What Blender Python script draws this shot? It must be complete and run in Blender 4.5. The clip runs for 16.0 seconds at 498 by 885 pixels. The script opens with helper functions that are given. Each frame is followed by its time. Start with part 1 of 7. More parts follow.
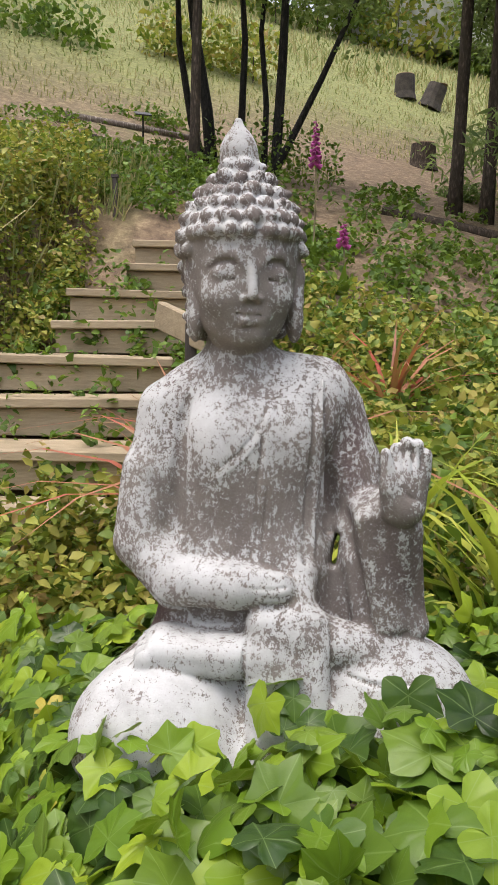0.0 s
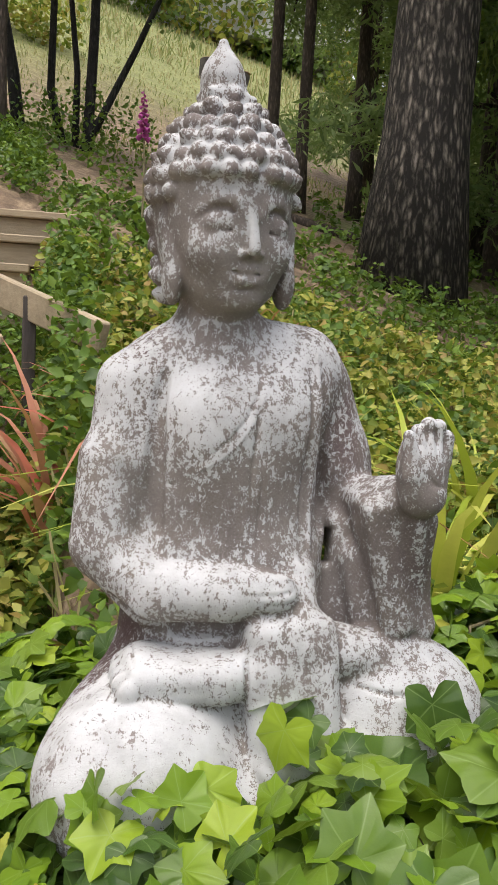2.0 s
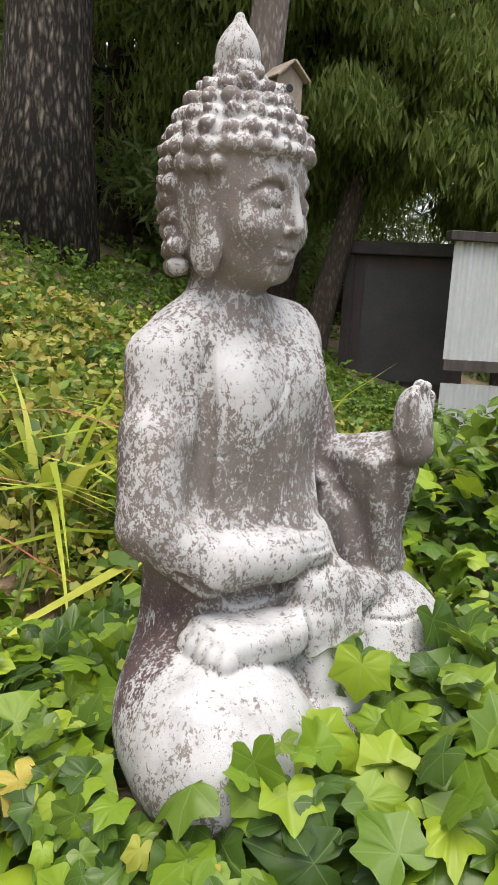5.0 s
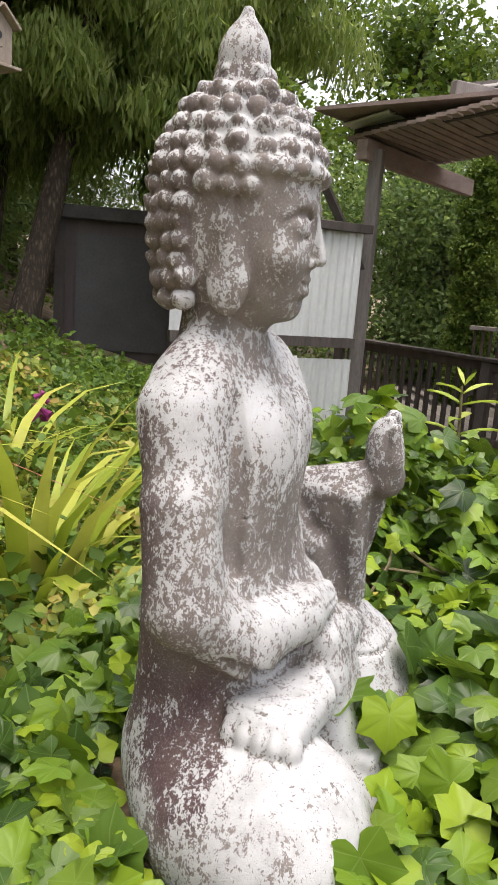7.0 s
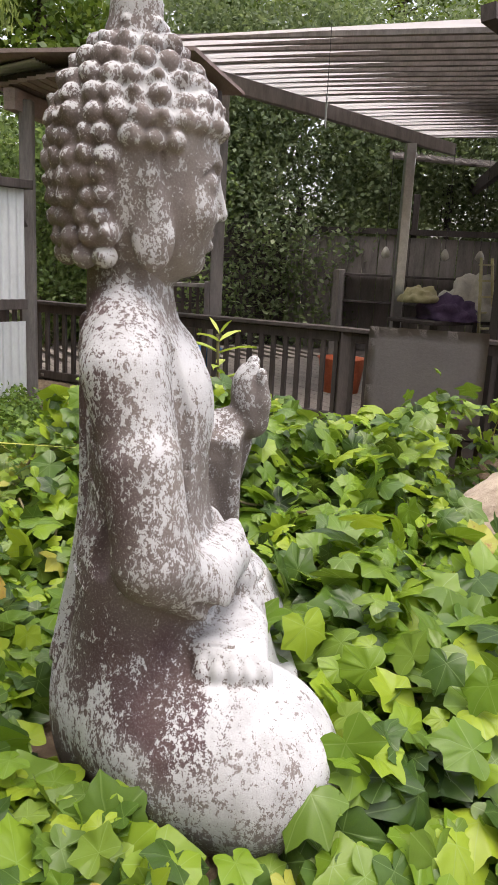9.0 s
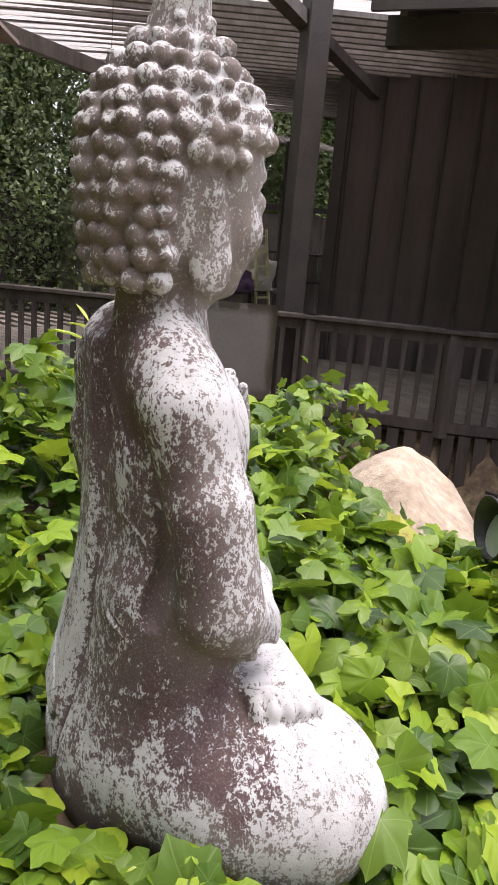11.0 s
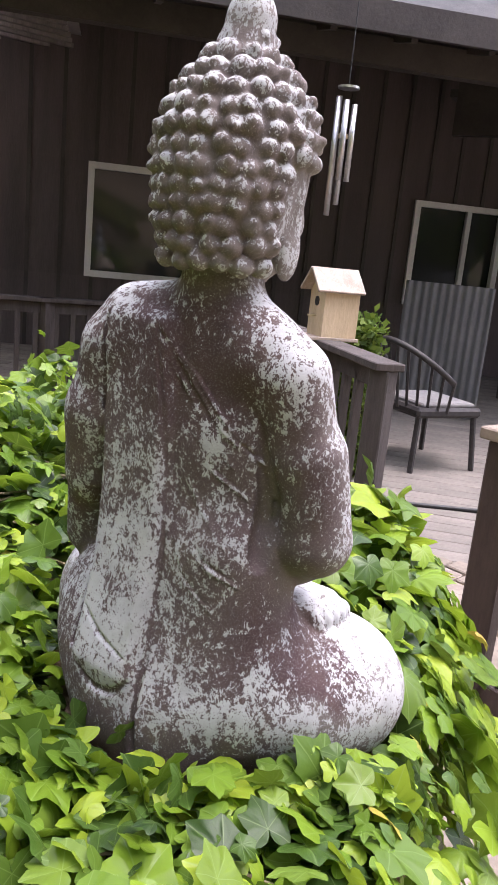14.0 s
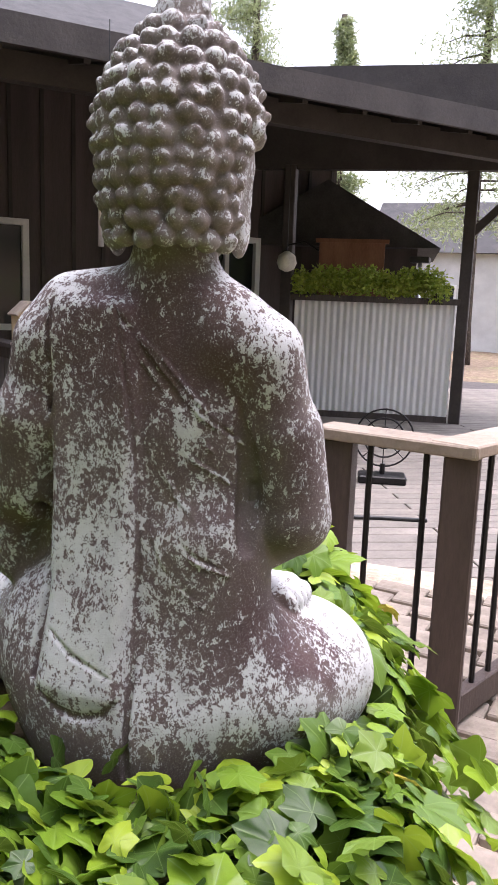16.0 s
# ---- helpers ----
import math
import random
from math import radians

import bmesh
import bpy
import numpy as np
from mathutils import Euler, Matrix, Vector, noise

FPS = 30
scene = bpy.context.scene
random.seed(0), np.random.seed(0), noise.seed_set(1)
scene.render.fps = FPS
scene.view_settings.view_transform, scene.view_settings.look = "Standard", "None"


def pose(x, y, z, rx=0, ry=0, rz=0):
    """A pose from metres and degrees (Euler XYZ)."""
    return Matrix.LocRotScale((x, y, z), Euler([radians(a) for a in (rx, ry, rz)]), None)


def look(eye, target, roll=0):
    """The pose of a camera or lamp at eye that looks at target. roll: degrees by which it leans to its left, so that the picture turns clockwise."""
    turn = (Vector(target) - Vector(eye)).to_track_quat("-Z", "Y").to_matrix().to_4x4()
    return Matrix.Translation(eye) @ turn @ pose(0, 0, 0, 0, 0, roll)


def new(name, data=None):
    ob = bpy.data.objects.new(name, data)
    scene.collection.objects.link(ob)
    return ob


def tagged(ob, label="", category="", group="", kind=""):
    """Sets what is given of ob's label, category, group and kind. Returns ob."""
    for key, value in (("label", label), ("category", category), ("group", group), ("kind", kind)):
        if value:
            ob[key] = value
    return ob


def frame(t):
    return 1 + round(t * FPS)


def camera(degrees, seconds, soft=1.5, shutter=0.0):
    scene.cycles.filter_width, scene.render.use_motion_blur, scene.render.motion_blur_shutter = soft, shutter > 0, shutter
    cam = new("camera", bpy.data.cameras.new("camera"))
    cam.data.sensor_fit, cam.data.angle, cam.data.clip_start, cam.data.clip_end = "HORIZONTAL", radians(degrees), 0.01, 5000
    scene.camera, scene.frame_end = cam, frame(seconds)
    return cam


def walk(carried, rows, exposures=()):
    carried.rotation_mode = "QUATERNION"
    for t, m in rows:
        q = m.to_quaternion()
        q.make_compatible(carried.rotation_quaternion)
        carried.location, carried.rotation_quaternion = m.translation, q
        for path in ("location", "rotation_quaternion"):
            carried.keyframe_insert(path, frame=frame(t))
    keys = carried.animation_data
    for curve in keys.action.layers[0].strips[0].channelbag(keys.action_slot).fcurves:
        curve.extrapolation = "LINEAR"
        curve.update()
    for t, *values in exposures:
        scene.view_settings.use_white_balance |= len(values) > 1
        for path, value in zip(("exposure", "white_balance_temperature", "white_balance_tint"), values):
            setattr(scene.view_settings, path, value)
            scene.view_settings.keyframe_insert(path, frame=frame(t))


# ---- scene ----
import itertools
cam = camera(35.5, 16.0)
METRES, EYE, TILT, LEAN, TURN = 2.33, 0.55, 0.0, 0.0, 0.0
ROWS = [
    (0.0, 0.0, 0.0, 0.0, 0.13, -8.36, -0.87),
    (0.5, -0.0213, 0.0071, -0.0046, -2.41, -8.26, -1.24),
    (1.0, -0.0461, 0.0333, -0.0079, -5.73, -8.36, -1.7),
    (1.5, -0.0692, 0.0585, -0.0091, -9.78, -8.69, -2.16),
    (2.0, -0.0842, 0.0693, -0.0119, -14.5, -9.09, -2.53),
    (2.5, -0.1142, 0.0801, -0.0113, -19.83, -9.54, -2.84),
    (3.0, -0.1581, 0.0931, -0.011, -25.28, -9.97, -3.01),
    (3.5, -0.1995, 0.0987, -0.0088, -30.24, -10.31, -3.08),
    (6.0, -0.2843, 0.2351, -0.0202, -55.72, -10.43, -3.98),
    (6.5, -0.2974, 0.2802, -0.0123, -62.09, -10.74, -4.55),
    (7.0, -0.3058, 0.2954, 0.0059, -67.28, -11.68, -4.48),
    (7.5, -0.3219, 0.3219, 0.0108, -74.86, -13.09, -3.4),
    (8.0, -0.3325, 0.3541, 0.0079, -83.55, -13.73, -2.44),
    (8.5, -0.3422, 0.3746, 0.0005, -88.88, -13.45, -2.34),
    (9.0, -0.3395, 0.3987, -0.002, -92.95, -13.06, -2.74),
    (9.5, -0.3265, 0.4327, 0.0008, -97.6, -13.15, -3.36),
    (12.0, -0.2738, 0.5645, 0.0177, -119.36, -15.2, -5.25),
    (12.5, -0.2549, 0.6084, 0.0137, -125.01, -15.09, -5.45),
    (13.0, -0.2426, 0.6458, 0.0092, -130.77, -14.78, -5.66),
    (13.5, -0.2312, 0.678, 0.0122, -137.45, -14.46, -5.76),
    (14.0, -0.2167, 0.6956, 0.0039, -143.12, -13.93, -5.54),
    (14.5, -0.2033, 0.7113, -0.0032, -147.38, -13.14, -4.92),
    (15.0, -0.1797, 0.7237, -0.0084, -151.48, -12.07, -3.76),
    (15.5, -0.1596, 0.7283, -0.0182, -156.09, -10.97, -2.88),
    (16.0, -0.1433, 0.7305, -0.0255, -160.77, -10.18, -2.06),
]
walk(cam, [(t, pose(0, 0, EYE, TILT, LEAN, TURN) @ pose(METRES * x, METRES * y, METRES * z, 90 + pitch, roll, yaw)) for t, x, y, z, yaw, pitch, roll in ROWS],
     exposures=((0.0, 1.2, 6700, 14), (3.5, 1.25, 6700, 13), (6.5, 1.4, 6750, 14), (9.0, 1.45, 6700, 18), (12.0, 1.78, 6400, 23), (13.5, 2.02, 6150, 26), (16.0, 2.02, 6150, 24)))

# ---- world and light ----
SUN_AZ, SUN_EL = 225.0, 78.0
world = bpy.data.worlds.new("sky")
scene.world = world
world.use_nodes = True
wn = world.node_tree
sky = wn.nodes.new("ShaderNodeTexSky")
sky.sky_type, sky.sun_disc = "NISHITA", False
sky.sun_elevation, sky.sun_rotation = radians(SUN_EL), radians(SUN_AZ)
sky.dust_density, sky.air_density, sky.ozone_density = 4.0, 1.2, 1.0
pale = wn.nodes.new("ShaderNodeHueSaturation")
pale.inputs["Saturation"].default_value = 0.4
wn.links.new(sky.outputs[0], pale.inputs["Color"])
wn.links.new(pale.outputs[0], wn.nodes["Background"].inputs[0])
wn.nodes["Background"].inputs[1].default_value = 0.15
sun = new("sun", bpy.data.lights.new("sun", "SUN"))
sun.data.energy, sun.data.angle, sun.data.color = 0.5, radians(50), (1.0, 0.95, 0.87)
a, e = radians(SUN_AZ), radians(SUN_EL)
sun.matrix_world = look((30 * math.sin(a) * math.cos(e), 30 * math.cos(a) * math.cos(e), 30 * math.sin(e)), (0, 0, 0))


# ---- materials ----
def nodes_of(name):
    m = bpy.data.materials.new(name)
    m.use_nodes = True
    return m, m.node_tree, m.node_tree.nodes["Principled BSDF"]


def node(tree, kind, **values):
    n = tree.nodes.new("ShaderNode" + kind)
    for key, value in values.items():
        if key in n.inputs:
            n.inputs[key].default_value = value
    return n


def noise_node(tree, coord, scale, detail=4.0, rough=0.6):
    n = node(tree, "TexNoise", Scale=scale, Detail=detail, Roughness=rough)
    tree.links.new(coord, n.inputs["Vector"])
    return n.outputs["Fac"]


def ramp(tree, fac, stops):
    n = tree.nodes.new("ShaderNodeValToRGB")
    el = n.color_ramp.elements
    while len(el) < len(stops):
        el.new(0.5)
    for k, (p, c) in zip(el, stops):
        k.position, k.color = p, (*c, 1)
    tree.links.new(fac, n.inputs[0])
    return n.outputs[0]


def mix(tree, fac, a, b, mode="MIX"):
    n = tree.nodes.new("ShaderNodeMix")
    n.data_type, n.blend_type = "RGBA", mode
    for sock, v in ((n.inputs[0], fac), (n.inputs[6], a), (n.inputs[7], b)):
        if hasattr(v, "is_linked"):
            tree.links.new(v, sock)
        elif isinstance(v, tuple):
            sock.default_value = (*v, 1)
        else:
            sock.default_value = v
    return n.outputs[2]


def maths(tree, op, a, b=0.0, clamp=False):
    n = tree.nodes.new("ShaderNodeMath")
    n.operation, n.use_clamp = op, clamp
    for sock, v in zip(n.inputs, (a, b)):
        if hasattr(v, "is_linked"):
            tree.links.new(v, sock)
        else:
            sock.default_value = v
    return n.outputs[0]


def bump(tree, bsdf, height, strength, distance=0.01):
    n = node(tree, "Bump", Strength=strength, Distance=distance)
    tree.links.new(height, n.inputs["Height"])
    tree.links.new(n.outputs[0], bsdf.inputs["Normal"])


def stretched(tree, sx, sy, sz, space="Object"):
    c = tree.nodes.new("ShaderNodeTexCoord")
    m = tree.nodes.new("ShaderNodeMapping")
    m.inputs["Scale"].default_value = (sx, sy, sz)
    tree.links.new(c.outputs[space], m.inputs[0])
    return m.outputs[0]


def surface(name, dark, light, scale=6.0, rough=0.8, grain=(1, 1, 1), fine=40.0, depth=0.3, metal=0.0, vary=0.25):
    """Two scales of variation between two colours, with fine relief; grain stretches them."""
    m, tree, b = nodes_of(name)
    co = stretched(tree, *grain)
    broad, small = noise_node(tree, co, scale), noise_node(tree, co, fine, 6.0, 0.7)
    f = maths(tree, "ADD", maths(tree, "MULTIPLY", broad, 0.6), maths(tree, "MULTIPLY", small, 0.4))
    mid = tuple((p + q) / 2 for p, q in zip(dark, light))
    col = ramp(tree, f, ((0.34, dark), (0.5, mid), (0.66, light)))
    info = tree.nodes.new("ShaderNodeObjectInfo")
    value = maths(tree, "ADD", maths(tree, "MULTIPLY", info.outputs["Random"], vary), 1 - vary / 2)
    h = tree.nodes.new("ShaderNodeHueSaturation")
    tree.links.new(value, h.inputs["Value"])
    tree.links.new(col, h.inputs["Color"])
    tree.links.new(h.outputs[0], b.inputs["Base Color"])
    b.inputs["Roughness"].default_value, b.inputs["Metallic"].default_value = rough, metal
    bump(tree, b, small, depth)
    return m


def leafy(name, colours, rough=0.45, through_light=0.3, vein=False, spots=None):
    """Leaves: a colour for each leaf from a range, brown specks, and light that comes through."""
    m, tree, b = nodes_of(name)
    geo = tree.nodes.new("ShaderNodeNewGeometry")
    info = tree.nodes.new("ShaderNodeObjectInfo")
    pick = maths(tree, "FRACT", maths(tree, "ADD", geo.outputs["Random Per Island"], info.outputs["Random"]))
    stops = tuple((i / max(1, len(colours) - 1), c) for i, c in enumerate(colours))
    col = ramp(tree, pick, stops)
    co = stretched(tree, 1, 1, 1)
    blotch = noise_node(tree, co, 45.0, 5.0)
    col = mix(tree, maths(tree, "MULTIPLY", maths(tree, "SUBTRACT", blotch, 0.35, True), 0.9, True), col, mix(tree, 0.4, col, (0.20, 0.30, 0.02)))
    if vein:
        uv = tree.nodes.new("ShaderNodeUVMap")
        sep = tree.nodes.new("ShaderNodeSeparateXYZ")
        tree.links.new(uv.outputs[0], sep.inputs[0])
        line = maths(tree, "MULTIPLY", maths(tree, "SUBTRACT", 0.040, sep.outputs[0], True), 30.0, True)
        col = mix(tree, maths(tree, "MULTIPLY", line, 0.32), col, (0.30, 0.42, 0.15))
    if spots:
        rust = maths(tree, "MULTIPLY", maths(tree, "SUBTRACT", noise_node(tree, co, 38.0, 3.0), 0.62, True), 12.0, True)
        col = mix(tree, rust, col, spots)
    tree.links.new(col, b.inputs["Base Color"])
    b.inputs["Roughness"].default_value = rough
    b.inputs["Specular IOR Level"].default_value = 0.35
    bump(tree, b, noise_node(tree, co, 160.0), 0.12, 0.004)
    thin = tree.nodes.new("ShaderNodeBsdfTranslucent")
    tree.links.new(mix(tree, 0.2, col, (0.42, 0.55, 0.02)), thin.inputs[0])
    both = tree.nodes.new("ShaderNodeMixShader")
    both.inputs[0].default_value = through_light
    tree.links.new(b.outputs[0], both.inputs[1])
    tree.links.new(thin.outputs[0], both.inputs[2])
    tree.links.new(both.outputs[0], tree.nodes["Material Output"].inputs[0])
    return m


def statue_material():
    """Grey-brown cast stone with flaking white paint; the mesh says how much paint is left where."""
    m, tree, b = nodes_of("cast_stone_flaking_paint")
    co = stretched(tree, 1, 1, 1)
    streaks = stretched(tree, 1, 1, 0.75)
    att = tree.nodes.new("ShaderNodeAttribute")
    att.attribute_name = "paint_left"
    stain = tree.nodes.new("ShaderNodeAttribute")
    stain.attribute_name = "red_stain"
    patch = noise_node(tree, streaks, 38.0, 5.0, 0.62)
    chip = noise_node(tree, streaks, 105.0, 5.0, 0.65)
    flake = noise_node(tree, streaks, 230.0, 6.0, 0.70)
    speck = noise_node(tree, streaks, 640.0, 3.0, 0.65)
    f = maths(tree, "ADD", maths(tree, "MULTIPLY", patch, 1.0), maths(tree, "MULTIPLY", flake, 1.75))
    f = maths(tree, "ADD", f, maths(tree, "MULTIPLY", chip, 0.9))
    f = maths(tree, "SUBTRACT", maths(tree, "ADD", f, maths(tree, "MULTIPLY", speck, 1.05)), 1.84)
    edge = maths(tree, "SUBTRACT", maths(tree, "ADD", f, att.outputs["Fac"]), 1.0)
    mask = maths(tree, "MULTIPLY", edge, 70.0, True)
    broad = noise_node(tree, co, 9.0, 5.0, 0.6)
    grit = noise_node(tree, co, 520.0, 3.0, 0.75)
    stone = ramp(tree, broad, ((0.3, (0.150, 0.131, 0.121)), (0.5, (0.205, 0.181, 0.167)), (0.72, (0.275, 0.250, 0.229))))
    aged = mix(tree, noise_node(tree, co, 30.0, 5.0), (0.062, 0.043, 0.043), (0.120, 0.074, 0.077))
    stone = mix(tree, stain.outputs["Fac"], stone, aged)
    lichen = maths(tree, "MULTIPLY", maths(tree, "SUBTRACT", noise_node(tree, co, 14.0, 5.0), 0.5, True), 2.2, True)
    stone = mix(tree, maths(tree, "MULTIPLY", lichen, 0.5), stone, (0.19, 0.165, 0.115))
    pits = maths(tree, "MULTIPLY", maths(tree, "SUBTRACT", grit, 0.53, True), 3.2, True)
    stone = mix(tree, maths(tree, "MULTIPLY", pits, 0.75), stone, (0.40, 0.375, 0.35))
    holes = maths(tree, "MULTIPLY", maths(tree, "SUBTRACT", 0.44, grit, True), 4.0, True)
    stone = mix(tree, maths(tree, "MULTIPLY", holes, 0.6), stone, (0.055, 0.046, 0.043))
    paint = ramp(tree, noise_node(tree, co, 26.0, 6.0, 0.65), ((0.3, (0.385, 0.388, 0.384)), (0.5, (0.485, 0.494, 0.494)), (0.7, (0.545, 0.558, 0.563))))
    paint = mix(tree, maths(tree, "MULTIPLY", maths(tree, "SUBTRACT", speck, 0.55, True), 2.0, True), paint, (0.36, 0.345, 0.33))
    tree.links.new(mix(tree, mask, stone, paint), b.inputs["Base Color"])
    b.inputs["Roughness"].default_value = 0.86
    b.inputs["Specular IOR Level"].default_value = 0.22
    relief = maths(tree, "ADD", maths(tree, "MULTIPLY", mask, 0.45), maths(tree, "MULTIPLY", grit, 0.6))
    bump(tree, b, relief, 0.6, 0.0022)
    return m


def ground_material():
    """Soil with straw, dry grass and green patches."""
    m, tree, b = nodes_of("hillside_ground")
    co = stretched(tree, 1, 1, 1)
    broad, fine = noise_node(tree, co, 0.35, 5.0), noise_node(tree, co, 9.0, 8.0, 0.75)
    soil = ramp(tree, fine, ((0.3, (0.075, 0.052, 0.034)), (0.5, (0.175, 0.122, 0.078)), (0.7, (0.36, 0.275, 0.175))))
    green = ramp(tree, fine, ((0.3, (0.10, 0.115, 0.035)), (0.7, (0.30, 0.31, 0.12))))
    sep = tree.nodes.new("ShaderNodeSeparateXYZ")
    tree.links.new(co, sep.inputs[0])
    high = maths(tree, "MULTIPLY", maths(tree, "SUBTRACT", sep.outputs[2], 3.4), 0.45, True)
    grassy = maths(tree, "ADD", maths(tree, "MULTIPLY", maths(tree, "SUBTRACT", broad, 0.52), 5.0, True), high, True)
    tree.links.new(mix(tree, grassy, soil, green), b.inputs["Base Color"])
    b.inputs["Roughness"].default_value = 0.95
    bump(tree, b, fine, 0.6, 0.03)
    return m


def bark(name, dark, light, ridge):
    m, tree, b = nodes_of(name)
    co = stretched(tree, ridge, ridge, ridge * 0.27)
    big = noise_node(tree, co, 1.0, 5.0, 0.65)
    n = node(tree, "TexVoronoi", Scale=1.2)
    n.feature = "DISTANCE_TO_EDGE"
    tree.links.new(co, n.inputs["Vector"])
    f = maths(tree, "ADD", maths(tree, "MULTIPLY", big, 0.78), maths(tree, "MULTIPLY", n.outputs["Distance"], 0.5))
    tree.links.new(ramp(tree, f, ((0.42, dark), (0.55, tuple(0.65 * p + 0.35 * q for p, q in zip(dark, light))), (0.66, light))), b.inputs["Base Color"])
    b.inputs["Roughness"].default_value = 0.95
    bump(tree, b, f, 0.8, 0.04)
    return m


STATUE = statue_material()
GROUND = ground_material()
IVY = leafy("ivy_leaf", ((0.018, 0.043, 0.014), (0.040, 0.088, 0.018), (0.070, 0.140, 0.022), (0.108, 0.188, 0.026), (0.16, 0.245, 0.030)), 0.32, 0.28, True)
IVY_YOUNG = leafy("young_ivy_leaf", ((0.105, 0.200, 0.020), (0.165, 0.280, 0.022), (0.235, 0.355, 0.026), (0.32, 0.42, 0.034)), 0.34, 0.34, True)
IVY_OLD = leafy("yellowing_ivy_leaf", ((0.30, 0.33, 0.05), (0.44, 0.36, 0.06), (0.36, 0.24, 0.05)), 0.5, 0.2, True, (0.22, 0.06, 0.025))
IVY_STEM = surface("ivy_stem", (0.12, 0.09, 0.05), (0.26, 0.23, 0.12), 20)
HERB = leafy("groundcover_leaf", ((0.085, 0.15, 0.028), (0.155, 0.225, 0.04), (0.25, 0.29, 0.055), (0.34, 0.35, 0.065), (0.42, 0.39, 0.09), (0.30, 0.19, 0.065)), 0.5, 0.35)
HERB_GREEN = leafy("green_groundcover_leaf", ((0.04, 0.09, 0.018), (0.09, 0.17, 0.028), (0.17, 0.27, 0.04)), 0.5, 0.35)
GRASS = leafy("grass_blade", ((0.12, 0.165, 0.05), (0.23, 0.255, 0.09), (0.36, 0.32, 0.15), (0.44, 0.36, 0.20)), 0.6, 0.3)
IRIS = leafy("strap_leaf", ((0.24, 0.32, 0.035), (0.40, 0.46, 0.06), (0.56, 0.55, 0.12)), 0.4, 0.35)
RED_LEAF = leafy("red_strap_leaf", ((0.30, 0.09, 0.07), (0.46, 0.19, 0.13), (0.48, 0.085, 0.075), (0.46, 0.27, 0.17)), 0.5, 0.3)
PURPLE = leafy("foxglove_bell", ((0.36, 0.03, 0.25), (0.50, 0.07, 0.36)), 0.5, 0.3)
NEEDLE = leafy("conifer_needle", ((0.105, 0.175, 0.075), (0.175, 0.255, 0.105), (0.255, 0.335, 0.145)), 0.6, 0.6)
# far shrub leaves, greyed and lightened so the colour carries the haze
HAZED_LEAF = leafy("haze_greyed_leaf", ((0.10, 0.14, 0.085), (0.16, 0.21, 0.12), (0.24, 0.29, 0.17)), 0.6, 0.45)
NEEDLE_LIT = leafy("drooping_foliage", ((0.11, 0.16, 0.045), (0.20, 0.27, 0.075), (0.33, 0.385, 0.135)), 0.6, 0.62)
PALE_NEEDLE = leafy("pale_pine_needle", ((0.22, 0.26, 0.15), (0.30, 0.34, 0.20), (0.38, 0.41, 0.26)), 0.6, 0.4)
LIME = leafy("lime_planting_leaf", ((0.24, 0.34, 0.05), (0.36, 0.46, 0.07), (0.50, 0.56, 0.12)), 0.5, 0.35)
BROADLEAF = leafy("broad_leaf", ((0.05, 0.10, 0.02), (0.10, 0.17, 0.03), (0.19, 0.25, 0.05)), 0.5, 0.35)
BARK_DARK = bark("dark_furrowed_bark", (0.018, 0.015, 0.012), (0.25, 0.215, 0.175), 21)
BARK_PALE = bark("pale_grey_bark", (0.15, 0.125, 0.11), (0.42, 0.375, 0.34), 30)
BARK_BLACK = bark("black_bark", (0.012, 0.011, 0.010), (0.05, 0.043, 0.038), 30)
BARK_BROWN = bark("brown_bark", (0.05, 0.038, 0.028), (0.17, 0.13, 0.10), 30)
STEP_WOOD = surface("weathered_step_wood", (0.21, 0.165, 0.105), (0.46, 0.37, 0.25), 3, 0.85, (0.3, 2, 2))
OLD_WOOD = surface("dark_weathered_wood", (0.034, 0.027, 0.024), (0.10, 0.084, 0.076), 4, 0.8, (2, 2, 0.3))
GREY_WOOD = surface("grey_weathered_wood", (0.14, 0.125, 0.115), (0.30, 0.27, 0.25), 4, 0.85, (2, 2, 0.4))
BROWN_SLAT = surface("brown_slat_wood", (0.22, 0.165, 0.145), (0.42, 0.33, 0.30), 4, 0.8, (0.5, 2, 2))
WICKER = surface("dark_wicker", (0.012, 0.010, 0.010), (0.04, 0.034, 0.032), 30, 0.6)
DARK_PANEL = surface("dark_grey_panel", (0.045, 0.045, 0.046), (0.085, 0.084, 0.084), 2, 0.7)
RAIL_WOOD = surface("dark_brown_stained_wood", (0.030, 0.019, 0.015), (0.075, 0.050, 0.040), 4, 0.6, (2, 2, 0.4))
CAP_WOOD = surface("bleached_rail_cap_wood", (0.19, 0.145, 0.105), (0.36, 0.29, 0.225), 3, 0.75, (1, 1, 1))
HOUSE_WALL = surface("dark_red_brown_siding", (0.052, 0.041, 0.040), (0.104, 0.082, 0.079), 1.5, 0.7, (3, 3, 0.3))
HOUSE_TRIM = surface("dark_brown_trim", (0.025, 0.02, 0.018), (0.06, 0.05, 0.045), 3, 0.6)
WHITE_FRAME = surface("white_vinyl_frame", (0.62, 0.62, 0.61), (0.80, 0.80, 0.79), 3, 0.4, depth=0.05)
CORR_WHITE = surface("pale_corrugated_metal", (0.70, 0.71, 0.70), (0.86, 0.87, 0.86), 2, 0.42, (1, 1, 0.4), depth=0.08)
CORR_GREY = surface("galvanised_corrugated_metal", (0.50, 0.52, 0.52), (0.68, 0.70, 0.70), 2, 0.45, (1, 1, 0.4), depth=0.08, metal=0.15)
# darker copy of the galvanised sheet; its colour holds the porch's shade
CORR_SHADED = surface("shaded_corrugated_metal", (0.10, 0.105, 0.108), (0.18, 0.185, 0.19), 2, 0.5, (1, 1, 0.4), depth=0.08, metal=0.2)
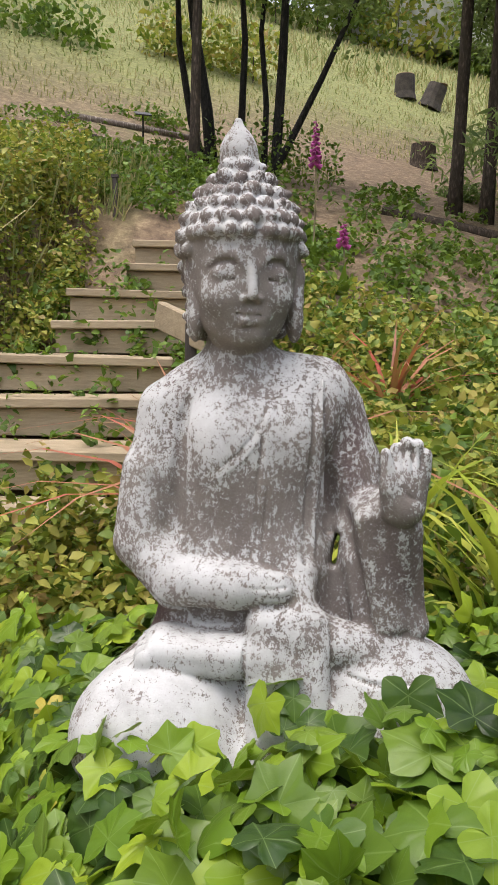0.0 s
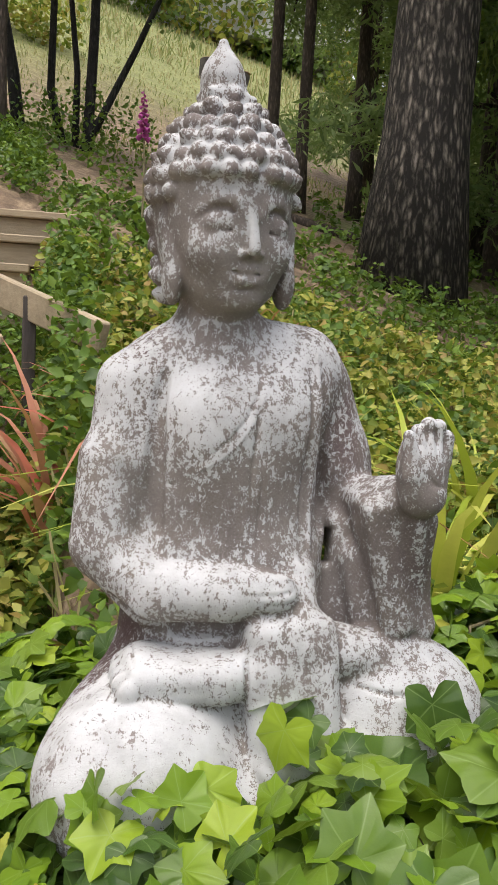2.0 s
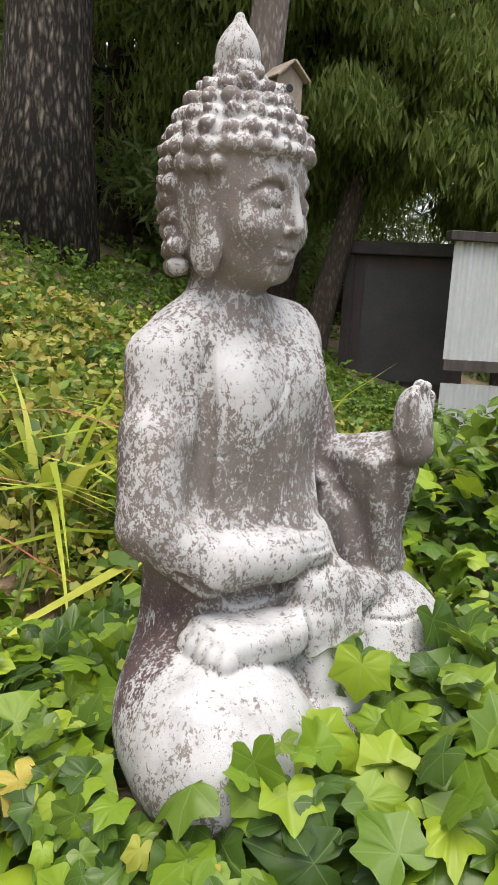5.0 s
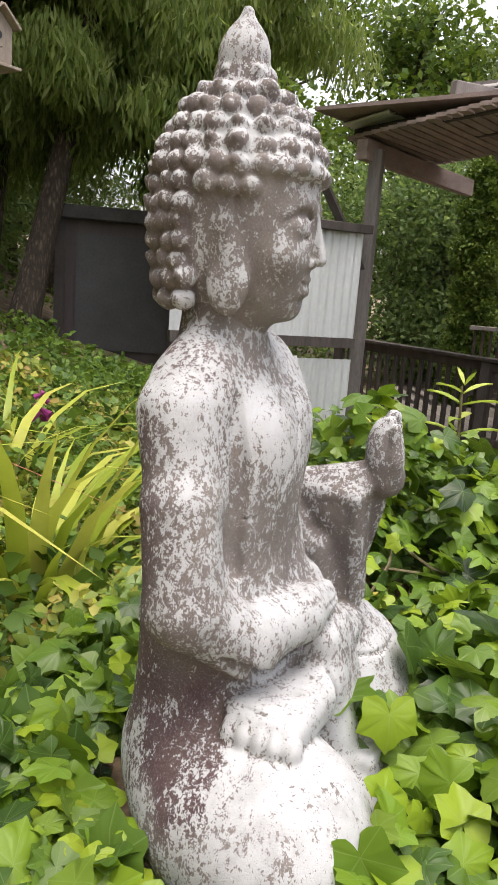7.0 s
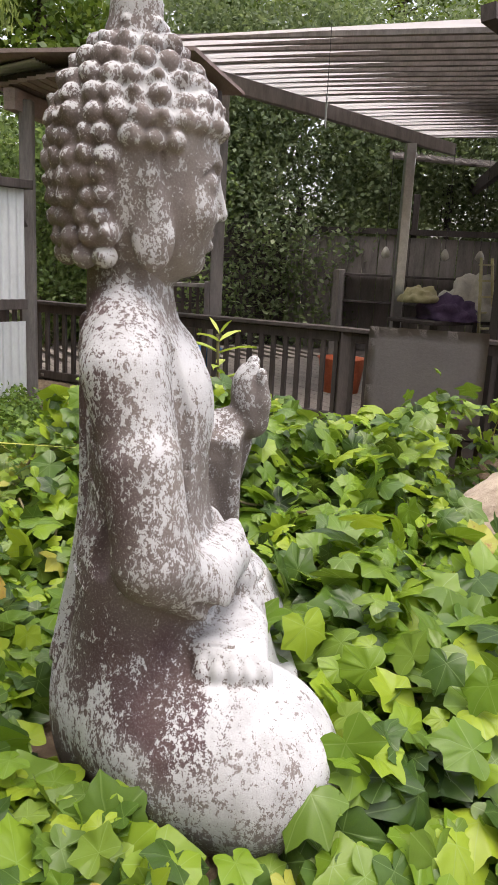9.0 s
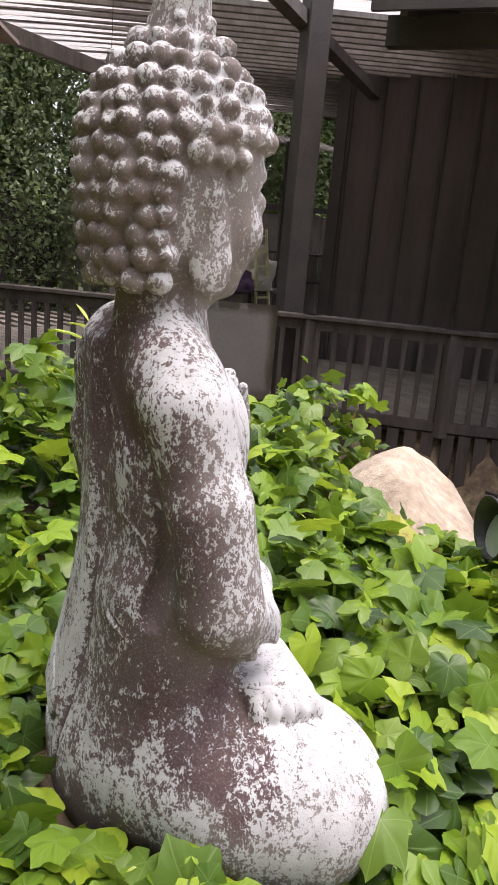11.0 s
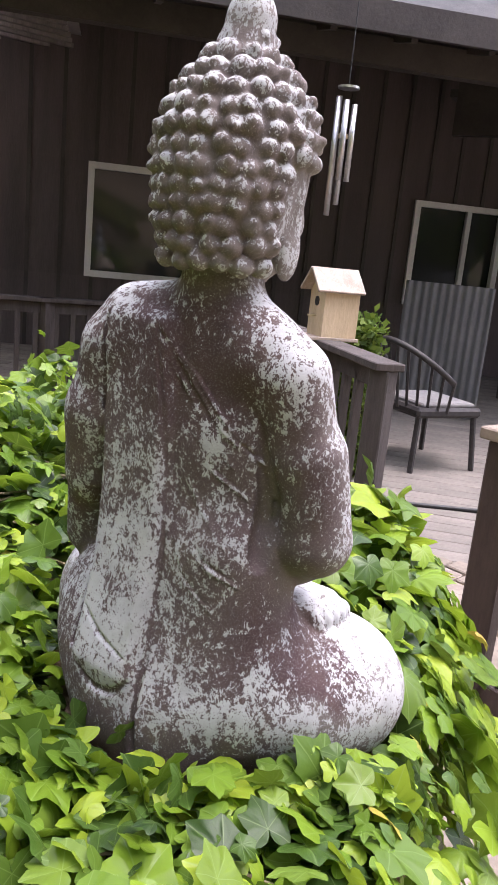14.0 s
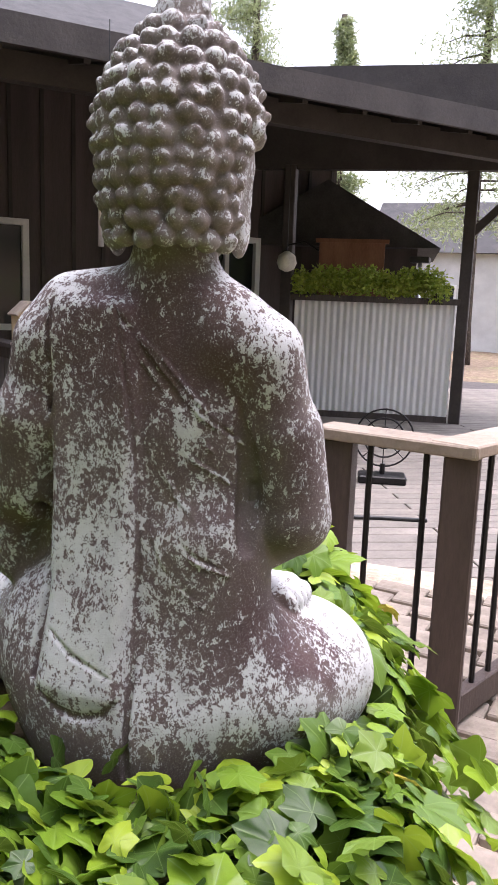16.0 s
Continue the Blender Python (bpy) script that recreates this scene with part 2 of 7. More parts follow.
IRON = surface("black_iron", (0.010, 0.010, 0.011), (0.03, 0.028, 0.027), 10, 0.45, metal=0.6)
PAVER = surface("buff_paver", (0.17, 0.14, 0.108), (0.305, 0.258, 0.21), 5, 0.85)
DECK = surface("grey_deck_board", (0.122, 0.107, 0.091), (0.240, 0.213, 0.182), 3, 0.75, (1, 1, 1))
ROCK = surface("tan_boulder", (0.24, 0.185, 0.13), (0.60, 0.50, 0.385), 5, 0.9, depth=0.9)
PALE_STONE = surface("pale_lichen_stone", (0.33, 0.31, 0.28), (0.66, 0.64, 0.60), 14, 0.9, depth=0.8)
PINE_WOOD = surface("fresh_pine_board", (0.46, 0.34, 0.20), (0.66, 0.52, 0.34), 4, 0.65, (3, 3, 0.6))
WORN_PINE = surface("worn_grey_birdhouse_board", (0.27, 0.21, 0.165), (0.46, 0.39, 0.32), 5, 0.8, (3, 3, 0.6))
SHADE_CLOTH = surface("grey_fabric", (0.25, 0.23, 0.225), (0.33, 0.31, 0.30), 2, 0.9)
CLOTH_PURPLE = surface("purple_cloth", (0.05, 0.028, 0.07), (0.12, 0.075, 0.15), 8, 0.9)
CLOTH_WHITE = surface("cream_cloth", (0.5, 0.47, 0.40), (0.75, 0.72, 0.64), 8, 0.9)
CLOTH_GREY = surface("grey_cushion_cloth", (0.16, 0.155, 0.15), (0.26, 0.25, 0.245), 8, 0.9)
YELLOW_PAINT = surface("faded_yellow_paint", (0.46, 0.42, 0.20), (0.65, 0.60, 0.34), 6, 0.6)
STEEL = surface("brushed_aluminium", (0.5, 0.5, 0.5), (0.7, 0.7, 0.7), 10, 0.3, metal=0.9, depth=0.05)
BLACK = surface("black_plastic", (0.012, 0.012, 0.013), (0.03, 0.03, 0.03), 10, 0.4)
# spotlight lens; the ivy's reflection is painted in as a pale green
LENS_REFLECTION = surface("lens_glass_reflection", (0.34, 0.39, 0.31), (0.46, 0.51, 0.42), 12, 0.18)
BLUE = surface("blue_plastic", (0.03, 0.13, 0.35), (0.05, 0.20, 0.48), 10, 0.5)
ORANGE = surface("orange_red_plastic", (0.45, 0.09, 0.03), (0.62, 0.16, 0.06), 10, 0.5)
STUMP_WOOD = surface("cut_stump_wood", (0.16, 0.10, 0.06), (0.42, 0.30, 0.19), 6, 0.9)
CHARRED = surface("charred_log", (0.02, 0.018, 0.016), (0.09, 0.075, 0.062), 6, 0.9)
RED_WOOD = surface("red_brown_cedar", (0.20, 0.085, 0.05), (0.36, 0.17, 0.10), 3, 0.7, (2, 2, 0.4))
ROOFING = surface("dark_roofing", (0.03, 0.03, 0.03), (0.075, 0.072, 0.070), 4, 0.9)
STUCCO = surface("pale_house_wall", (0.50, 0.50, 0.49), (0.68, 0.68, 0.67), 2, 0.9)

GLASS, gt, gb = nodes_of("window_glass")
gb.inputs["Base Color"].default_value = (0.03, 0.035, 0.035, 1)
gb.inputs["Roughness"].default_value, gb.inputs["IOR"].default_value = 0.04, 1.5
gb.inputs["Specular IOR Level"].default_value = 0.5

# translucent corrugated roofing: light comes through
CLEAR_ROOF, ct, cb = nodes_of("clear_roofing")
cb.inputs["Base Color"].default_value, cb.inputs["Roughness"].default_value = (0.8, 0.79, 0.77, 1), 0.4
shine = ct.nodes.new("ShaderNodeBsdfTranslucent")
shine.inputs[0].default_value = (0.52, 0.50, 0.48, 1)
blend = ct.nodes.new("ShaderNodeMixShader")
blend.inputs[0].default_value = 0.65
ct.links.new(cb.outputs[0], blend.inputs[1])
ct.links.new(shine.outputs[0], blend.inputs[2])
ct.links.new(blend.outputs[0], ct.nodes["Material Output"].inputs[0])


# ---- mesh helpers ----
def mesh_object(name, bm, material, smooth=False):
    me = bpy.data.meshes.new(name)
    bmesh.ops.recalc_face_normals(bm, faces=bm.faces)
    bm.to_mesh(me)
    bm.free()
    me.materials.append(material)
    if smooth:
        me.shade_smooth()
    return new(name, me)


def part(name, bm, material, parent, label="", smooth=False):
    ob = mesh_object(name, bm, material, smooth)
    ob.parent = parent
    return tagged(ob, label)


def thing(name, x, y, z, label, category, group="", rz=0.0):
    ob = new(name)
    ob.empty_display_size = 0.05
    ob.matrix_basis = pose(x, y, z, 0, 0, rz)
    return tagged(ob, label, category, group)


def box(bm, cx, cy, cz, sx, sy, sz, rx=0, ry=0, rz=0, bevel=0.0):
    r = bmesh.ops.create_cube(bm, size=1.0, matrix=pose(cx, cy, cz, rx, ry, rz) @ Matrix.Diagonal((sx, sy, sz, 1)))
    if bevel:
        vs = set(r["verts"])
        es = [e for e in bm.edges if e.verts[0] in vs and e.verts[1] in vs]
        bmesh.ops.bevel(bm, geom=es, offset=bevel, segments=1, affect="EDGES", profile=0.5)
    return bm


def boxed(*a, **k):
    return box(bmesh.new(), *a, **k)


def tube(bm, pts, radii, sides=8, cap=True):
    """A tapered, bent tube through the points."""
    pts = [Vector(p) for p in pts]
    if not isinstance(radii, (list, tuple)):
        radii = [radii] * len(pts)
    rings, side = [], None
    for i, p in enumerate(pts):
        d = (pts[min(i + 1, len(pts) - 1)] - pts[max(i - 1, 0)]).normalized()
        if side is None:
            side = d.orthogonal().normalized()
        side = (side - d * side.dot(d)).normalized()
        up = d.cross(side)
        rings.append([bm.verts.new(p + radii[i] * (math.cos(q) * side + math.sin(q) * up)) for q in (2 * math.pi * k / sides for k in range(sides))])
    for r0, r1 in zip(rings, rings[1:]):
        for k in range(sides):
            bm.faces.new((r0[k], r0[(k + 1) % sides], r1[(k + 1) % sides], r1[k]))
    if cap:
        bm.faces.new(rings[0][::-1])
        bm.faces.new(rings[-1])
    return bm


def tubed(*a, **k):
    return tube(bmesh.new(), *a, **k)


def lathe(bm, profile, cx=0.0, cy=0.0, sides=16):
    """Turned body from (radius, z) pairs."""
    rings = [[bm.verts.new((cx + r * math.cos(2 * math.pi * k / sides), cy + r * math.sin(2 * math.pi * k / sides), z)) for k in range(sides)] for r, z in profile]
    for r0, r1 in zip(rings, rings[1:]):
        for k in range(sides):
            bm.faces.new((r0[k], r0[(k + 1) % sides], r1[(k + 1) % sides], r1[k]))
    bm.faces.new(rings[0][::-1])
    bm.faces.new(rings[-1])
    return bm


def raw_mesh(name, verts, faces, material, smooth=False, uv=None):
    """A mesh from arrays: verts (n,3), faces (m,k)."""
    me = bpy.data.meshes.new(name)
    verts, faces = np.asarray(verts, np.float32), np.asarray(faces, np.int32)
    m, k = faces.shape
    me.vertices.add(len(verts))
    me.vertices.foreach_set("co", verts.ravel())
    me.loops.add(m * k)
    me.loops.foreach_set("vertex_index", faces.ravel())
    me.polygons.add(m)
    me.polygons.foreach_set("loop_start", np.arange(0, m * k, k, dtype=np.int32))
    if uv is not None:
        layer = me.uv_layers.new(name="UVMap")
        layer.data.foreach_set("uv", np.asarray(uv, np.float32)[faces.ravel()].ravel())
    me.materials.append(material)
    me.update(calc_edges=True)
    me.validate()
    if smooth:
        me.shade_smooth()
    return me


def stuff(name, me, label, category, parent=None):
    ob = new(name, me)
    ob.parent = parent
    return tagged(ob, label, category, "", "stuff")


def frames_for(normals, spin, rng):
    """For rows of normals, two axes in the leaf's plane, turned by spin (radians)."""
    n = normals / np.linalg.norm(normals, axis=1, keepdims=True)
    ref = np.where(np.abs(n[:, 2:3]) < 0.95, np.array([[0, 0, 1.0]]), np.array([[1.0, 0, 0]]))
    u = np.cross(ref, n)
    u /= np.linalg.norm(u, axis=1, keepdims=True)
    v = np.cross(n, u)
    c, s = np.cos(spin)[:, None], np.sin(spin)[:, None]
    return c * u + s * v, c * v - s * u, n


def scatter(shape, faces, places, normals, sizes, spin, rng, bend=0.0):
    """Copies of a small leaf shape (k,3) laid at places; returns verts, faces and the shape's rows."""
    u, v, n = frames_for(normals, spin, rng)
    k, m = len(shape), len(places)
    s = sizes[:, None, None]
    local = np.repeat(shape[None], m, 0) * s
    if bend:
        local[:, :, 2] -= bend * rng.uniform(0.2, 1.0, (m, 1)) * (shape[None, :, 1] ** 2) * sizes[:, None]
    pts = places[:, None] + local[:, :, 0:1] * u[:, None] + local[:, :, 1:2] * v[:, None] + local[:, :, 2:3] * n[:, None]
    f = (np.arange(m)[:, None, None] * k + np.asarray(faces)[None]).reshape(-1, len(faces[0]))
    return pts.reshape(-1, 3), f


# small leaf: a folded rhomb with a waist, and a needle spray
SMALL_LEAF = np.array([(0, 0, 0), (-0.34, 0.38, 0.07), (0, 0.45, -0.02), (0.34, 0.38, 0.07), (-0.2, 0.75, 0.03), (0, 1, -0.08), (0.2, 0.75, 0.03)])
SMALL_FACES = [(0, 2, 1), (0, 3, 2), (1, 2, 4), (2, 3, 6), (2, 5, 4), (2, 6, 5)]
RHOMB = np.array([(0, 0, 0), (-0.3, 0.5, 0.05), (0, 1, -0.05), (0.3, 0.5, 0.05)])
RHOMB_FACES = [(0, 3, 1), (3, 2, 1)]
NEEDLE_SPRAY = RHOMB * np.array([0.42, 1.25, 1])


def ivy_shape(outline):
    """One ivy leaf with five lobes: points, triangles, and for the veins the distance from a rib."""
    ring = [(-a, r) for a, r in outline[:0:-1] if a < 180] + list(outline)
    pts, rib = [(0, 0, 0)], [0.0]
    for share in (0.55, 1.0):
        for a, r in ring:
            q, v = radians(a), float(np.interp(abs(a), (0, 28, 56, 90, 125, 158, 180), (0, 1, 0, 1, 0, 1, 0.6)))
            pts.append((math.sin(q) * r * share, math.cos(q) * r * share, (0.02 * v + 0.012 if share < 1 else 0.035 * v)))
            rib.append(v * share)
    n, tri = len(ring), []
    for i in range(n):
        k = (i + 1) % n
        tri += [(0, 1 + k, 1 + i), (1 + i, 1 + k, 1 + n + i), (1 + k, 1 + n + k, 1 + n + i)]
    return np.array(pts), tri, rib


IVY_FINE = ivy_shape(((0, 1.05), (5, 0.97), (13, 0.87), (21, 0.77), (28, 0.72), (36, 0.74), (46, 0.82), (52, 0.88), (56, 0.92), (61, 0.86), (73, 0.75), (84, 0.67), (93, 0.65), (105, 0.68), (118, 0.72), (125, 0.74), (133, 0.67), (147, 0.56), (160, 0.42), (172, 0.24), (180, 0.12)))
IVY_PLAIN = ivy_shape(((0, 1.05), (13, 0.86), (28, 0.72), (56, 0.92), (92, 0.66), (125, 0.74), (158, 0.42), (180, 0.12)))


def bed_edge(x, y):
    """Distance inwards from the edge of the raised bed, which bends over the paving."""
    west = (x - np.interp(y, (-0.5, 0.25, 0.5, 0.75, 1.1, 1.5, 2.0), (0.55, 0.06, -0.13, -0.215, -0.33, -0.47, -0.70))) * 0.88
    south = y - np.interp(x, (0.1, 0.45, 0.65, 1.2, 1.6), (0.24, 0.24, 0.14, 0.12, 0.12))
    return np.minimum(west, south)


def smoothstep(a, b, x):
    t = np.clip((x - a) / (b - a), 0, 1)
    return t * t * (3 - 2 * t)


def height(x, y):
    """The ground: a hillside that climbs to the north, the raised bed of the statue, the paved level, the cut for the steps."""
    x, y = np.asarray(x, float), np.asarray(y, float)
    u = y - 0.55 * x
    z = np.interp(u, (-60, -1, 0, 1.5, 2.8, 4, 5.5, 9, 13, 20, 30, 45, 90, 300), (-0.95, -0.92, -0.65, -0.22, 0.10, 0.5, 1.1, 2.2, 3.5, 7.2, 12, 18, 24, 28))
    z = z + 0.035 * np.sin(2.1 * x + 1.3 * y) * np.cos(1.7 * y - 0.6 * x)
    s = bed_edge(x, y)
    path = np.where(y < 1.6, -0.84, -0.84 + 0.5 * (y - 1.6))
    z = np.where((s < 0.06) & (x > -3) & (x < 1.3) & (y < 4), np.minimum(z, path + (z - path) * smoothstep(-0.06, 0.06, s)), z)
    bed = smoothstep(-0.05, 0.05, s) * (1 - smoothstep(1.02, 1.35, x)) * (1 - smoothstep(1.22, 1.62, y))
    z = z + (np.maximum(z, 0.0 + 0 * x) - z) * bed
    cut = smoothstep(-1.5, -1.35, x) * (1 - smoothstep(-0.3, -0.1, x)) * smoothstep(1.3, 1.6, y) * (1 - smoothstep(5.4, 5.8, y))
    line = -0.14 + 0.5 * (y - 2.8) - 0.3
    z = z + (np.minimum(z, line) - z) * cut
    # the hollow between the bed and the two deck railings
    hollow = smoothstep(0.03, 0.14, 0.622 * (x - 1.08) + 0.783 * (y + 1.6)) * smoothstep(0.03, 0.14, -0.857 * (x - 4.15) + 0.514 * (y + 3.95)) * smoothstep(-0.15, -0.5, y - 0.1 * x) * smoothstep(0.7, 1.1, x)
    return z + (np.minimum(z, -1.5) - z) * hollow


# ---- ground ----
def spread(low, high, near, grow):
    out = [0.0]
    step = near
    while out[-1] < high:
        out.append(out[-1] + step)
        step *= grow if out[-1] > 3 else 1
    neg, step = [0.0], near
    while neg[-1] > low:
        neg.append(neg[-1] - step)
        step *= grow if neg[-1] < -3 else 1
    return np.array(neg[:0:-1] + out)


def build_ground():
    gx, gy = spread(-400, 400, 0.07, 1.12), spread(-400, 400, 0.07, 1.12)
    X, Y = np.meshgrid(gx, gy, indexing="ij")
    verts = np.stack([X, Y, height(X, Y)], -1).reshape(-1, 3)
    ny = len(gy)
    i = (np.arange(len(gx) - 1)[:, None] * ny + np.arange(ny - 1)[None]).ravel()
    faces = np.stack([i, i + ny, i + ny + 1, i + 1], 1)
    tagged(new("ground", raw_mesh("ground", verts, faces, GROUND, True)), "brown hillside soil with straw and dry grass", "ground", "", "structure")


build_ground()


# ---- steps up the bank ----
def build_steps():
    st = thing("garden_steps", -0.8, 2.8, -0.14, "weathered timber garden steps climbing the bank among weeds", "steps")
    rng = random.Random(2)
    for k in range(-3, 8):
        y, z = 0.36 * k, 0.18 * k
        right = 0.42 if k < 4 else 0.52 if k < 6 else 0.80
        left = -0.62 if k < 4 else -0.28 if k < 6 else 0.0
        w, cx = right - left, (right + left) / 2
        part("tread", boxed(cx, 0.15, -0.022, w, 0.31, 0.045, rng.uniform(-1, 1), rng.uniform(-0.8, 0.8), rng.uniform(-0.8, 0.8), 0.006), STEP_WOOD, st).location = (0, y, z)
        part("riser", boxed(cx, 0.055, -0.113, w - 0.03, 0.035, 0.13, 0, 0, rng.uniform(-0.5, 0.5), 0.004), STEP_WOOD, st).location = (0, y, z)
    part("stringer_board", boxed(0.60, 0.5, 0.655, 0.66, 0.045, 0.12, 0, 15.9, -48, 0.006), STEP_WOOD, st)
    part("stringer_post", boxed(0.54, 0.56, 0.40, 0.05, 0.05, 0.62, 0, 1, 6, 0.005), OLD_WOOD, st)


build_steps()


# ---- paving and deck ----
def build_paving():
    base = tagged(mesh_object("pavement", boxed(-0.75, -0.45, -0.83, 2.7, 3.3, 0.07), ROCK), "buff brick paving with sandy joints", "paving", "", "structure")
    me = bpy.data.meshes.new("paver")
    bm = boxed(0, 0, 0, 0.232, 0.116, 0.04, bevel=0.006)
    bm.to_mesh(me)
    bm.free()
    me.materials.append(PAVER)
    rng = random.Random(5)
    for i in range(24):
        for j in range(10):
            x, y = -1.55 + 0.24 * j + 0.12 * (i % 2), -1.75 + 0.124 * i
            q = new("paver", me)
            q.parent = base
            q.matrix_basis = pose(0.18 * (y + 0.3) + x + 0.45, y, -0.79 + rng.uniform(-0.002, 0.002), rng.uniform(-0.5, 0.5), rng.uniform(-0.5, 0.5), -10 + rng.uniform(-0.8, 0.8))


DECK_EDGE = ((0.17, -0.68), (-0.24, -0.57), (-1.08, -2.46), (-3.0, -6.5), (-6.0, -14.0), (14.0, -14.0), (14.0, 3.3), (8.7, 3.3), (7.4, 1.4), (6.3, -0.4), (5.5, -1.75), (4.15, -4.0), (1.05, -1.66))


def on_deck(x, y):
    inside = False
    for (x0, y0), (x1, y1) in zip(DECK_EDGE, DECK_EDGE[1:] + DECK_EDGE[:1]):
        if (y0 > y) != (y1 > y) and x < x0 + (x1 - x0) * (y - y0) / (y1 - y0):
            inside = not inside
    return inside


def build_deck():
    bm = bmesh.new()
    top = bm.faces.new([bm.verts.new((x, y, -0.865)) for x, y in DECK_EDGE])
    low = bmesh.ops.extrude_face_region(bm, geom=[top])
    bmesh.ops.translate(bm, verts=[v for v in low["geom"] if isinstance(v, bmesh.types.BMVert)], vec=(0, 0, -0.07))
    bmesh.ops.triangulate(bm, faces=[q for q in bm.faces if len(q.verts) > 4])
    base = tagged(mesh_object("deck", bm, OLD_WOOD), "weathered grey timber deck", "deck", "", "structure")
    rng = random.Random(6)
    e, d = Vector((0.903, 0.43, 0)), Vector((0.43, -0.903, 0))
    cut = {}
    for i in range(-8, 75):
        for j in range(-1, 4):
            p = Vector((0.15, -0.98, -0.838)) + d * (0.1445 * i) + e * (-1.55 + 3.6 * j + (1.8 if i % 2 else 0) - 1.2)
            if p.x > 11.2 or len(base.children) > 299:
                continue
            run = [k for k in range(-18, 18) if on_deck(p.x + e.x * (0.1 * k + 0.05), p.y + e.y * (0.1 * k + 0.05))]
            # a board that meets a notch of the deck is two boards
            for _, piece in itertools.groupby(enumerate(run), lambda q: q[1] - q[0]):
                ks = [k for _, k in piece]
                if len(ks) < 3:
                    continue
                a, b = 0.1 * ks[0], 0.1 * (ks[-1] + 1)
                n = round(b - a, 1)
                if n not in cut:
                    cut[n] = bpy.data.meshes.new("plank")
                    bm = boxed(0, 0, 0, n - 0.012, 0.138, 0.032, bevel=0.004)
                    bm.to_mesh(cut[n])
                    bm.free()
                    cut[n].materials.append(DECK)
                q = new("plank", cut[n])
                q.parent = base
                q.matrix_basis = Matrix.Translation(p + e * ((a + b) / 2)) @ pose(0, 0, rng.uniform(-0.001, 0.001), 0, 0, 25.46)


# ---- railings ----
def railing(name, pts, top, foot, label, post=0.1, gap=0.13, wood=OLD_WOOD, bar=None, cap=None, group="deck railings", skirt=0.0):
    """Posts at the points, a cap board, a lower rail and upright bars between."""
    r = thing(name, pts[0][0], pts[0][1], foot, label, "railing", group)
    o = Vector((pts[0][0], pts[0][1]))
    h = top - foot
    for x, y in pts:
        part("post", boxed(x - o.x, y - o.y, (h - 0.03) / 2, post, post, h - 0.03, bevel=0.006), wood, r)
    for (x0, y0), (x1, y1) in zip(pts, pts[1:]):
        a, b = Vector((x0, y0)) - o, Vector((x1, y1)) - o
        n, mid, yaw = (b - a).length, (a + b) / 2, math.degrees(math.atan2((b - a).y, (b - a).x))
        part("cap_board", boxed(mid.x, mid.y, h - 0.012 + (0.0035 if (x0, y0) == pts[1] else 0.0), n + 0.13, 0.145, 0.036, 0, 0, yaw, 0.005), cap or wood, r, "" if not cap else "bleached wooden cap board")
        if not bar:
            part("upper_rail", boxed(mid.x, mid.y, h - 0.08, n - post, 0.04, 0.09, 0, 0, yaw, 0.004), wood, r)
        part("lower_rail", boxed(mid.x, mid.y, 0.09, n - post, 0.045, 0.09, 0, 0, yaw, 0.004), wood, r)
        count = max(1, int((n - post) / gap))
        for i in range(count):
            p = a + (b - a) * ((i + 0.6) / (count + 0.2))
            if bar:
                part("baluster", tubed([(p.x, p.y, 0.12), (p.x, p.y, h - 0.03)], 0.0095, 8), bar, r)
            else:
                part("baluster", boxed(p.x, p.y, h / 2, 0.04, 0.04, h - 0.14, 0, 0, yaw), wood, r)
                if skirt:
                    part("skirt_slat", boxed(p.x, p.y, 0.03 - skirt / 2, gap * 0.8, 0.025, skirt, 0, 0, yaw), wood, r)
    return r


# ---- house ----
WALL_N, WALL_E = Vector((0.74, -0.67, 0)).normalized(), Vector((-0.67, -0.74, 0)).normalized()
WALL_O = WALL_N * 8.46


def on_wall(x, y):
    """How far along the house wall the place nearest to (x, y) lies."""
    return (Vector((x, y, 0)) - WALL_O).dot(WALL_E)


def wall_pose(s, z, out=0.0):
    p = WALL_O + WALL_E * s - WALL_N * out
    return Matrix.Translation((p.x, p.y, z)) @ pose(0, 0, 0, 0, 0, math.degrees(math.atan2(WALL_E.y, WALL_E.x)))


def wall_piece(parent, s0, s1, z0, z1):
    bm = boxed((s0 + s1) / 2, 0, (z0 + z1) / 2, s1 - s0, 0.16, z1 - z0)
    return part("wall_panel", bm, HOUSE_WALL, parent)


def build_window(name, s0, s1, z0, z1, bar):
    w = tagged(new(name), "white framed sliding window in the dark siding", "window", "", "structure")
    w.matrix_basis = wall_pose(0, 0)
    t = 0.075
    fr = bmesh.new()
    for args in (((s0 + s1) / 2, -0.07, z0 + t / 2, s1 - s0, 0.12, t), ((s0 + s1) / 2, -0.07, z1 - t / 2, s1 - s0, 0.12, t), (s0 + t / 2, -0.07, (z0 + z1) / 2, t, 0.12, z1 - z0 - 2 * t), (s1 - t / 2, -0.07, (z0 + z1) / 2, t, 0.12, z1 - z0 - 2 * t)):
        box(fr, *args)
    frame_part = part("window_frame", fr, WHITE_FRAME, w)
    mid = s0 + (s1 - s0) * bar
    part("mullion", boxed(mid, -0.07, (z0 + z1) / 2, 0.06, 0.09, z1 - z0 - 2 * t), WHITE_FRAME, w)
    part("pane", boxed((s0 + mid) / 2, -0.05, (z0 + z1) / 2, mid - s0 - t, 0.012, z1 - z0 - 2 * t), GLASS, w)
    part("pane", boxed((s1 + mid) / 2, -0.035, (z0 + z1) / 2, s1 - mid - t, 0.012, z1 - z0 - 2 * t), GLASS, w)
    return w


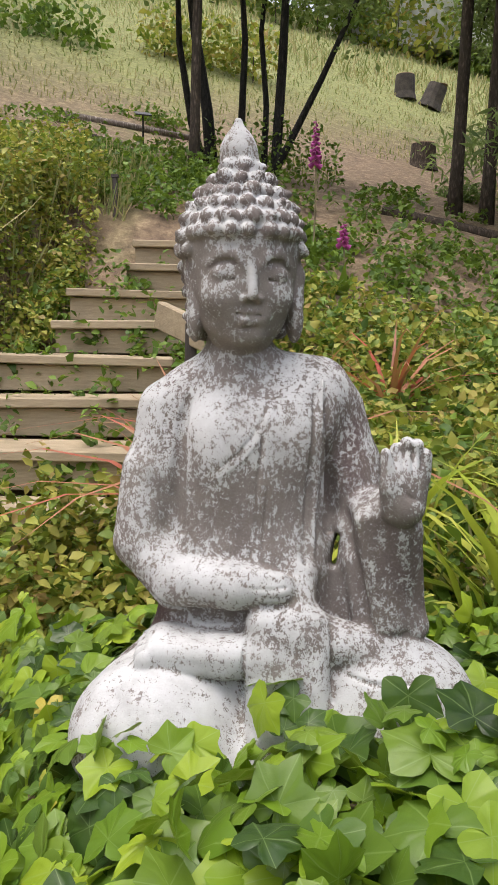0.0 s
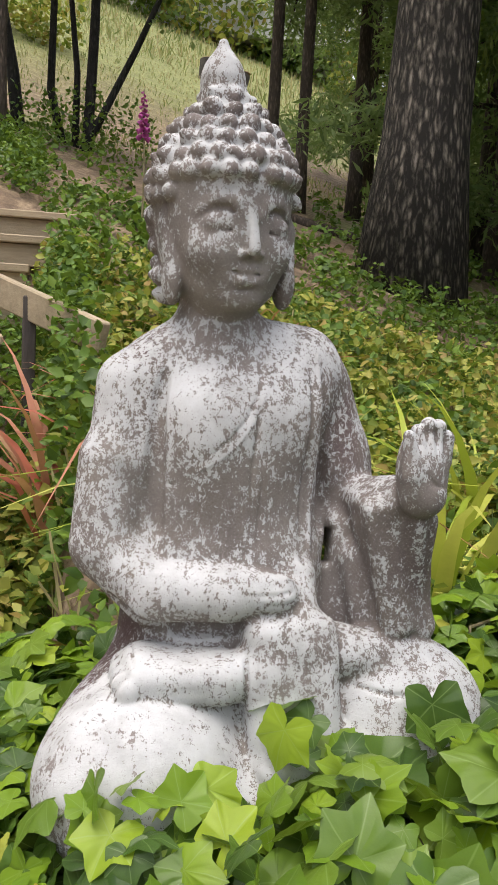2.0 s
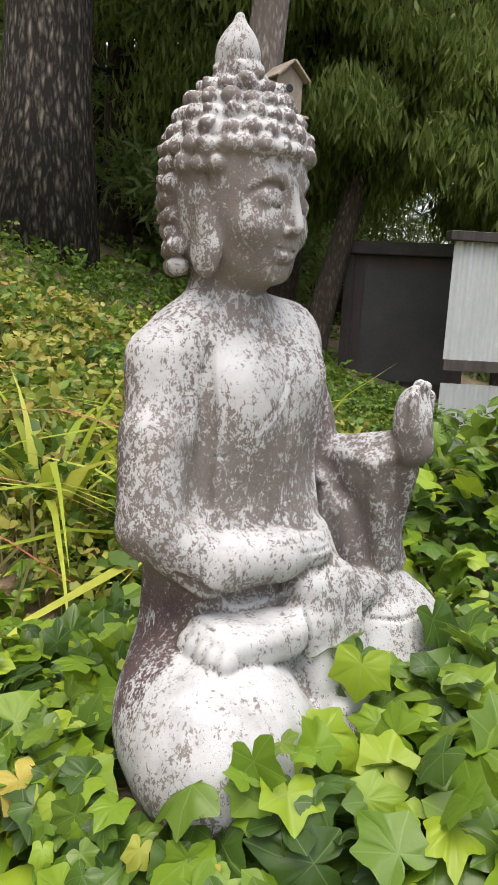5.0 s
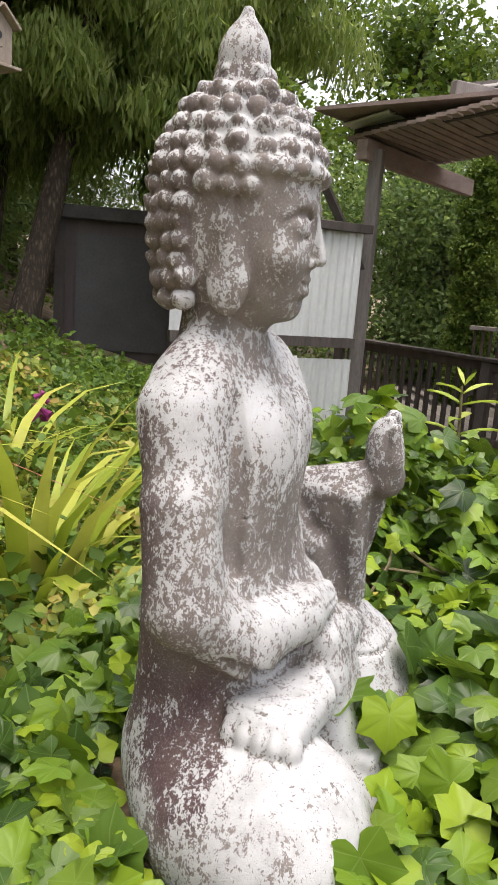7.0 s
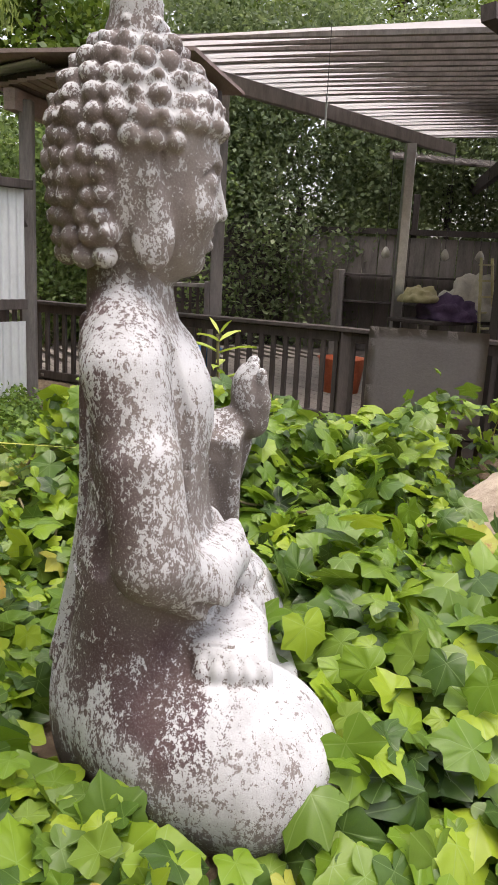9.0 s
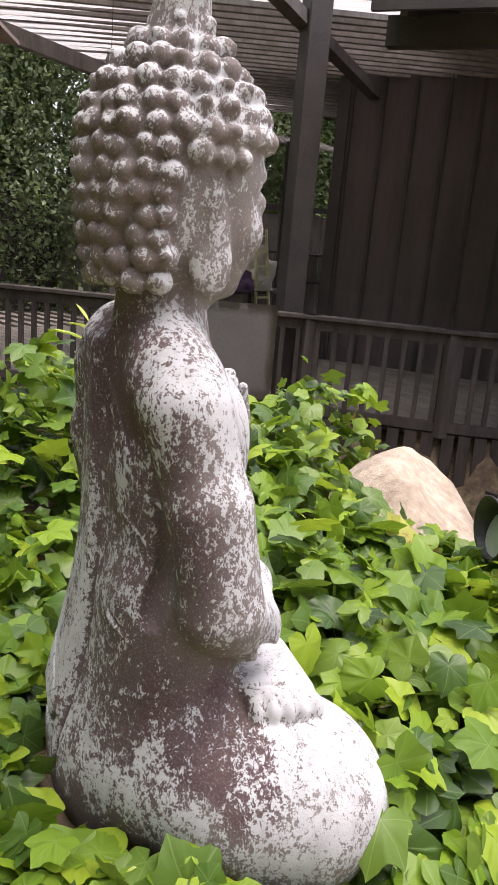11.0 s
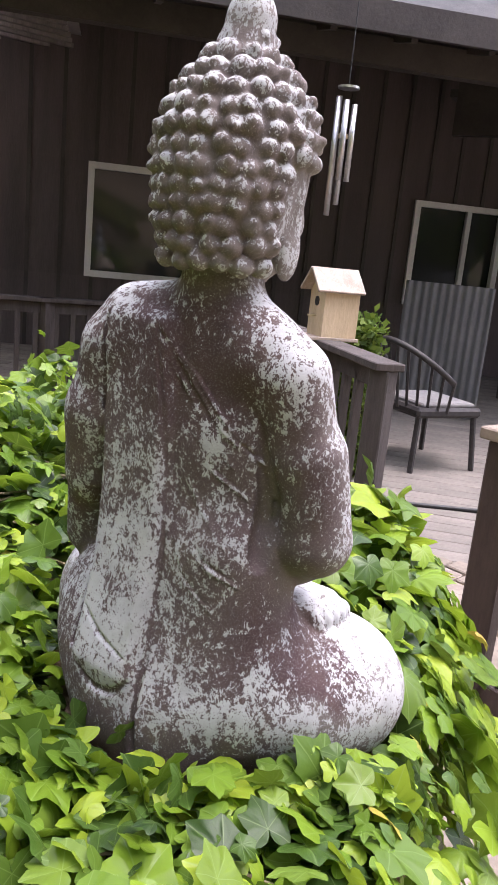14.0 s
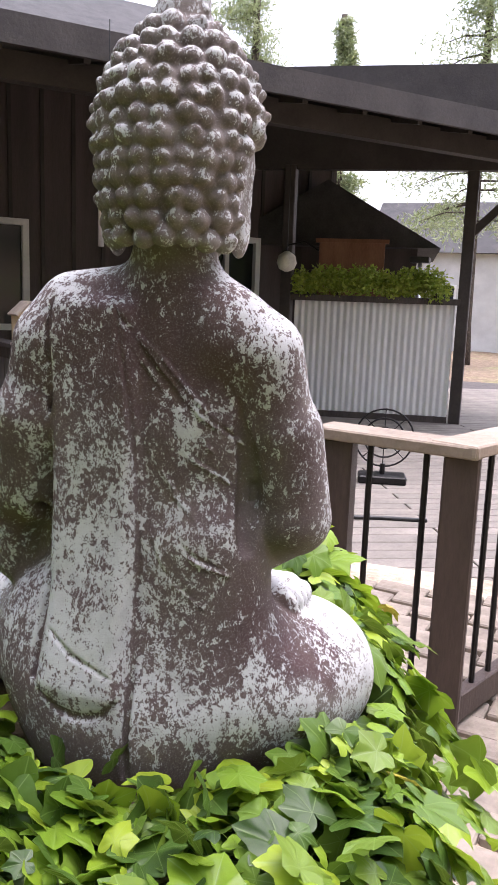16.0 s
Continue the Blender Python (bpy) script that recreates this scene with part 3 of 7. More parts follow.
def build_house():
    h = tagged(new("house_wall"), "dark red-brown vertical board siding of a house", "house wall", "", "structure")
    h.matrix_basis = wall_pose(0, 0)
    a0, a1 = on_wall(6.93, -4.98), on_wall(6.0, -6.0)
    a1 = on_wall(5.4, -6.55)
    b0, b1 = on_wall(4.15, -8.0), on_wall(3.3, -8.95)
    left, right = on_wall(8.49, -3.23), on_wall(2.6, -10.0)
    lo, hi, z0, z1 = -0.9, 3.3, 0.06, 1.38
    cuts = sorted((right, b1, b0, a1, a0, left))
    wall_piece(h, cuts[0], cuts[-1], lo, z0)
    wall_piece(h, cuts[0], cuts[-1], z1, hi)
    for p, q in ((cuts[0], cuts[1]), (cuts[2], cuts[3]), (cuts[4], cuts[5])):
        wall_piece(h, p, q, z0, z1)
    rng = random.Random(8)
    s = cuts[0] + 0.15
    while s < cuts[-1]:
        for za, zb in ((lo, z0), (z0, z1), (z1, hi)):
            if za == z0 and (cuts[1] - 0.05 < s < cuts[2] + 0.05 or cuts[3] - 0.05 < s < cuts[4] + 0.05):
                continue
            part("batten", boxed(s, -0.09, (za + zb) / 2, 0.045, 0.022, zb - za), HOUSE_TRIM, h)
        s += 0.38
    part("corner_trim", boxed(cuts[0] + 0.06, -0.10, 1.2, 0.14, 0.05, 4.2), HOUSE_TRIM, h)
    build_window("window_1", cuts[1], cuts[2], z0, z1, 0.57)
    build_window("window_2", cuts[3], cuts[4], z0, z1, 0.6)
    # dark room boxes behind the panes keep daylight out
    part("inner_wall", boxed((cuts[0] + cuts[-1]) / 2, 1.6, 1.2, cuts[-1] - cuts[0], 0.1, 4.2), HOUSE_WALL, h)
    part("end_wall", boxed(cuts[0], 0.85, 1.2, 0.1, 1.6, 4.2), HOUSE_WALL, h)
    part("end_wall", boxed(cuts[-1], 0.85, 1.2, 0.1, 1.6, 4.2), HOUSE_WALL, h)
    # porch roof over the deck, and the house roof behind it
    r = tagged(new("porch_roof"), "dark porch roof with exposed rafters over the deck", "roof", "", "structure")
    r.matrix_basis = wall_pose(0, 0)
    s0, s1 = on_wall(4.6, -1.6), cuts[-1] + 1.8
    mid, n = (s0 + s1) / 2, s1 - s0
    part("roof_sheet", boxed(mid, -2.05, 2.72, n, 4.5, 0.07, 12, 0, 0), ROOFING, r)
    part("fascia", boxed(mid, -4.27, 2.20, n, 0.045, 0.2), HOUSE_TRIM, r)
    part("porch_beam", boxed(mid, -3.75, 2.10, n, 0.12, 0.2), HOUSE_TRIM, r)
    s = s0 + 0.2
    while s < s1:
        part("rafter", boxed(s, -2.05, 2.61, 0.05, 4.4, 0.13, 12, 0, 0), HOUSE_TRIM, r)
        s += 0.6
    part("main_roof", boxed((cuts[0] + cuts[-1]) / 2 - 1.0, 1.6, 4.2, cuts[-1] - cuts[0] + 0.6, 4.4, 0.1, 30, 0, 0), ROOFING, r)


def corrugated(name, x0, y0, x1, y1, z0, z1, mat, label, pitch=0.076, frame=True):
    """A half wall of corrugated sheet with a dark frame round it."""
    a, b = Vector((x0, y0, 0)), Vector((x1, y1, 0))
    n, yaw = (b - a).length, math.degrees(math.atan2((b - a).y, (b - a).x))
    w = thing(name, x0, y0, z0, label, "fence", "corrugated half walls", yaw)
    h = z1 - z0
    m = int(n / pitch * 8)
    v = []
    for i in range(m + 1):
        s = n * i / m
        o = 0.011 * math.sin(2 * math.pi * s / pitch)
        v += [(s, o, 0.03), (s, o, h - 0.04), (s, o + 0.003, 0.03), (s, o + 0.003, h - 0.04)]
    i = np.arange(m) * 4
    f = np.concatenate([np.stack([i, i + 4, i + 5, i + 1], 1), np.stack([i + 3, i + 7, i + 6, i + 2], 1)])
    q = new("sheet", raw_mesh("sheet", v, f, mat, True))
    q.parent = w
    if frame:
        part("top_board", boxed(n / 2, 0, h - 0.02, n + 0.1, 0.14, 0.07, bevel=0.005), OLD_WOOD, w)
        part("bottom_board", boxed(n / 2, 0, 0.04, n, 0.07, 0.08), OLD_WOOD, w)
    return w


build_house()
build_paving()
build_deck()
railing("iron_bar_railing", [(0.17, -0.645), (-0.21, -0.54), (-0.63, -1.50), (-1.05, -2.46)], 0.12, -0.80, "dark brown posts, bleached cap and thin black iron bars", 0.10, 0.105, RAIL_WOOD, IRON, CAP_WOOD)
railing("birdhouse_railing", [(1.08, -1.60), (2.12, -2.42), (3.16, -3.24), (4.0, -3.92)], 0.12, -0.82, "dark weathered deck railing carrying two birdhouses", 0.10, 0.15, OLD_WOOD, skirt=0.8)
railing("deck_railing", [(8.7, 3.35), (7.4, 1.45), (6.3, -0.35), (5.5, -1.7), (4.8, -2.7), (4.15, -3.95)], 0.0, -0.92, "long dark weathered deck railing with upright slats", 0.10, 0.125, OLD_WOOD, skirt=1.0)
corrugated("corrugated_wall", 4.55, 3.52, 5.80, 2.42, 0.08, 1.08, CORR_GREY, "galvanised corrugated half wall between dark timber rails")
corrugated("corrugated_skirt", 4.55, 3.52, 5.80, 2.42, -0.80, 0.02, CORR_GREY, "galvanised corrugated sheet below a timber rail", frame=False)
corrugated("corrugated_bar", 0.42, -7.66, 2.24, -7.33, -0.83, 0.60, CORR_WHITE, "pale corrugated bar front with a dark top board")
corrugated("corrugated_panel_wall", 2.0, -5.50, 2.75, -5.20, -0.83, 0.47, CORR_SHADED, "corrugated panel beside a wicker chair, porch shade put into its colour", frame=False)


def build_porch_posts():
    for x, y in ((2.34, -7.30), (0.33, -7.68)):
        p = thing("porch_post", x, y, -0.83, "dark square timber porch post beside the bar front", "post", "porch posts")
        part("shaft", boxed(0, 0, 1.45, 0.13, 0.13, 2.9, bevel=0.008), HOUSE_TRIM, p)
        for s in ((-1,) if x < 1 else ()):
            part("brace", boxed(0.30 * s, 0, 2.45, 0.09, 0.07, 0.8, 0, 45 * s, 0), HOUSE_TRIM, p)


build_porch_posts()
# upright dark board, added in place of the porch roof's dark underside
header = thing("bar_shelter", 0.9, -7.55, 2.02, "dark board in place of the porch roof's shaded underside, with a flat roof above the bar", "shelter", "", 9.0)
part("gable_board", boxed(0.2, 0, 0.55, 4.6, 0.12, 1.1), HOUSE_TRIM, header)
part("flat_roof", boxed(0.2, -0.4, 0.45, 4.8, 0.8, 0.08), ROOFING, header)


# ---- pergola and sheds to the east ----
def build_pergola():
    p = thing("pergola", 7.95, 0.83, -0.92, "tall weathered pergola with a slatted roof over the deck", "pergola")
    o = Vector((7.95, 0.83, -0.92))
    rel = lambda x, y, z: Vector((x, y, z)) - o
    for x, y in ((7.95, 0.83), (10.7, -1.87)):
        part("post", boxed(x - o.x, y - o.y, 1.6, 0.14, 0.14, 3.2, bevel=0.008), STEEL if x > 9 else GREY_WOOD, p)
    a, b = rel(6.75, 2.0, 2.33), rel(11.6, -2.75, 2.33)
    mid, n = (a + b) / 2, (b - a).length
    yaw = math.degrees(math.atan2((b - a).y, (b - a).x))
    part("beam", boxed(mid.x, mid.y, mid.z + 0.03, n, 0.09, 0.17, 0, 0, yaw, 0.008), GREY_WOOD, p)
    part("brace", tubed([rel(6.85, 1.90, 2.30), rel(7.93, 0.85, 1.02)], 0.065, 4), GREY_WOOD, p)
    d = Vector((-0.30, -0.95, 0.03)).normalized()
    for i in range(26):
        s = a + (b - a) * (0.10 + 0.90 * (i + 0.3) / 25) + Vector((0, 0, 0.17))
        c = s + d * 2.6 - d * 0.3
        part("slat", boxed(c.x, c.y, c.z, 0.06, 5.8, 0.045, 0, 0, math.degrees(math.atan2(-d.x, d.y)) + 0), GREY_WOOD, p)
    e = rel(10.9, -7.3, 2.4)
    m, v = 120, []
    for i in range(m + 1):
        s = a + (b - a) * (0.10 + 0.90 * i / m) + Vector((0, 0, 0.215 + 0.014 * math.cos(1.9 * i)))
        v += [tuple(s - d * 0.55), tuple(s + d * 5.3)]
    k = np.arange(m) * 2
    sheet = new("sheet", raw_mesh("sheet", v, np.stack([k, k + 1, k + 3, k + 2], 1), CLEAR_ROOF, True))
    sheet.parent = p
    tagged(sheet, "cloudy translucent corrugated roofing")
    part("far_beam", tubed([rel(5.2, -1.0, 2.36), rel(10.2, -5.2, 2.36)], 0.08, 4), OLD_WOOD, p)


def build_leanto():
    s = thing("lean_to_shelter", 6.1, 2.45, -0.9, "low lean-to shelter with a brown slatted roof and a corrugated edge", "shelter")
    part("post", boxed(0, 0, 1.32, 0.11, 0.11, 2.64, bevel=0.006), GREY_WOOD, s)
    part("brace", tubed([(-0.42, 0.40, 2.45), (0, 0, 1.6)], 0.045, 4), OLD_WOOD, s)
    part("beam", boxed(0.95, -0.20, 2.62, 2.3, 0.1, 0.16, 0, 0, -15), BROWN_SLAT, s)
    yaw = -16.4
    a, d, n = Vector((0.0, 0.24, 2.74)), Vector((-0.62, -0.79, 0.0)), 17
    u = Vector((math.cos(radians(yaw)), math.sin(radians(yaw)), 0))
    for i in range(n):
        c = a + d * (1.75 * i / (n - 1)) + u * 0.72 + Vector((0, 0, 0.06 * i / (n - 1)))
        part("slat", boxed(c.x, c.y, c.z, 1.45, 0.085, 0.03, 0, 0, yaw), BROWN_SLAT, s)
    for q in (0.15, 0.75, 1.35):
        c = a + d * 0.87 + u * q
        part("rafter", boxed(c.x, c.y, c.z + 0.06, 0.05, 1.9, 0.08, 0, 0, math.degrees(math.atan2(-d.x, d.y))), OLD_WOOD, s)
    m, v = 60, []
    for i in range(m + 1):
        o = a + u * (-0.05 + 0.75 * i / m) + Vector((0, 0, 0.11 + 0.012 * math.sin(i * 1.5)))
        v += [tuple(o - d * 0.12), tuple(o + d * 0.5 + Vector((0, 0, 0.03)))]
    i = np.arange(m) * 2
    roof = new("gutter_sheet", raw_mesh("gutter_sheet", v, np.stack([i, i + 2, i + 3, i + 1], 1), CORR_GREY, True))
    roof.parent = s
    cover = a + d * 0.87 + u * 0.72
    part("roof_sheet", boxed(cover.x, cover.y, cover.z + 0.17, 1.5, 1.95, 0.03, 0, 0, yaw), BROWN_SLAT, s)


def build_shed():
    s = thing("dark_shed", 6.05, 4.9, -0.5, "low dark shed with a flat roof behind the foliage", "shed", "", -58)
    part("wall", boxed(0, 0, 0.75, 1.15, 0.9, 1.5), HOUSE_WALL, s)
    part("roof", boxed(0, 0, 1.56, 1.35, 1.1, 0.12, bevel=0.01), ROOFING, s)
    part("panel", boxed(0.02, -0.47, 0.85, 0.85, 0.02, 1.05), DARK_PANEL, s)
    part("trim", boxed(-0.55, -0.47, 0.75, 0.09, 0.05, 1.5), HOUSE_TRIM, s)


build_pergola()
build_leanto()
build_shed()
tall = thing("tall_dark_post", 5.78, -1.62, -0.9, "tall thick dark post beside the deck railing", "post")
part("shaft", boxed(0, 0, 2.3, 0.2, 0.2, 4.6, bevel=0.01), HOUSE_TRIM, tall)


# ---- trees and plants ----
def cloud(rng, centres, spread_r, count, size, shape=RHOMB, faces=RHOMB_FACES, droop=0.0, flat=1.0):
    """Leaves round many centres; returns verts and faces."""
    n = len(centres) * count
    base = np.repeat(np.asarray(centres, float), count, 0)
    r = np.repeat(np.broadcast_to(np.asarray(spread_r, float), (len(centres),)), count)
    off = rng.normal(size=(n, 3))
    off *= (r * rng.uniform(0.15, 1, n) ** 0.6 / np.linalg.norm(off, axis=1))[:, None]
    off[:, 2] *= flat
    nrm = rng.normal(size=(n, 3)) + np.array([0, 0, 0.7])
    if droop:
        nrm = rng.normal(size=(n, 3)) * np.array([1, 1, 0.25])
    spin = rng.uniform(0, 2 * math.pi, n)
    if droop:
        spin = math.pi + rng.normal(0, 0.35, n)
    return scatter(shape, faces, base + off, nrm, size * rng.uniform(0.55, 1.35, n), spin, rng)


def make_tree(name, x, y, label, trunk_r, tall_h, bark_mat, lean=(0.0, 0.0), crown=None, group="", sink=0.15, flare=1.35):
    """A trunk with a root flare and limbs, and a crown of many leaves round the limbs' ends."""
    z = float(height(x, y)) - sink
    t = thing(name, x, y, z, label, "tree", group)
    rng = np.random.default_rng(int(abs(x * 131 + y * 17)) + 3)
    steps = 10
    pts, radii = [], []
    for i in range(steps + 1):
        q = i / steps
        pts.append((lean[0] * q + 0.05 * trunk_r * math.sin(7 * q), lean[1] * q + 0.08 * trunk_r * math.cos(5 * q), tall_h * q))
        radii.append(trunk_r * (1 + (flare - 1) * math.exp(-q * tall_h / (trunk_r * 2.2))) * (1 - 0.45 * q))
    part("trunk", tubed(pts, radii, 18), bark_mat, t, smooth=True)
    if crown:
        mat, lowest, radius, limbs, count, size, kind = crown
        centres, wood = [], bmesh.new()
        for i in range(limbs):
            q = lowest + (0.98 - lowest) * (i + rng.uniform(0, 1)) / limbs
            a = rng.uniform(0, 2 * math.pi)
            reach = radius * rng.uniform(0.55, 1.1) * ((1.05 - q) / (1.05 - lowest) if kind == "cone" else 1 - 0.6 * abs(2 * (q - lowest) / (1 - lowest) - 1))
            s = Vector((lean[0] * q, lean[1] * q, tall_h * q))
            e = s + Vector((math.cos(a) * reach, math.sin(a) * reach, (-0.22 if kind in ("cone", "droop") else 0.35) * reach))
            m = (s + e) / 2 + Vector((0, 0, 0.08 * reach))
            tube(wood, [s, m, e], [trunk_r * 0.16 + 0.012, trunk_r * 0.1 + 0.008, 0.006], 5)
            for g in np.linspace(0.35, 1.05, 5):
                w = s.lerp(e, g)
                centres.append((w.x, w.y, w.z + (rng.uniform(-0.45, 0.05) * radius * 0.4 if kind == "droop" else 0)))
        tagged(part("branchwork", wood, bark_mat, t), "", "", "", "stuff")
        fine = kind in ("cone", "droop")
        v, f = cloud(rng, centres, radius * 0.26, int(count * 1.7) if fine else count, size, NEEDLE_SPRAY if fine else RHOMB, RHOMB_FACES, 1.0 if kind == "droop" else 0.0, 0.55 if kind == "cone" else 0.9)
        q = new("crown", raw_mesh("crown", v, f, mat))
        q.parent = t
    return t


def build_trees():
    make_tree("fir_tree", 2.85, 6.45, "massive fir tree trunk with deeply furrowed grey bark", 0.36, 14.0, BARK_DARK, (0.5, 0.2), (NEEDLE, 0.28, 3.4, 34, 120, 0.13, "cone"), flare=1.45)
    make_tree("pine_tree", 3.28, 4.53, "pale grey pine trunk carrying a birdhouse, leaning slightly", 0.15, 9.0, BARK_PALE, (0.85, 0.05), (NEEDLE, 0.5, 2.2, 20, 110, 0.12, "cone"), flare=1.2)
    for x, y, r, n in ((2.32, 9.25, 0.075, 7.0), (2.66, 9.15, 0.075, 7.0), (3.6, 9.8, 0.09, 8.0), (5.0, 9.0, 0.12, 9.0), (-0.62, 8.4, 0.055, 6.0)):
        make_tree("young_conifer", x, y, "slender dark conifer trunk on the hillside", r, n, BARK_BROWN, (0.1, 0.0), (NEEDLE, 0.40, 1.5, 22, 90, 0.11, "cone"), "young conifers")
    for i, (x, y, n, r, c) in enumerate(((6.2, 9.6, 9.0, 2.6, NEEDLE), (8.2, 11.2, 11, 3.0, NEEDLE), (7.2, 14.5, 13, 3.2, NEEDLE), (5.0, 13.0, 12, 2.8, NEEDLE), (10.5, 10.0, 11, 3.0, NEEDLE), (4.6, 7.9, 9, 2.2, NEEDLE), (9.0, 8.0, 10, 2.6, NEEDLE))):
        make_tree("conifer", x, y, "dark drooping conifer in the wood behind the garden", 0.16, n, BARK_BROWN, (0.1, 0.1), (c, 0.08, r, 46, 120, 0.13, "cone"), "dark conifers")
    make_tree("weeping_tree", 5.6, 6.3, "tree with long drooping olive-green foliage", 0.17, 5.4, BARK_BROWN, (0.5, -0.3), (NEEDLE_LIT, 0.36, 2.1, 46, 230, 0.11, "droop"))
    make_tree("young_fir", 5.95, 3.8, "young fir with pale drooping boughs behind the corrugated wall", 0.07, 4.8, BARK_BROWN, (0.1, 0.0), (NEEDLE_LIT, 0.36, 1.25, 30, 170, 0.10, "droop"))
    make_tree("leaning_tree", 4.9, 5.2, "dark leaning tree trunk under drooping foliage", 0.13, 3.6, BARK_BROWN, (0.9, -0.2), (NEEDLE_LIT, 0.6, 1.3, 18, 170, 0.10, "droop"))
    for x, y, n, r in ((14, 7.5, 6.6, 2.6), (17, 4.5, 7.2, 3.0), (13, 11, 8, 2.8), (16.5, 0.5, 8, 3.2), (19, -3.5, 9, 3.6), (21, 9, 12, 4.0), (15.5, -6.5, 8, 3.2)):
        make_tree("garden_tree", x, y, "leafy green tree beyond the deck", 0.2, n, BARK_BROWN, (0.2, 0.1), (BROADLEAF, 0.2, r, 34, 90, 0.17, "round"), "trees beyond the deck")
    for x, y, n, r in ((6.9, -19.1, 12.5, 2.3), (4.65, -19.7, 9.0, 1.0), (1.1, -20.4, 12.5, 2.4), (9.6, -20.5, 13, 2.4), (-3.4, -26, 13, 2.2)):
        make_tree("far_pine", x, y, "tall feathery pine rising behind the porch roof", 0.14, n, BARK_BROWN, (0.1, 0.1), (PALE_NEEDLE, 0.3, r, 52, 46, 0.13, "cone"), "far pines")


def build_shrub_tree():
    """Several dark bent stems from one foot on the bank."""
    x, y = 0.12, 9.3
    t = thing("multi_stem_tree", x, y, float(height(x, y)) - 0.1, "dark many-stemmed small tree with bent black limbs", "tree")
    rng = np.random.default_rng(12)
    stems = (((0, 0), (0.12, 0), (0.18, 1.3), (0.22, 2.6), 0.075), ((0.05, 0), (0.25, 0.4), (0.62, 1.2), (1.05, 2.2), 0.05), ((-0.1, 0), (-0.25, 0.7), (-0.22, 1.5), (-0.3, 2.7), 0.05),
             ((-0.55, 0.05), (-0.62, 0.8), (-0.75, 1.6), (-0.9, 2.8), 0.075), ((-0.6, 0.05), (-0.8, 0.7), (-0.92, 1.5), (-0.95, 2.6), 0.05), ((0.0, 0.1), (0.02, 0.9), (-0.05, 1.7), (0.05, 2.7), 0.04))
    tips = []
    for p0, p1, p2, p3, r in stems:
        pts = [(q[0] * 1.05, rng.uniform(-0.15, 0.15), q[1]) for q in (p0, p1, p2, p3)]
        part("stem", tubed(pts, [r, r * 0.85, r * 0.7, r * 0.45], 8), BARK_BLACK, t, smooth=True)
        tips += [pts[3], (pts[3][0] + 0.3, 0.2, pts[3][2] + 0.5), (pts[3][0] - 0.3, -0.2, pts[3][2] + 0.4)]
    tips += [(q[0], q[1], q[2] - 0.35) for q in tips]
    v, f = cloud(rng, tips, 0.6, 130, 0.08)
    q = new("crown", raw_mesh("crown", v, f, NEEDLE))
    q.parent = t
    for cx, cy, cz in ((-0.45, -0.3, 0.25), (0.1, 0.2, 0.5), (-0.9, 0.2, 0.3), (-0.2, -0.5, 0.15), (0.5, -0.2, 0.2)):
        v, f = cloud(rng, [(cx, cy, cz)], 0.42, 320, 0.06)
        q = new("undergrowth", raw_mesh("undergrowth", v, f, HERB_GREEN))
        q.parent = t


build_trees()
build_shrub_tree()


def blades(rng, x, y, z, count, length, width, spread_r, lean, segs=5):
    """Arching strap leaves from one foot; verts and faces."""
    vs, fs = [], []
    for _ in range(count):
        a = rng.uniform(0, 2 * math.pi)
        d = np.array([math.cos(a), math.sin(a), 0])
        sd = np.array([-d[1], d[0], 0])
        n = length * rng.uniform(0.6, 1.2)
        k = lean * rng.uniform(0.3, 1.4)
        foot = np.array([x, y, z]) + d * rng.uniform(0, spread_r)
        w = width * rng.uniform(0.7, 1.2)
        b = len(vs)
        for i in range(segs + 1):
            q = i / segs
            c = foot + d * (n * k * q ** 1.7) + np.array([0, 0, n * (q - 0.55 * k * q ** 2.6)])
            ww = w * (1 - q ** 2.5) * (0.55 + 0.45 * math.sin(math.pi * min(1, q + 0.3))) / 2
            vs += [c - sd * ww, c + np.array([0, 0, -0.15 * ww]), c + sd * ww]
        for i in range(segs):
            p = b + 3 * i
            fs += [(p, p + 1, p + 4, p + 3), (p + 1, p + 2, p + 5, p + 4)]
    return np.array(vs), np.array(fs)


def clump(name, x, y, label, category, mat, sets, group=""):
    z = float(height(x, y))
    rng = np.random.default_rng(int(abs(x * 977 + y * 53)))
    t = thing(name, x, y, z, label, category, group)
    for count, length, width, r, lean in sets:
        for _ in range(count):
            v, f = blades(rng, 0, 0, -0.02, 1, length, width, r, lean)
            q = new("blade", raw_mesh("blade", v, f, mat, True))
            q.parent = t
    return t


clump("iris_clump", 0.72, 1.80, "clump of long arching yellow-green strap leaves", "plant", IRIS, ((30, 0.74, 0.046, 0.14, 1.25), (26, 0.6, 0.042, 0.2, 1.6)), "strap-leaved clumps")
clump("iris_clump", 0.42, 2.15, "clump of long arching yellow-green strap leaves", "plant", IRIS, ((24, 0.6, 0.040, 0.12, 1.3),), "strap-leaved clumps")
clump("iris_clump", 1.15, 2.25, "smaller clump of upright green strap leaves", "plant", IRIS, ((26, 0.66, 0.040, 0.12, 1.2),), "strap-leaved clumps")
clump("red_flax", 0.62, 3.40, "flax plant with reddish drooping strap leaves", "plant", RED_LEAF, ((22, 0.72, 0.022, 0.06, 1.5),), "red flax plants")
clump("red_flax", 0.10, 2.48, "flax plant with faded pink and tan strap leaves", "plant", RED_LEAF, ((18, 0.62, 0.030, 0.08, 1.25),), "red flax plants")
clump("red_flax", -0.16, 2.45, "flax plant with dark red arching leaves", "plant", RED_LEAF, ((30, 0.72, 0.032, 0.08, 1.4),), "red flax plants")


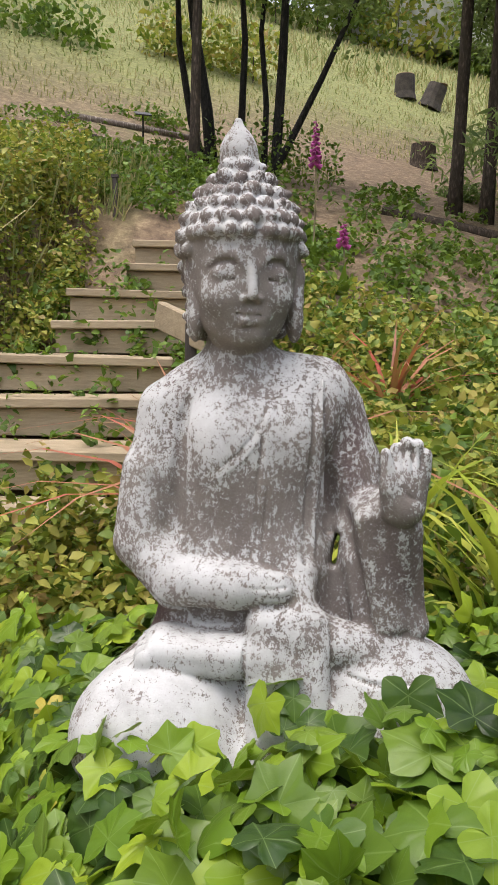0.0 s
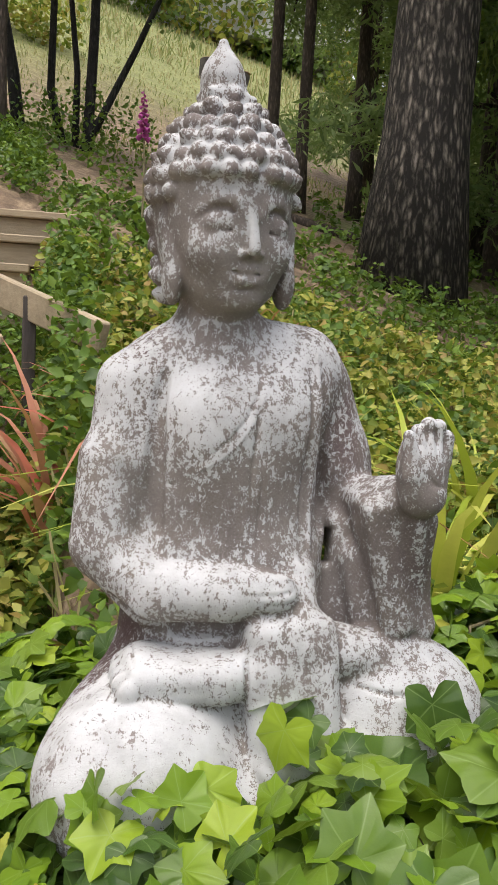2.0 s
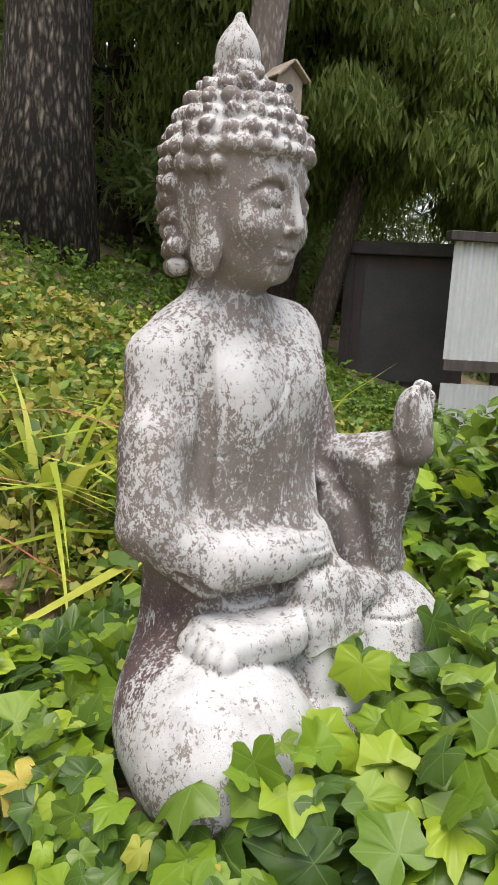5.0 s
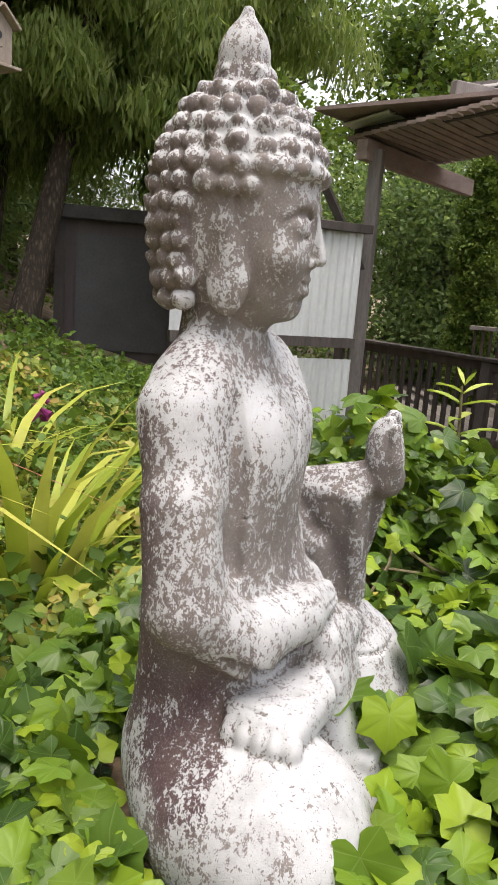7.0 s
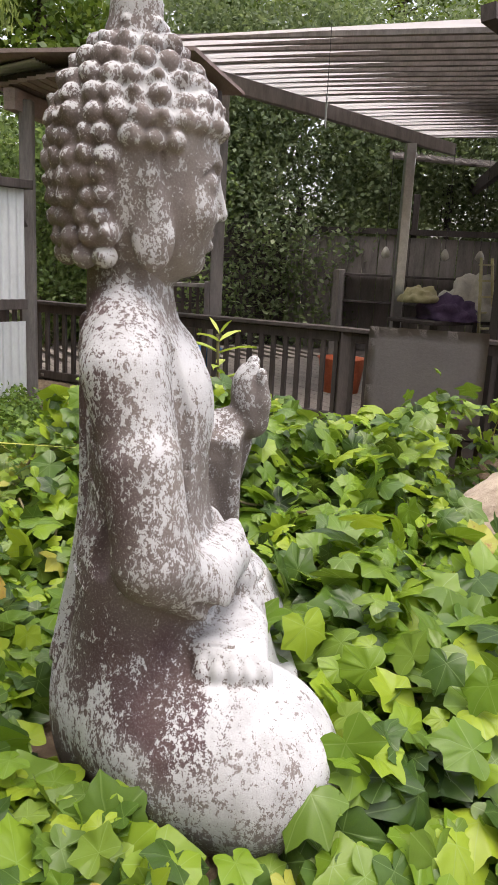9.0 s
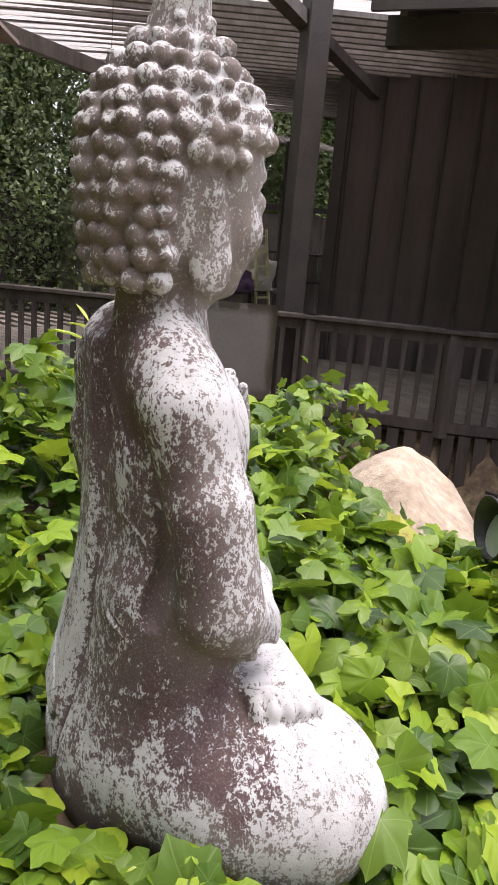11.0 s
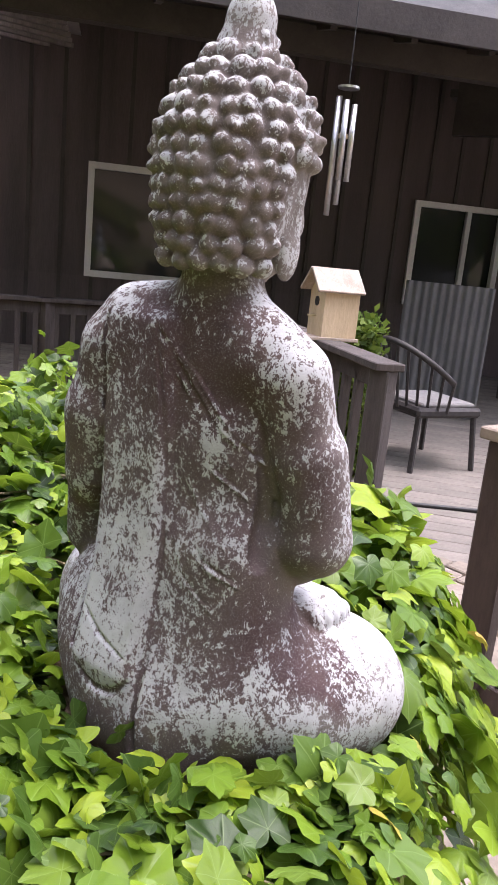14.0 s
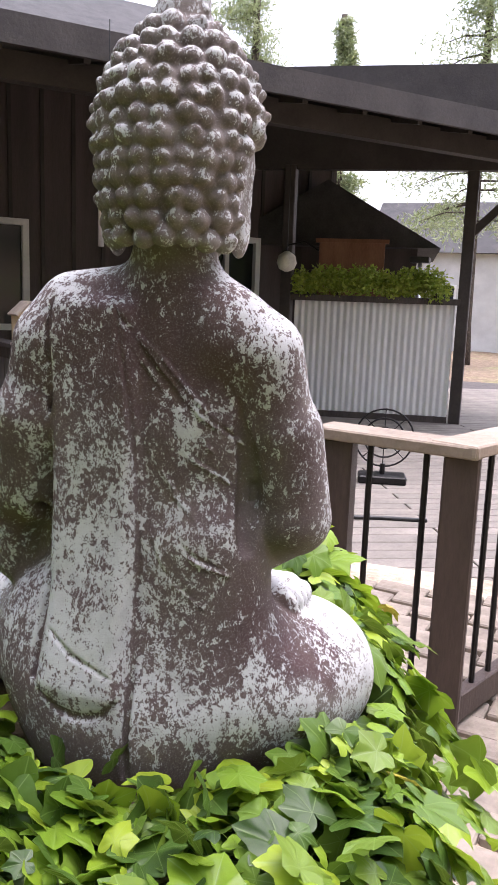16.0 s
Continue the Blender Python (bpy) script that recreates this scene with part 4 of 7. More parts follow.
def foxglove(x, y, tall_h, bells):
    t = thing("foxglove", x, y, float(height(x, y)), "foxglove with a spire of magenta bells", "flower", "foxgloves")
    part("stem", tubed([(0, 0, 0), (0.01, 0, tall_h * 0.5), (0.0, 0.01, tall_h)], [0.008, 0.006, 0.003], 6), IVY_STEM, t)
    rng = random.Random(int(x * 100))
    for i in range(bells):
        q = i / bells
        a, z = i * 2.4, tall_h * (0.70 + 0.29 * q)
        s = 0.05 * (1 - 0.65 * q)
        d = Vector((math.cos(a), math.sin(a), -0.55)).normalized()
        p = Vector((0, 0, z))
        part("bell", tubed([p, p + d * s * 0.5, p + d * s], [s * 0.13, s * 0.30, s * 0.42], 8, False), PURPLE, t)
    v, f = blades(np.random.default_rng(3), 0, 0, 0, 10, 0.22, 0.07, 0.03, 0.9)
    q = new("leaves", raw_mesh("leaves", v, f, HERB_GREEN, True))
    q.parent = t


foxglove(0.42, 5.5, 0.98, 26)
foxglove(0.57, 5.0, 0.45, 14)
foxglove(1.52, 2.38, 0.36, 8)


def leaves_on(rng, xs, ys, lift, size, mat, name, label, category, tilt=0.7, shape=SMALL_LEAF, faces=SMALL_FACES, bend=0.2):
    z = height(xs, ys) + lift
    n = len(xs)
    nrm = rng.normal(size=(n, 3)) * tilt + np.array([0, -0.15, 1.0])
    v, f = scatter(shape, faces, np.stack([xs, ys, z], 1), nrm, size, rng.uniform(0, 2 * math.pi, n), rng, bend)
    return stuff(name, raw_mesh(name, v, f, mat), label, category)


def plants_in(rng, n_plants, x0, x1, y0, y1, per, tall_h, size, mat, name, label, category, keep=None):
    """Weeds as leafy stems: leaves in tufts round each stem."""
    px, py = rng.uniform(x0, x1, n_plants), rng.uniform(y0, y1, n_plants)
    if keep is not None:
        ok = keep(px, py)
        px, py = px[ok], py[ok]
    m = len(px)
    hgt = tall_h * rng.uniform(0.35, 1.2, m)
    q = rng.uniform(0.1, 1, (m, per)) ** 0.7
    r = 0.09 * rng.uniform(0.2, 1, (m, per)) * (1.3 - 0.7 * q)
    a = rng.uniform(0, 2 * math.pi, (m, per))
    xs, ys = (px[:, None] + r * np.cos(a)).ravel(), (py[:, None] + r * np.sin(a)).ravel()
    return leaves_on(rng, xs, ys, (hgt[:, None] * q).ravel(), size * rng.uniform(0.5, 1.3, m * per), mat, name, label, category)


def outside_steps(x, y):
    return ~((x > -1.5) & (x < -0.22) & (y > 1.6) & (y < 5.9)) & (bed_edge(x, y) > 0.06)


rng = np.random.default_rng(21)
plants_in(rng, 900, -0.25, 2.6, 2.3, 4.6, 22, 0.22, 0.05, HERB, "yellowing_groundcover", "dense yellow-green weeds on the bank", "groundcover", outside_steps)
plants_in(rng, 1100, -0.2, 4.6, 1.5, 6.4, 22, 0.20, 0.055, HERB_GREEN, "green_groundcover", "dense green leafy weeds on the bank", "groundcover", outside_steps)
plants_in(rng, 900, 0.2, 3.4, 1.3, 3.0, 30, 0.18, 0.032, HERB, "low_weeds", "mixed low weeds beside the ivy", "groundcover", outside_steps)
plants_in(rng, 1500, -3.2, -1.42, 2.4, 7.2, 24, 0.40, 0.05, HERB, "weeds_beside_steps", "yellow-green weeds beside the steps", "groundcover")
plants_in(rng, 420, -1.5, -0.25, 1.9, 2.7, 40, 0.54, 0.05, HERB, "weeds_by_path", "leafy weeds at the foot of the steps", "groundcover")
plants_in(rng, 260, -1.6, -1.12, 4.1, 6.4, 26, 0.34, 0.045, HERB, "weeds_above_steps", "yellow-green weeds beside the upper steps", "groundcover")
plants_in(rng, 150, -0.38, -0.02, 2.2, 4.3, 30, 0.4, 0.045, HERB_GREEN, "weeds_by_stringer", "green weeds along the edge of the steps", "groundcover")
plants_in(rng, 260, -1.7, -0.2, 5.9, 8.2, 22, 0.26, 0.05, HERB_GREEN, "weeds_on_path", "patchy green weeds above the steps", "groundcover")
plants_in(rng, 90, -1.4, -0.4, 2.75, 5.2, 22, 0.34, 0.05, HERB_GREEN, "weeds_on_steps", "small weeds growing between the treads", "groundcover")
plants_in(rng, 1300, 1.2, 6.0, -0.2, 3.2, 34, 0.26, 0.042, HERB_GREEN, "weeds_toward_deck", "green weeds sloping toward the deck", "groundcover", lambda x, y: x > 1.1)
plants_in(rng, 700, -3.5, 9.0, 6.2, 10.0, 16, 0.22, 0.07, HERB_GREEN, "undergrowth", "thin undergrowth at the edge of the wood", "groundcover", lambda x, y: (np.sin(3.1 * x + y) * np.sin(1.7 * y - x) > -0.1))


def grass(rng, n, x0, x1, y0, y1, length, width, mat, name, label, keep=None):
    px, py = rng.uniform(x0, x1, n), rng.uniform(y0, y1, n)
    if keep is not None:
        ok = keep(px, py)
        px, py = px[ok], py[ok]
    n = len(px)
    shape = np.array([(-0.5, 0, 0), (0.5, 0, 0), (-0.35, 0.55, 0.02), (0.35, 0.55, 0.02), (0, 1, 0.12)]) * np.array([width / length, 1, 1])
    nrm = rng.normal(size=(n, 3)) * np.array([1, 1, 0.15]) + np.array([0, -0.4, 0.1])
    v, f = scatter(shape, [(0, 1, 3, 2)], np.stack([px, py, height(px, py) - 0.01], 1), nrm, length * rng.uniform(0.4, 1.2, n), rng.normal(0, 0.35, n), rng)
    top = np.arange(n)[:, None] * 5 + np.array([2, 3, 4, 4])
    return stuff(name, raw_mesh(name, v, np.concatenate([f, top]), mat), label, "grass")


grass(rng, 9000, -4.5, -1.3, 3.0, 7.5, 0.55, 0.011, GRASS, "tall_grass", "tall green and straw grass beside the steps")
grass(rng, 3000, -2.6, -0.9, 5.7, 7.8, 0.42, 0.011, GRASS, "path_grass", "tall green grass above the steps")
grass(rng, 34000, -12, 14, 9.5, 24, 0.17, 0.018, GRASS, "hill_grass", "dry yellow-green grass on the hillside", lambda x, y: (y - 0.55 * x > 13.5) | (np.sin(1.3 * x + 0.7 * y) + np.sin(0.8 * y - 1.9 * x) > 0.7))
grass(rng, 24000, -16, 18, 20, 42, 0.4, 0.035, GRASS, "far_grass", "pale green grass high on the hillside")
grass(rng, 1600, -0.2, 2.8, 1.6, 4.4, 0.32, 0.008, GRASS, "loose_grass", "loose grass stalks among the weeds", outside_steps)


# ---- ivy bed round the statue ----
def ivy_top(x, y):
    """How high the ivy stands: low behind the statue, higher before it, and heaped up towards the east."""
    front = smoothstep(1.0, 0.74, y)
    east = smoothstep(0.22, 0.95, x)
    heap = np.exp(-((x - 0.78) / 0.26) ** 2 - ((y - 1.08) / 0.24) ** 2)
    low = 1 - 0.6 * np.exp(-((x - 0.60) / 0.20) ** 2 - ((y - 0.34) / 0.15) ** 2)
    return low * (0.040 + 0.068 * front + 0.10 * east + 0.13 * heap) * smoothstep(-0.08, 0.10, bed_edge(x, y))


def clear_of_statue(x, y, z):
    """Leaves keep off the solid of the statue, wider near its foot."""
    g = np.ones(len(x), bool)
    for cx, cy, rx, ry, top in ((-0.105, 0.90, 0.110, 0.116, 0.14), (0.165, 0.922, 0.112, 0.104, 0.14), (0.015, 1.005, 0.150, 0.086, 0.30), (0.04, 0.85, 0.16, 0.075, 0.08), (0.05, 1.075, 0.055, 0.036, 0.20)):
        g &= (((x - cx) / rx) ** 2 + ((y - cy) / ry) ** 2 > 1.0) | (z > top)
    return g


def clear_of_boulder(x, y):
    return ((x - 0.70) / 0.31) ** 2 + ((y - 0.27) / 0.17) ** 2 > 1.0


def build_ivy():
    rng = np.random.default_rng(33)
    n = 25000
    x, y = rng.uniform(-1.0, 1.6, n), rng.uniform(-0.5, 1.9, n)
    s = bed_edge(x, y)
    layer = rng.uniform(0, 1, n)
    swell = 1 + 0.25 * np.sin(9 * x + 4 * y) * np.sin(7 * y - 3 * x)
    z = np.maximum(height(x, y), -0.9) + ivy_top(x, y) * swell * (1.15 - 1.0 * layer ** 1.3) + rng.normal(0, 0.018, n)
    hang = (s < 0.02) & (x < 0.5)
    drop = rng.uniform(0, 1, n) ** 1.4 * 0.42
    z = np.where(hang & (s > -0.075), 0.035 + 0.5 * np.minimum(s, 0) - drop * smoothstep(0.02, -0.05, s), z)
    ok = (s > -0.075) & (x < 1.16 + 0.06 * np.sin(9 * y)) & ((x < 0.5) | (s > 0.02)) & clear_of_statue(x, y, z) & ((y < 1.45 + 0.2 * np.sin(5 * x)) | (rng.uniform(0, 1, n) < 0.25)) & (clear_of_boulder(x, y) | (z < 0.02))
    x, y, z, s, hang = x[ok], y[ok], z[ok], s[ok], hang[ok]
    # leaves pressed round the foot of the statue
    a, far = rng.uniform(0, 2 * math.pi, 700), rng.uniform(1.0, 1.4, 700)
    rx, ry = 0.03 + 0.215 * far * np.cos(a), 0.97 + 0.155 * far * np.sin(a)
    rz = rng.uniform(0.0, 0.05, 700)
    fits = clear_of_statue(rx, ry, rz) & (bed_edge(rx, ry) > 0.02)
    x, y, z, s, hang = (np.concatenate(q) for q in ((x, rx[fits]), (y, ry[fits]), (z, rz[fits]), (s, bed_edge(rx[fits], ry[fits])), (hang, np.zeros(fits.sum(), bool))))
    m = len(x)
    size = 0.016 + 0.030 * rng.uniform(0, 1, m) ** 1.4
    size = size * (1 + 0.32 * smoothstep(0.88, 0.6, y) * smoothstep(0.5, 0.2, x))
    nrm = rng.normal(size=(m, 3)) * 0.55 + np.stack([0.0 * x - 0.15, -0.2 + 0 * x, np.ones(m)], 1)
    nrm[hang] = rng.normal(size=(hang.sum(), 3)) * 0.35 + np.array([-0.6, -0.5, 0.8])
    spin = rng.uniform(0, 2 * math.pi, m)
    spin[hang] = math.pi + rng.normal(0, 0.5, hang.sum())
    t = thing("ivy", 0.3, 0.4, 0.0, "dense green ivy with lobed leaves covering the raised bed", "ivy")
    # the leaves nearest to the statue are single parts, the rest one mass
    near = np.hypot(x + 0.05, y - 0.95)
    top = z > np.maximum(height(x, y), -0.9) + ivy_top(x, y) * 0.75
    order = np.argsort(np.where(top & ~hang, near, near + 5))
    single = order[:300]
    fine = np.zeros(m, bool)
    fine[order[300:4300]] = True
    fine |= hang & (near < 1.3)
    fine[single] = False
    rest = np.ones(m, bool)
    rest[single] = False
    kind = np.where(top & (rng.uniform(0, 1, m) < 0.50), 1, 0)
    kind[rng.uniform(0, 1, m) < 0.007] = 2
    mats = (IVY, IVY_YOUNG, IVY_OLD)
    o = np.array([0.3, 0.4, 0.0])

    def variants(model):
        out, wob = [], np.random.default_rng(5)
        for i in range(8):
            v = model[0] * np.array([1 + 0.14 * (i % 3 - 1), 1 + 0.10 * (i % 2), 1])
            r2 = v[:, 0] ** 2 + v[:, 1] ** 2
            v = v + wob.normal(0, 0.012, v.shape)
            v[:, 0] += 0.10 * (i % 4 - 1.5) * v[:, 1] ** 2
            v[:, 2] += -(0.10 + 0.09 * (i % 5)) * r2 + (0.30 * ((i * 3) % 4) / 3 - 0.05) * np.abs(v[:, 0]) + 0.06 * np.sin(5 * v[:, 0] + i) * v[:, 1]
            out.append((v, np.stack([np.array(model[2]), v[:, 1]], 1)))
        return out

    rich, plain = variants(IVY_FINE), variants(IVY_PLAIN)
    meshes = [[raw_mesh("leaf", v, np.array(IVY_FINE[1]), mat, True, uv) for mat in mats] for v, uv in rich]
    u, w, q = frames_for(nrm, spin, rng)
    for i in single:
        ob = new("leaf", meshes[i % 8][kind[i]])
        ob.parent = t
        rot = Matrix((u[i], w[i], q[i])).transposed().to_4x4()
        ob.matrix_basis = Matrix.Translation(Vector((x[i], y[i], z[i]) - o)) @ rot @ Matrix.Diagonal((size[i], size[i], size[i], 1))
    where = np.stack([x, y, z], 1) - o
    for k, label in enumerate(("", "young lime-green ivy leaves", "yellowing ivy leaves with rusty spots")):
        vs, fs, uvs, base = [], [], [], 0
        for models, tri, chosen in ((rich, IVY_FINE[1], rest & fine), (plain, IVY_PLAIN[1], rest & ~fine)):
            for i in range(8):
                pick = np.flatnonzero(chosen & (kind == k) & (np.arange(m) % 8 == i))
                if len(pick):
                    v, f = scatter(models[i][0], tri, where[pick], nrm[pick], size[pick], spin[pick], rng)
                    vs.append(v)
                    fs.append(f + base)
                    uvs.append(np.tile(models[i][1], (len(pick), 1)))
                    base += len(v)
        mass = new("foliage", raw_mesh("foliage", np.concatenate(vs), np.concatenate(fs), mats[k], True, np.concatenate(uvs)))
        mass.parent = t
        tagged(mass, label, "", "", "stuff")
    stems = bmesh.new()
    for i in range(110):
        px, py = rng.uniform(-0.5, 1.0), rng.uniform(-0.3, 1.4)
        pts = []
        a = rng.uniform(0, 6.3)
        for k in range(5):
            zz = float(height(px, py)) + float(ivy_top(np.array([px]), np.array([py]))[0]) * 0.75
            pts.append((px - o[0], py - o[1], zz + rng.normal(0, 0.008)))
            px += 0.06 * math.cos(a)
            py += 0.06 * math.sin(a)
            a += rng.normal(0, 0.4)
        ax = np.array(pts) + o
        if clear_of_statue(ax[:, 0], ax[:, 1], ax[:, 2]).all() and clear_of_boulder(ax[:, 0], ax[:, 1]).all():
            tube(stems, pts, [0.0026] * 5, 5)
    tagged(part("stems", stems, IVY_STEM, t), "", "", "", "stuff")


build_ivy()


# ---- the statue: one solid from blended forms ----
class Solid:
    """A signed distance field on a grid; forms are blended into it one after another."""

    def __init__(self, low, high, step):
        self.low, self.step = np.array(low, float), step
        self.axes = [np.arange(a, b, step) for a, b in zip(low, high)]
        self.field = np.full([len(q) for q in self.axes], 1.0, np.float32)

    def window(self, low, high, pad):
        cut = []
        for q, a, b in zip(self.axes, low, high):
            cut.append(slice(max(0, np.searchsorted(q, a - pad) - 1), min(len(q), np.searchsorted(q, b + pad) + 1)))
        x, y, z = (q[c] for q, c in zip(self.axes, cut))
        return tuple(cut), (x[:, None, None], y[None, :, None], z[None, None, :])

    def blend(self, cut, d, k, carve=False):
        f = self.field[cut]
        if carve:
            h = np.clip(0.5 - 0.5 * (f + d) / k, 0, 1)
            self.field[cut] = f + (-d - f) * h + k * h * (1 - h)
        else:
            h = np.clip(0.5 + 0.5 * (f - d) / k, 0, 1)
            self.field[cut] = f + (d - f) * h - k * h * (1 - h)

    def egg(self, c, r, k=0.015, turn=None, carve=False):
        """An ellipsoid, turned by Euler degrees."""
        c, r = np.array(c, float), np.array(r, float)
        big = r.max() if turn else None
        half = np.full(3, big) if turn else r
        cut, (x, y, z) = self.window(c - half, c + half, k + 0.02)
        p = [x - c[0], y - c[1], z - c[2]]
        if turn:
            m = np.array(Euler([radians(q) for q in turn]).to_matrix()).T
            p = [m[i, 0] * p[0] + m[i, 1] * p[1] + m[i, 2] * p[2] for i in range(3)]
        k0 = np.sqrt(sum((q / s) ** 2 for q, s in zip(p, r)))
        k1 = np.sqrt(sum((q / s ** 2) ** 2 for q, s in zip(p, r)))
        self.blend(cut, (k0 * (k0 - 1) / np.maximum(k1, 1e-6)).astype(np.float32), k, carve)

    def limb(self, a, b, ra, rb, k=0.015, carve=False, flat=None):
        """A round cone from a to b; flat squashes it along an axis (axis, factor)."""
        a, b = np.array(a, float), np.array(b, float)
        r = max(ra, rb)
        cut, (x, y, z) = self.window(np.minimum(a, b) - r, np.maximum(a, b) + r, k + 0.015)
        ab = b - a
        t = np.clip(((x - a[0]) * ab[0] + (y - a[1]) * ab[1] + (z - a[2]) * ab[2]) / max(ab @ ab, 1e-9), 0, 1)
        off = [x - a[0] - ab[0] * t, y - a[1] - ab[1] * t, z - a[2] - ab[2] * t]
        if flat:
            off[flat[0]] = off[flat[0]] / flat[1]
        d = np.sqrt(off[0] ** 2 + off[1] ** 2 + off[2] ** 2) - (ra + (rb - ra) * t)
        self.blend(cut, (d * (flat[1] if flat else 1.0)).astype(np.float32), k, carve)

    def chain(self, pts, radii, k=0.012, carve=False):
        for p, q, r0, r1 in zip(pts, pts[1:], radii, radii[1:]):
            self.limb(p, q, r0, r1, k, carve)

    def drape(self, pts, radii, k=0.004, carve=False, back=False, sink=0.0):
        """A ridge or groove that lies on the surface, given by (x, z) as seen from the front or the back."""
        line, rr = [], []
        for (p, q), (r0, r1) in zip(zip(pts, pts[1:]), zip(radii, radii[1:])):
            for g in np.linspace(0, 1, 6, endpoint=False):
                line.append((p[0] + (q[0] - p[0]) * g, p[1] + (q[1] - p[1]) * g))
                rr.append(r0 + (r1 - r0) * g)
        line.append(pts[-1])
        rr.append(radii[-1])
        deep = []
        for x, z in line:
            col = self.field[int(round((x - self.low[0]) / self.step)), :, int(round((z - self.low[2]) / self.step))]
            inside = np.flatnonzero(col < 0)
            if not len(inside):
                deep.append(deep[-1] if deep else 0.0)
                continue
            j = inside[-1] if back else inside[0]
            n = j + 1 if back else j - 1
            deep.append(self.axes[1][j] + (self.axes[1][n] - self.axes[1][j]) * col[j] / (col[j] - col[n]))
        deep = np.array(deep)
        deep = np.convolve(np.pad(deep, 2, mode="edge"), np.ones(5) / 5, "valid") + (-sink if back else sink)
        self.chain([(x, y, z) for (x, z), y in zip(line, deep)], rr, k, carve)

    def slab(self, c, half, turn, rad, k=0.01, carve=False):
        """A rounded box."""
        c, half = np.array(c, float), np.array(half, float)
        big = np.full(3, np.linalg.norm(half))
        cut, (x, y, z) = self.window(c - big, c + big, k + 0.015)
        m = np.array(Euler([radians(q) for q in turn]).to_matrix()).T
        p = [x - c[0], y - c[1], z - c[2]]
        q = [np.abs(m[i, 0] * p[0] + m[i, 1] * p[1] + m[i, 2] * p[2]) - half[i] + rad for i in range(3)]
        out = np.sqrt(sum(np.maximum(v, 0) ** 2 for v in q))
        d = out + np.minimum(np.maximum(np.maximum(q[0], q[1]), q[2]), 0) - rad
        self.blend(cut, d.astype(np.float32), k, carve)

    def skin(self):
        """Vertices and quads of the surface (one vertex in each crossed cell)."""
        f = self.field
        s = f < 0
        n = [d - 1 for d in f.shape]
        corner = lambda a, i, j, k: a[i:i + n[0], j:j + n[1], k:k + n[2]]
        total = sum(corner(s, i, j, k).astype(np.int8) for i in (0, 1) for j in (0, 1) for k in (0, 1))
        cells = np.argwhere((total > 0) & (total < 8))
        index = np.full(n, -1, np.int32)
        index[tuple(cells.T)] = np.arange(len(cells))
        acc, cnt = np.zeros((len(cells), 3)), np.zeros(len(cells))
        ci, cj, ck = cells.T
        for i in (0, 1):
            for j in (0, 1):
                for k in (0, 1):
                    for ax in range(3):
                        o = [i, j, k]
                        if o[ax]:
                            continue
                        e = list(o)
                        e[ax] = 1
                        va, vb = f[ci + o[0], cj + o[1], ck + o[2]], f[ci + e[0], cj + e[1], ck + e[2]]
                        hit = (va < 0) != (vb < 0)
                        t = np.where(hit, va / np.where(hit, va - vb, 1), 0)
                        p = np.repeat(np.array([o], float), len(cells), 0)
                        p[:, ax] += t
                        acc += np.where(hit[:, None], p, 0)
                        cnt += hit
        verts = self.low + self.step * (cells + acc / cnt[:, None])
        quads = []
        for ax in range(3):
            b, c = (ax + 1) % 3, (ax + 2) % 3
            lo, hi = [slice(None)] * 3, [slice(None)] * 3
            lo[ax], hi[ax] = slice(0, -1), slice(1, None)
            e0, e1 = s[tuple(lo)], s[tuple(hi)]
            at = np.argwhere(e0 != e1)
            inner = np.ones(len(at), bool)
            for q in range(3):
                inner &= (at[:, q] >= (0 if q == ax else 1)) & (at[:, q] < n[q])
            at = at[inner]
            flip = e0[tuple(at.T)]
            ring = []
            for db, dc in ((1, 1), (0, 1), (0, 0), (1, 0)):
                w = at.copy()
                w[:, b] -= db
                w[:, c] -= dc
                ring.append(index[tuple(w.T)])
            ring = np.stack(ring, 1)
            ring[~flip] = ring[~flip][:, ::-1]
            quads.append(ring)
        quads = np.concatenate(quads)
        return verts, quads[(quads >= 0).all(1)]


def turned(p, c, deg):
    """A point of the head, turned about the head's axis."""
    q = radians(deg)
    x, y = p[0] - c[0], p[1] - c[1]
    return (c[0] + x * math.cos(q) - y * math.sin(q), c[1] + x * math.sin(q) + y * math.cos(q), p[2])


# the statue is modelled about its own axis, which stands at (0, AXIS_Y)
AXIS_Y = 0.98


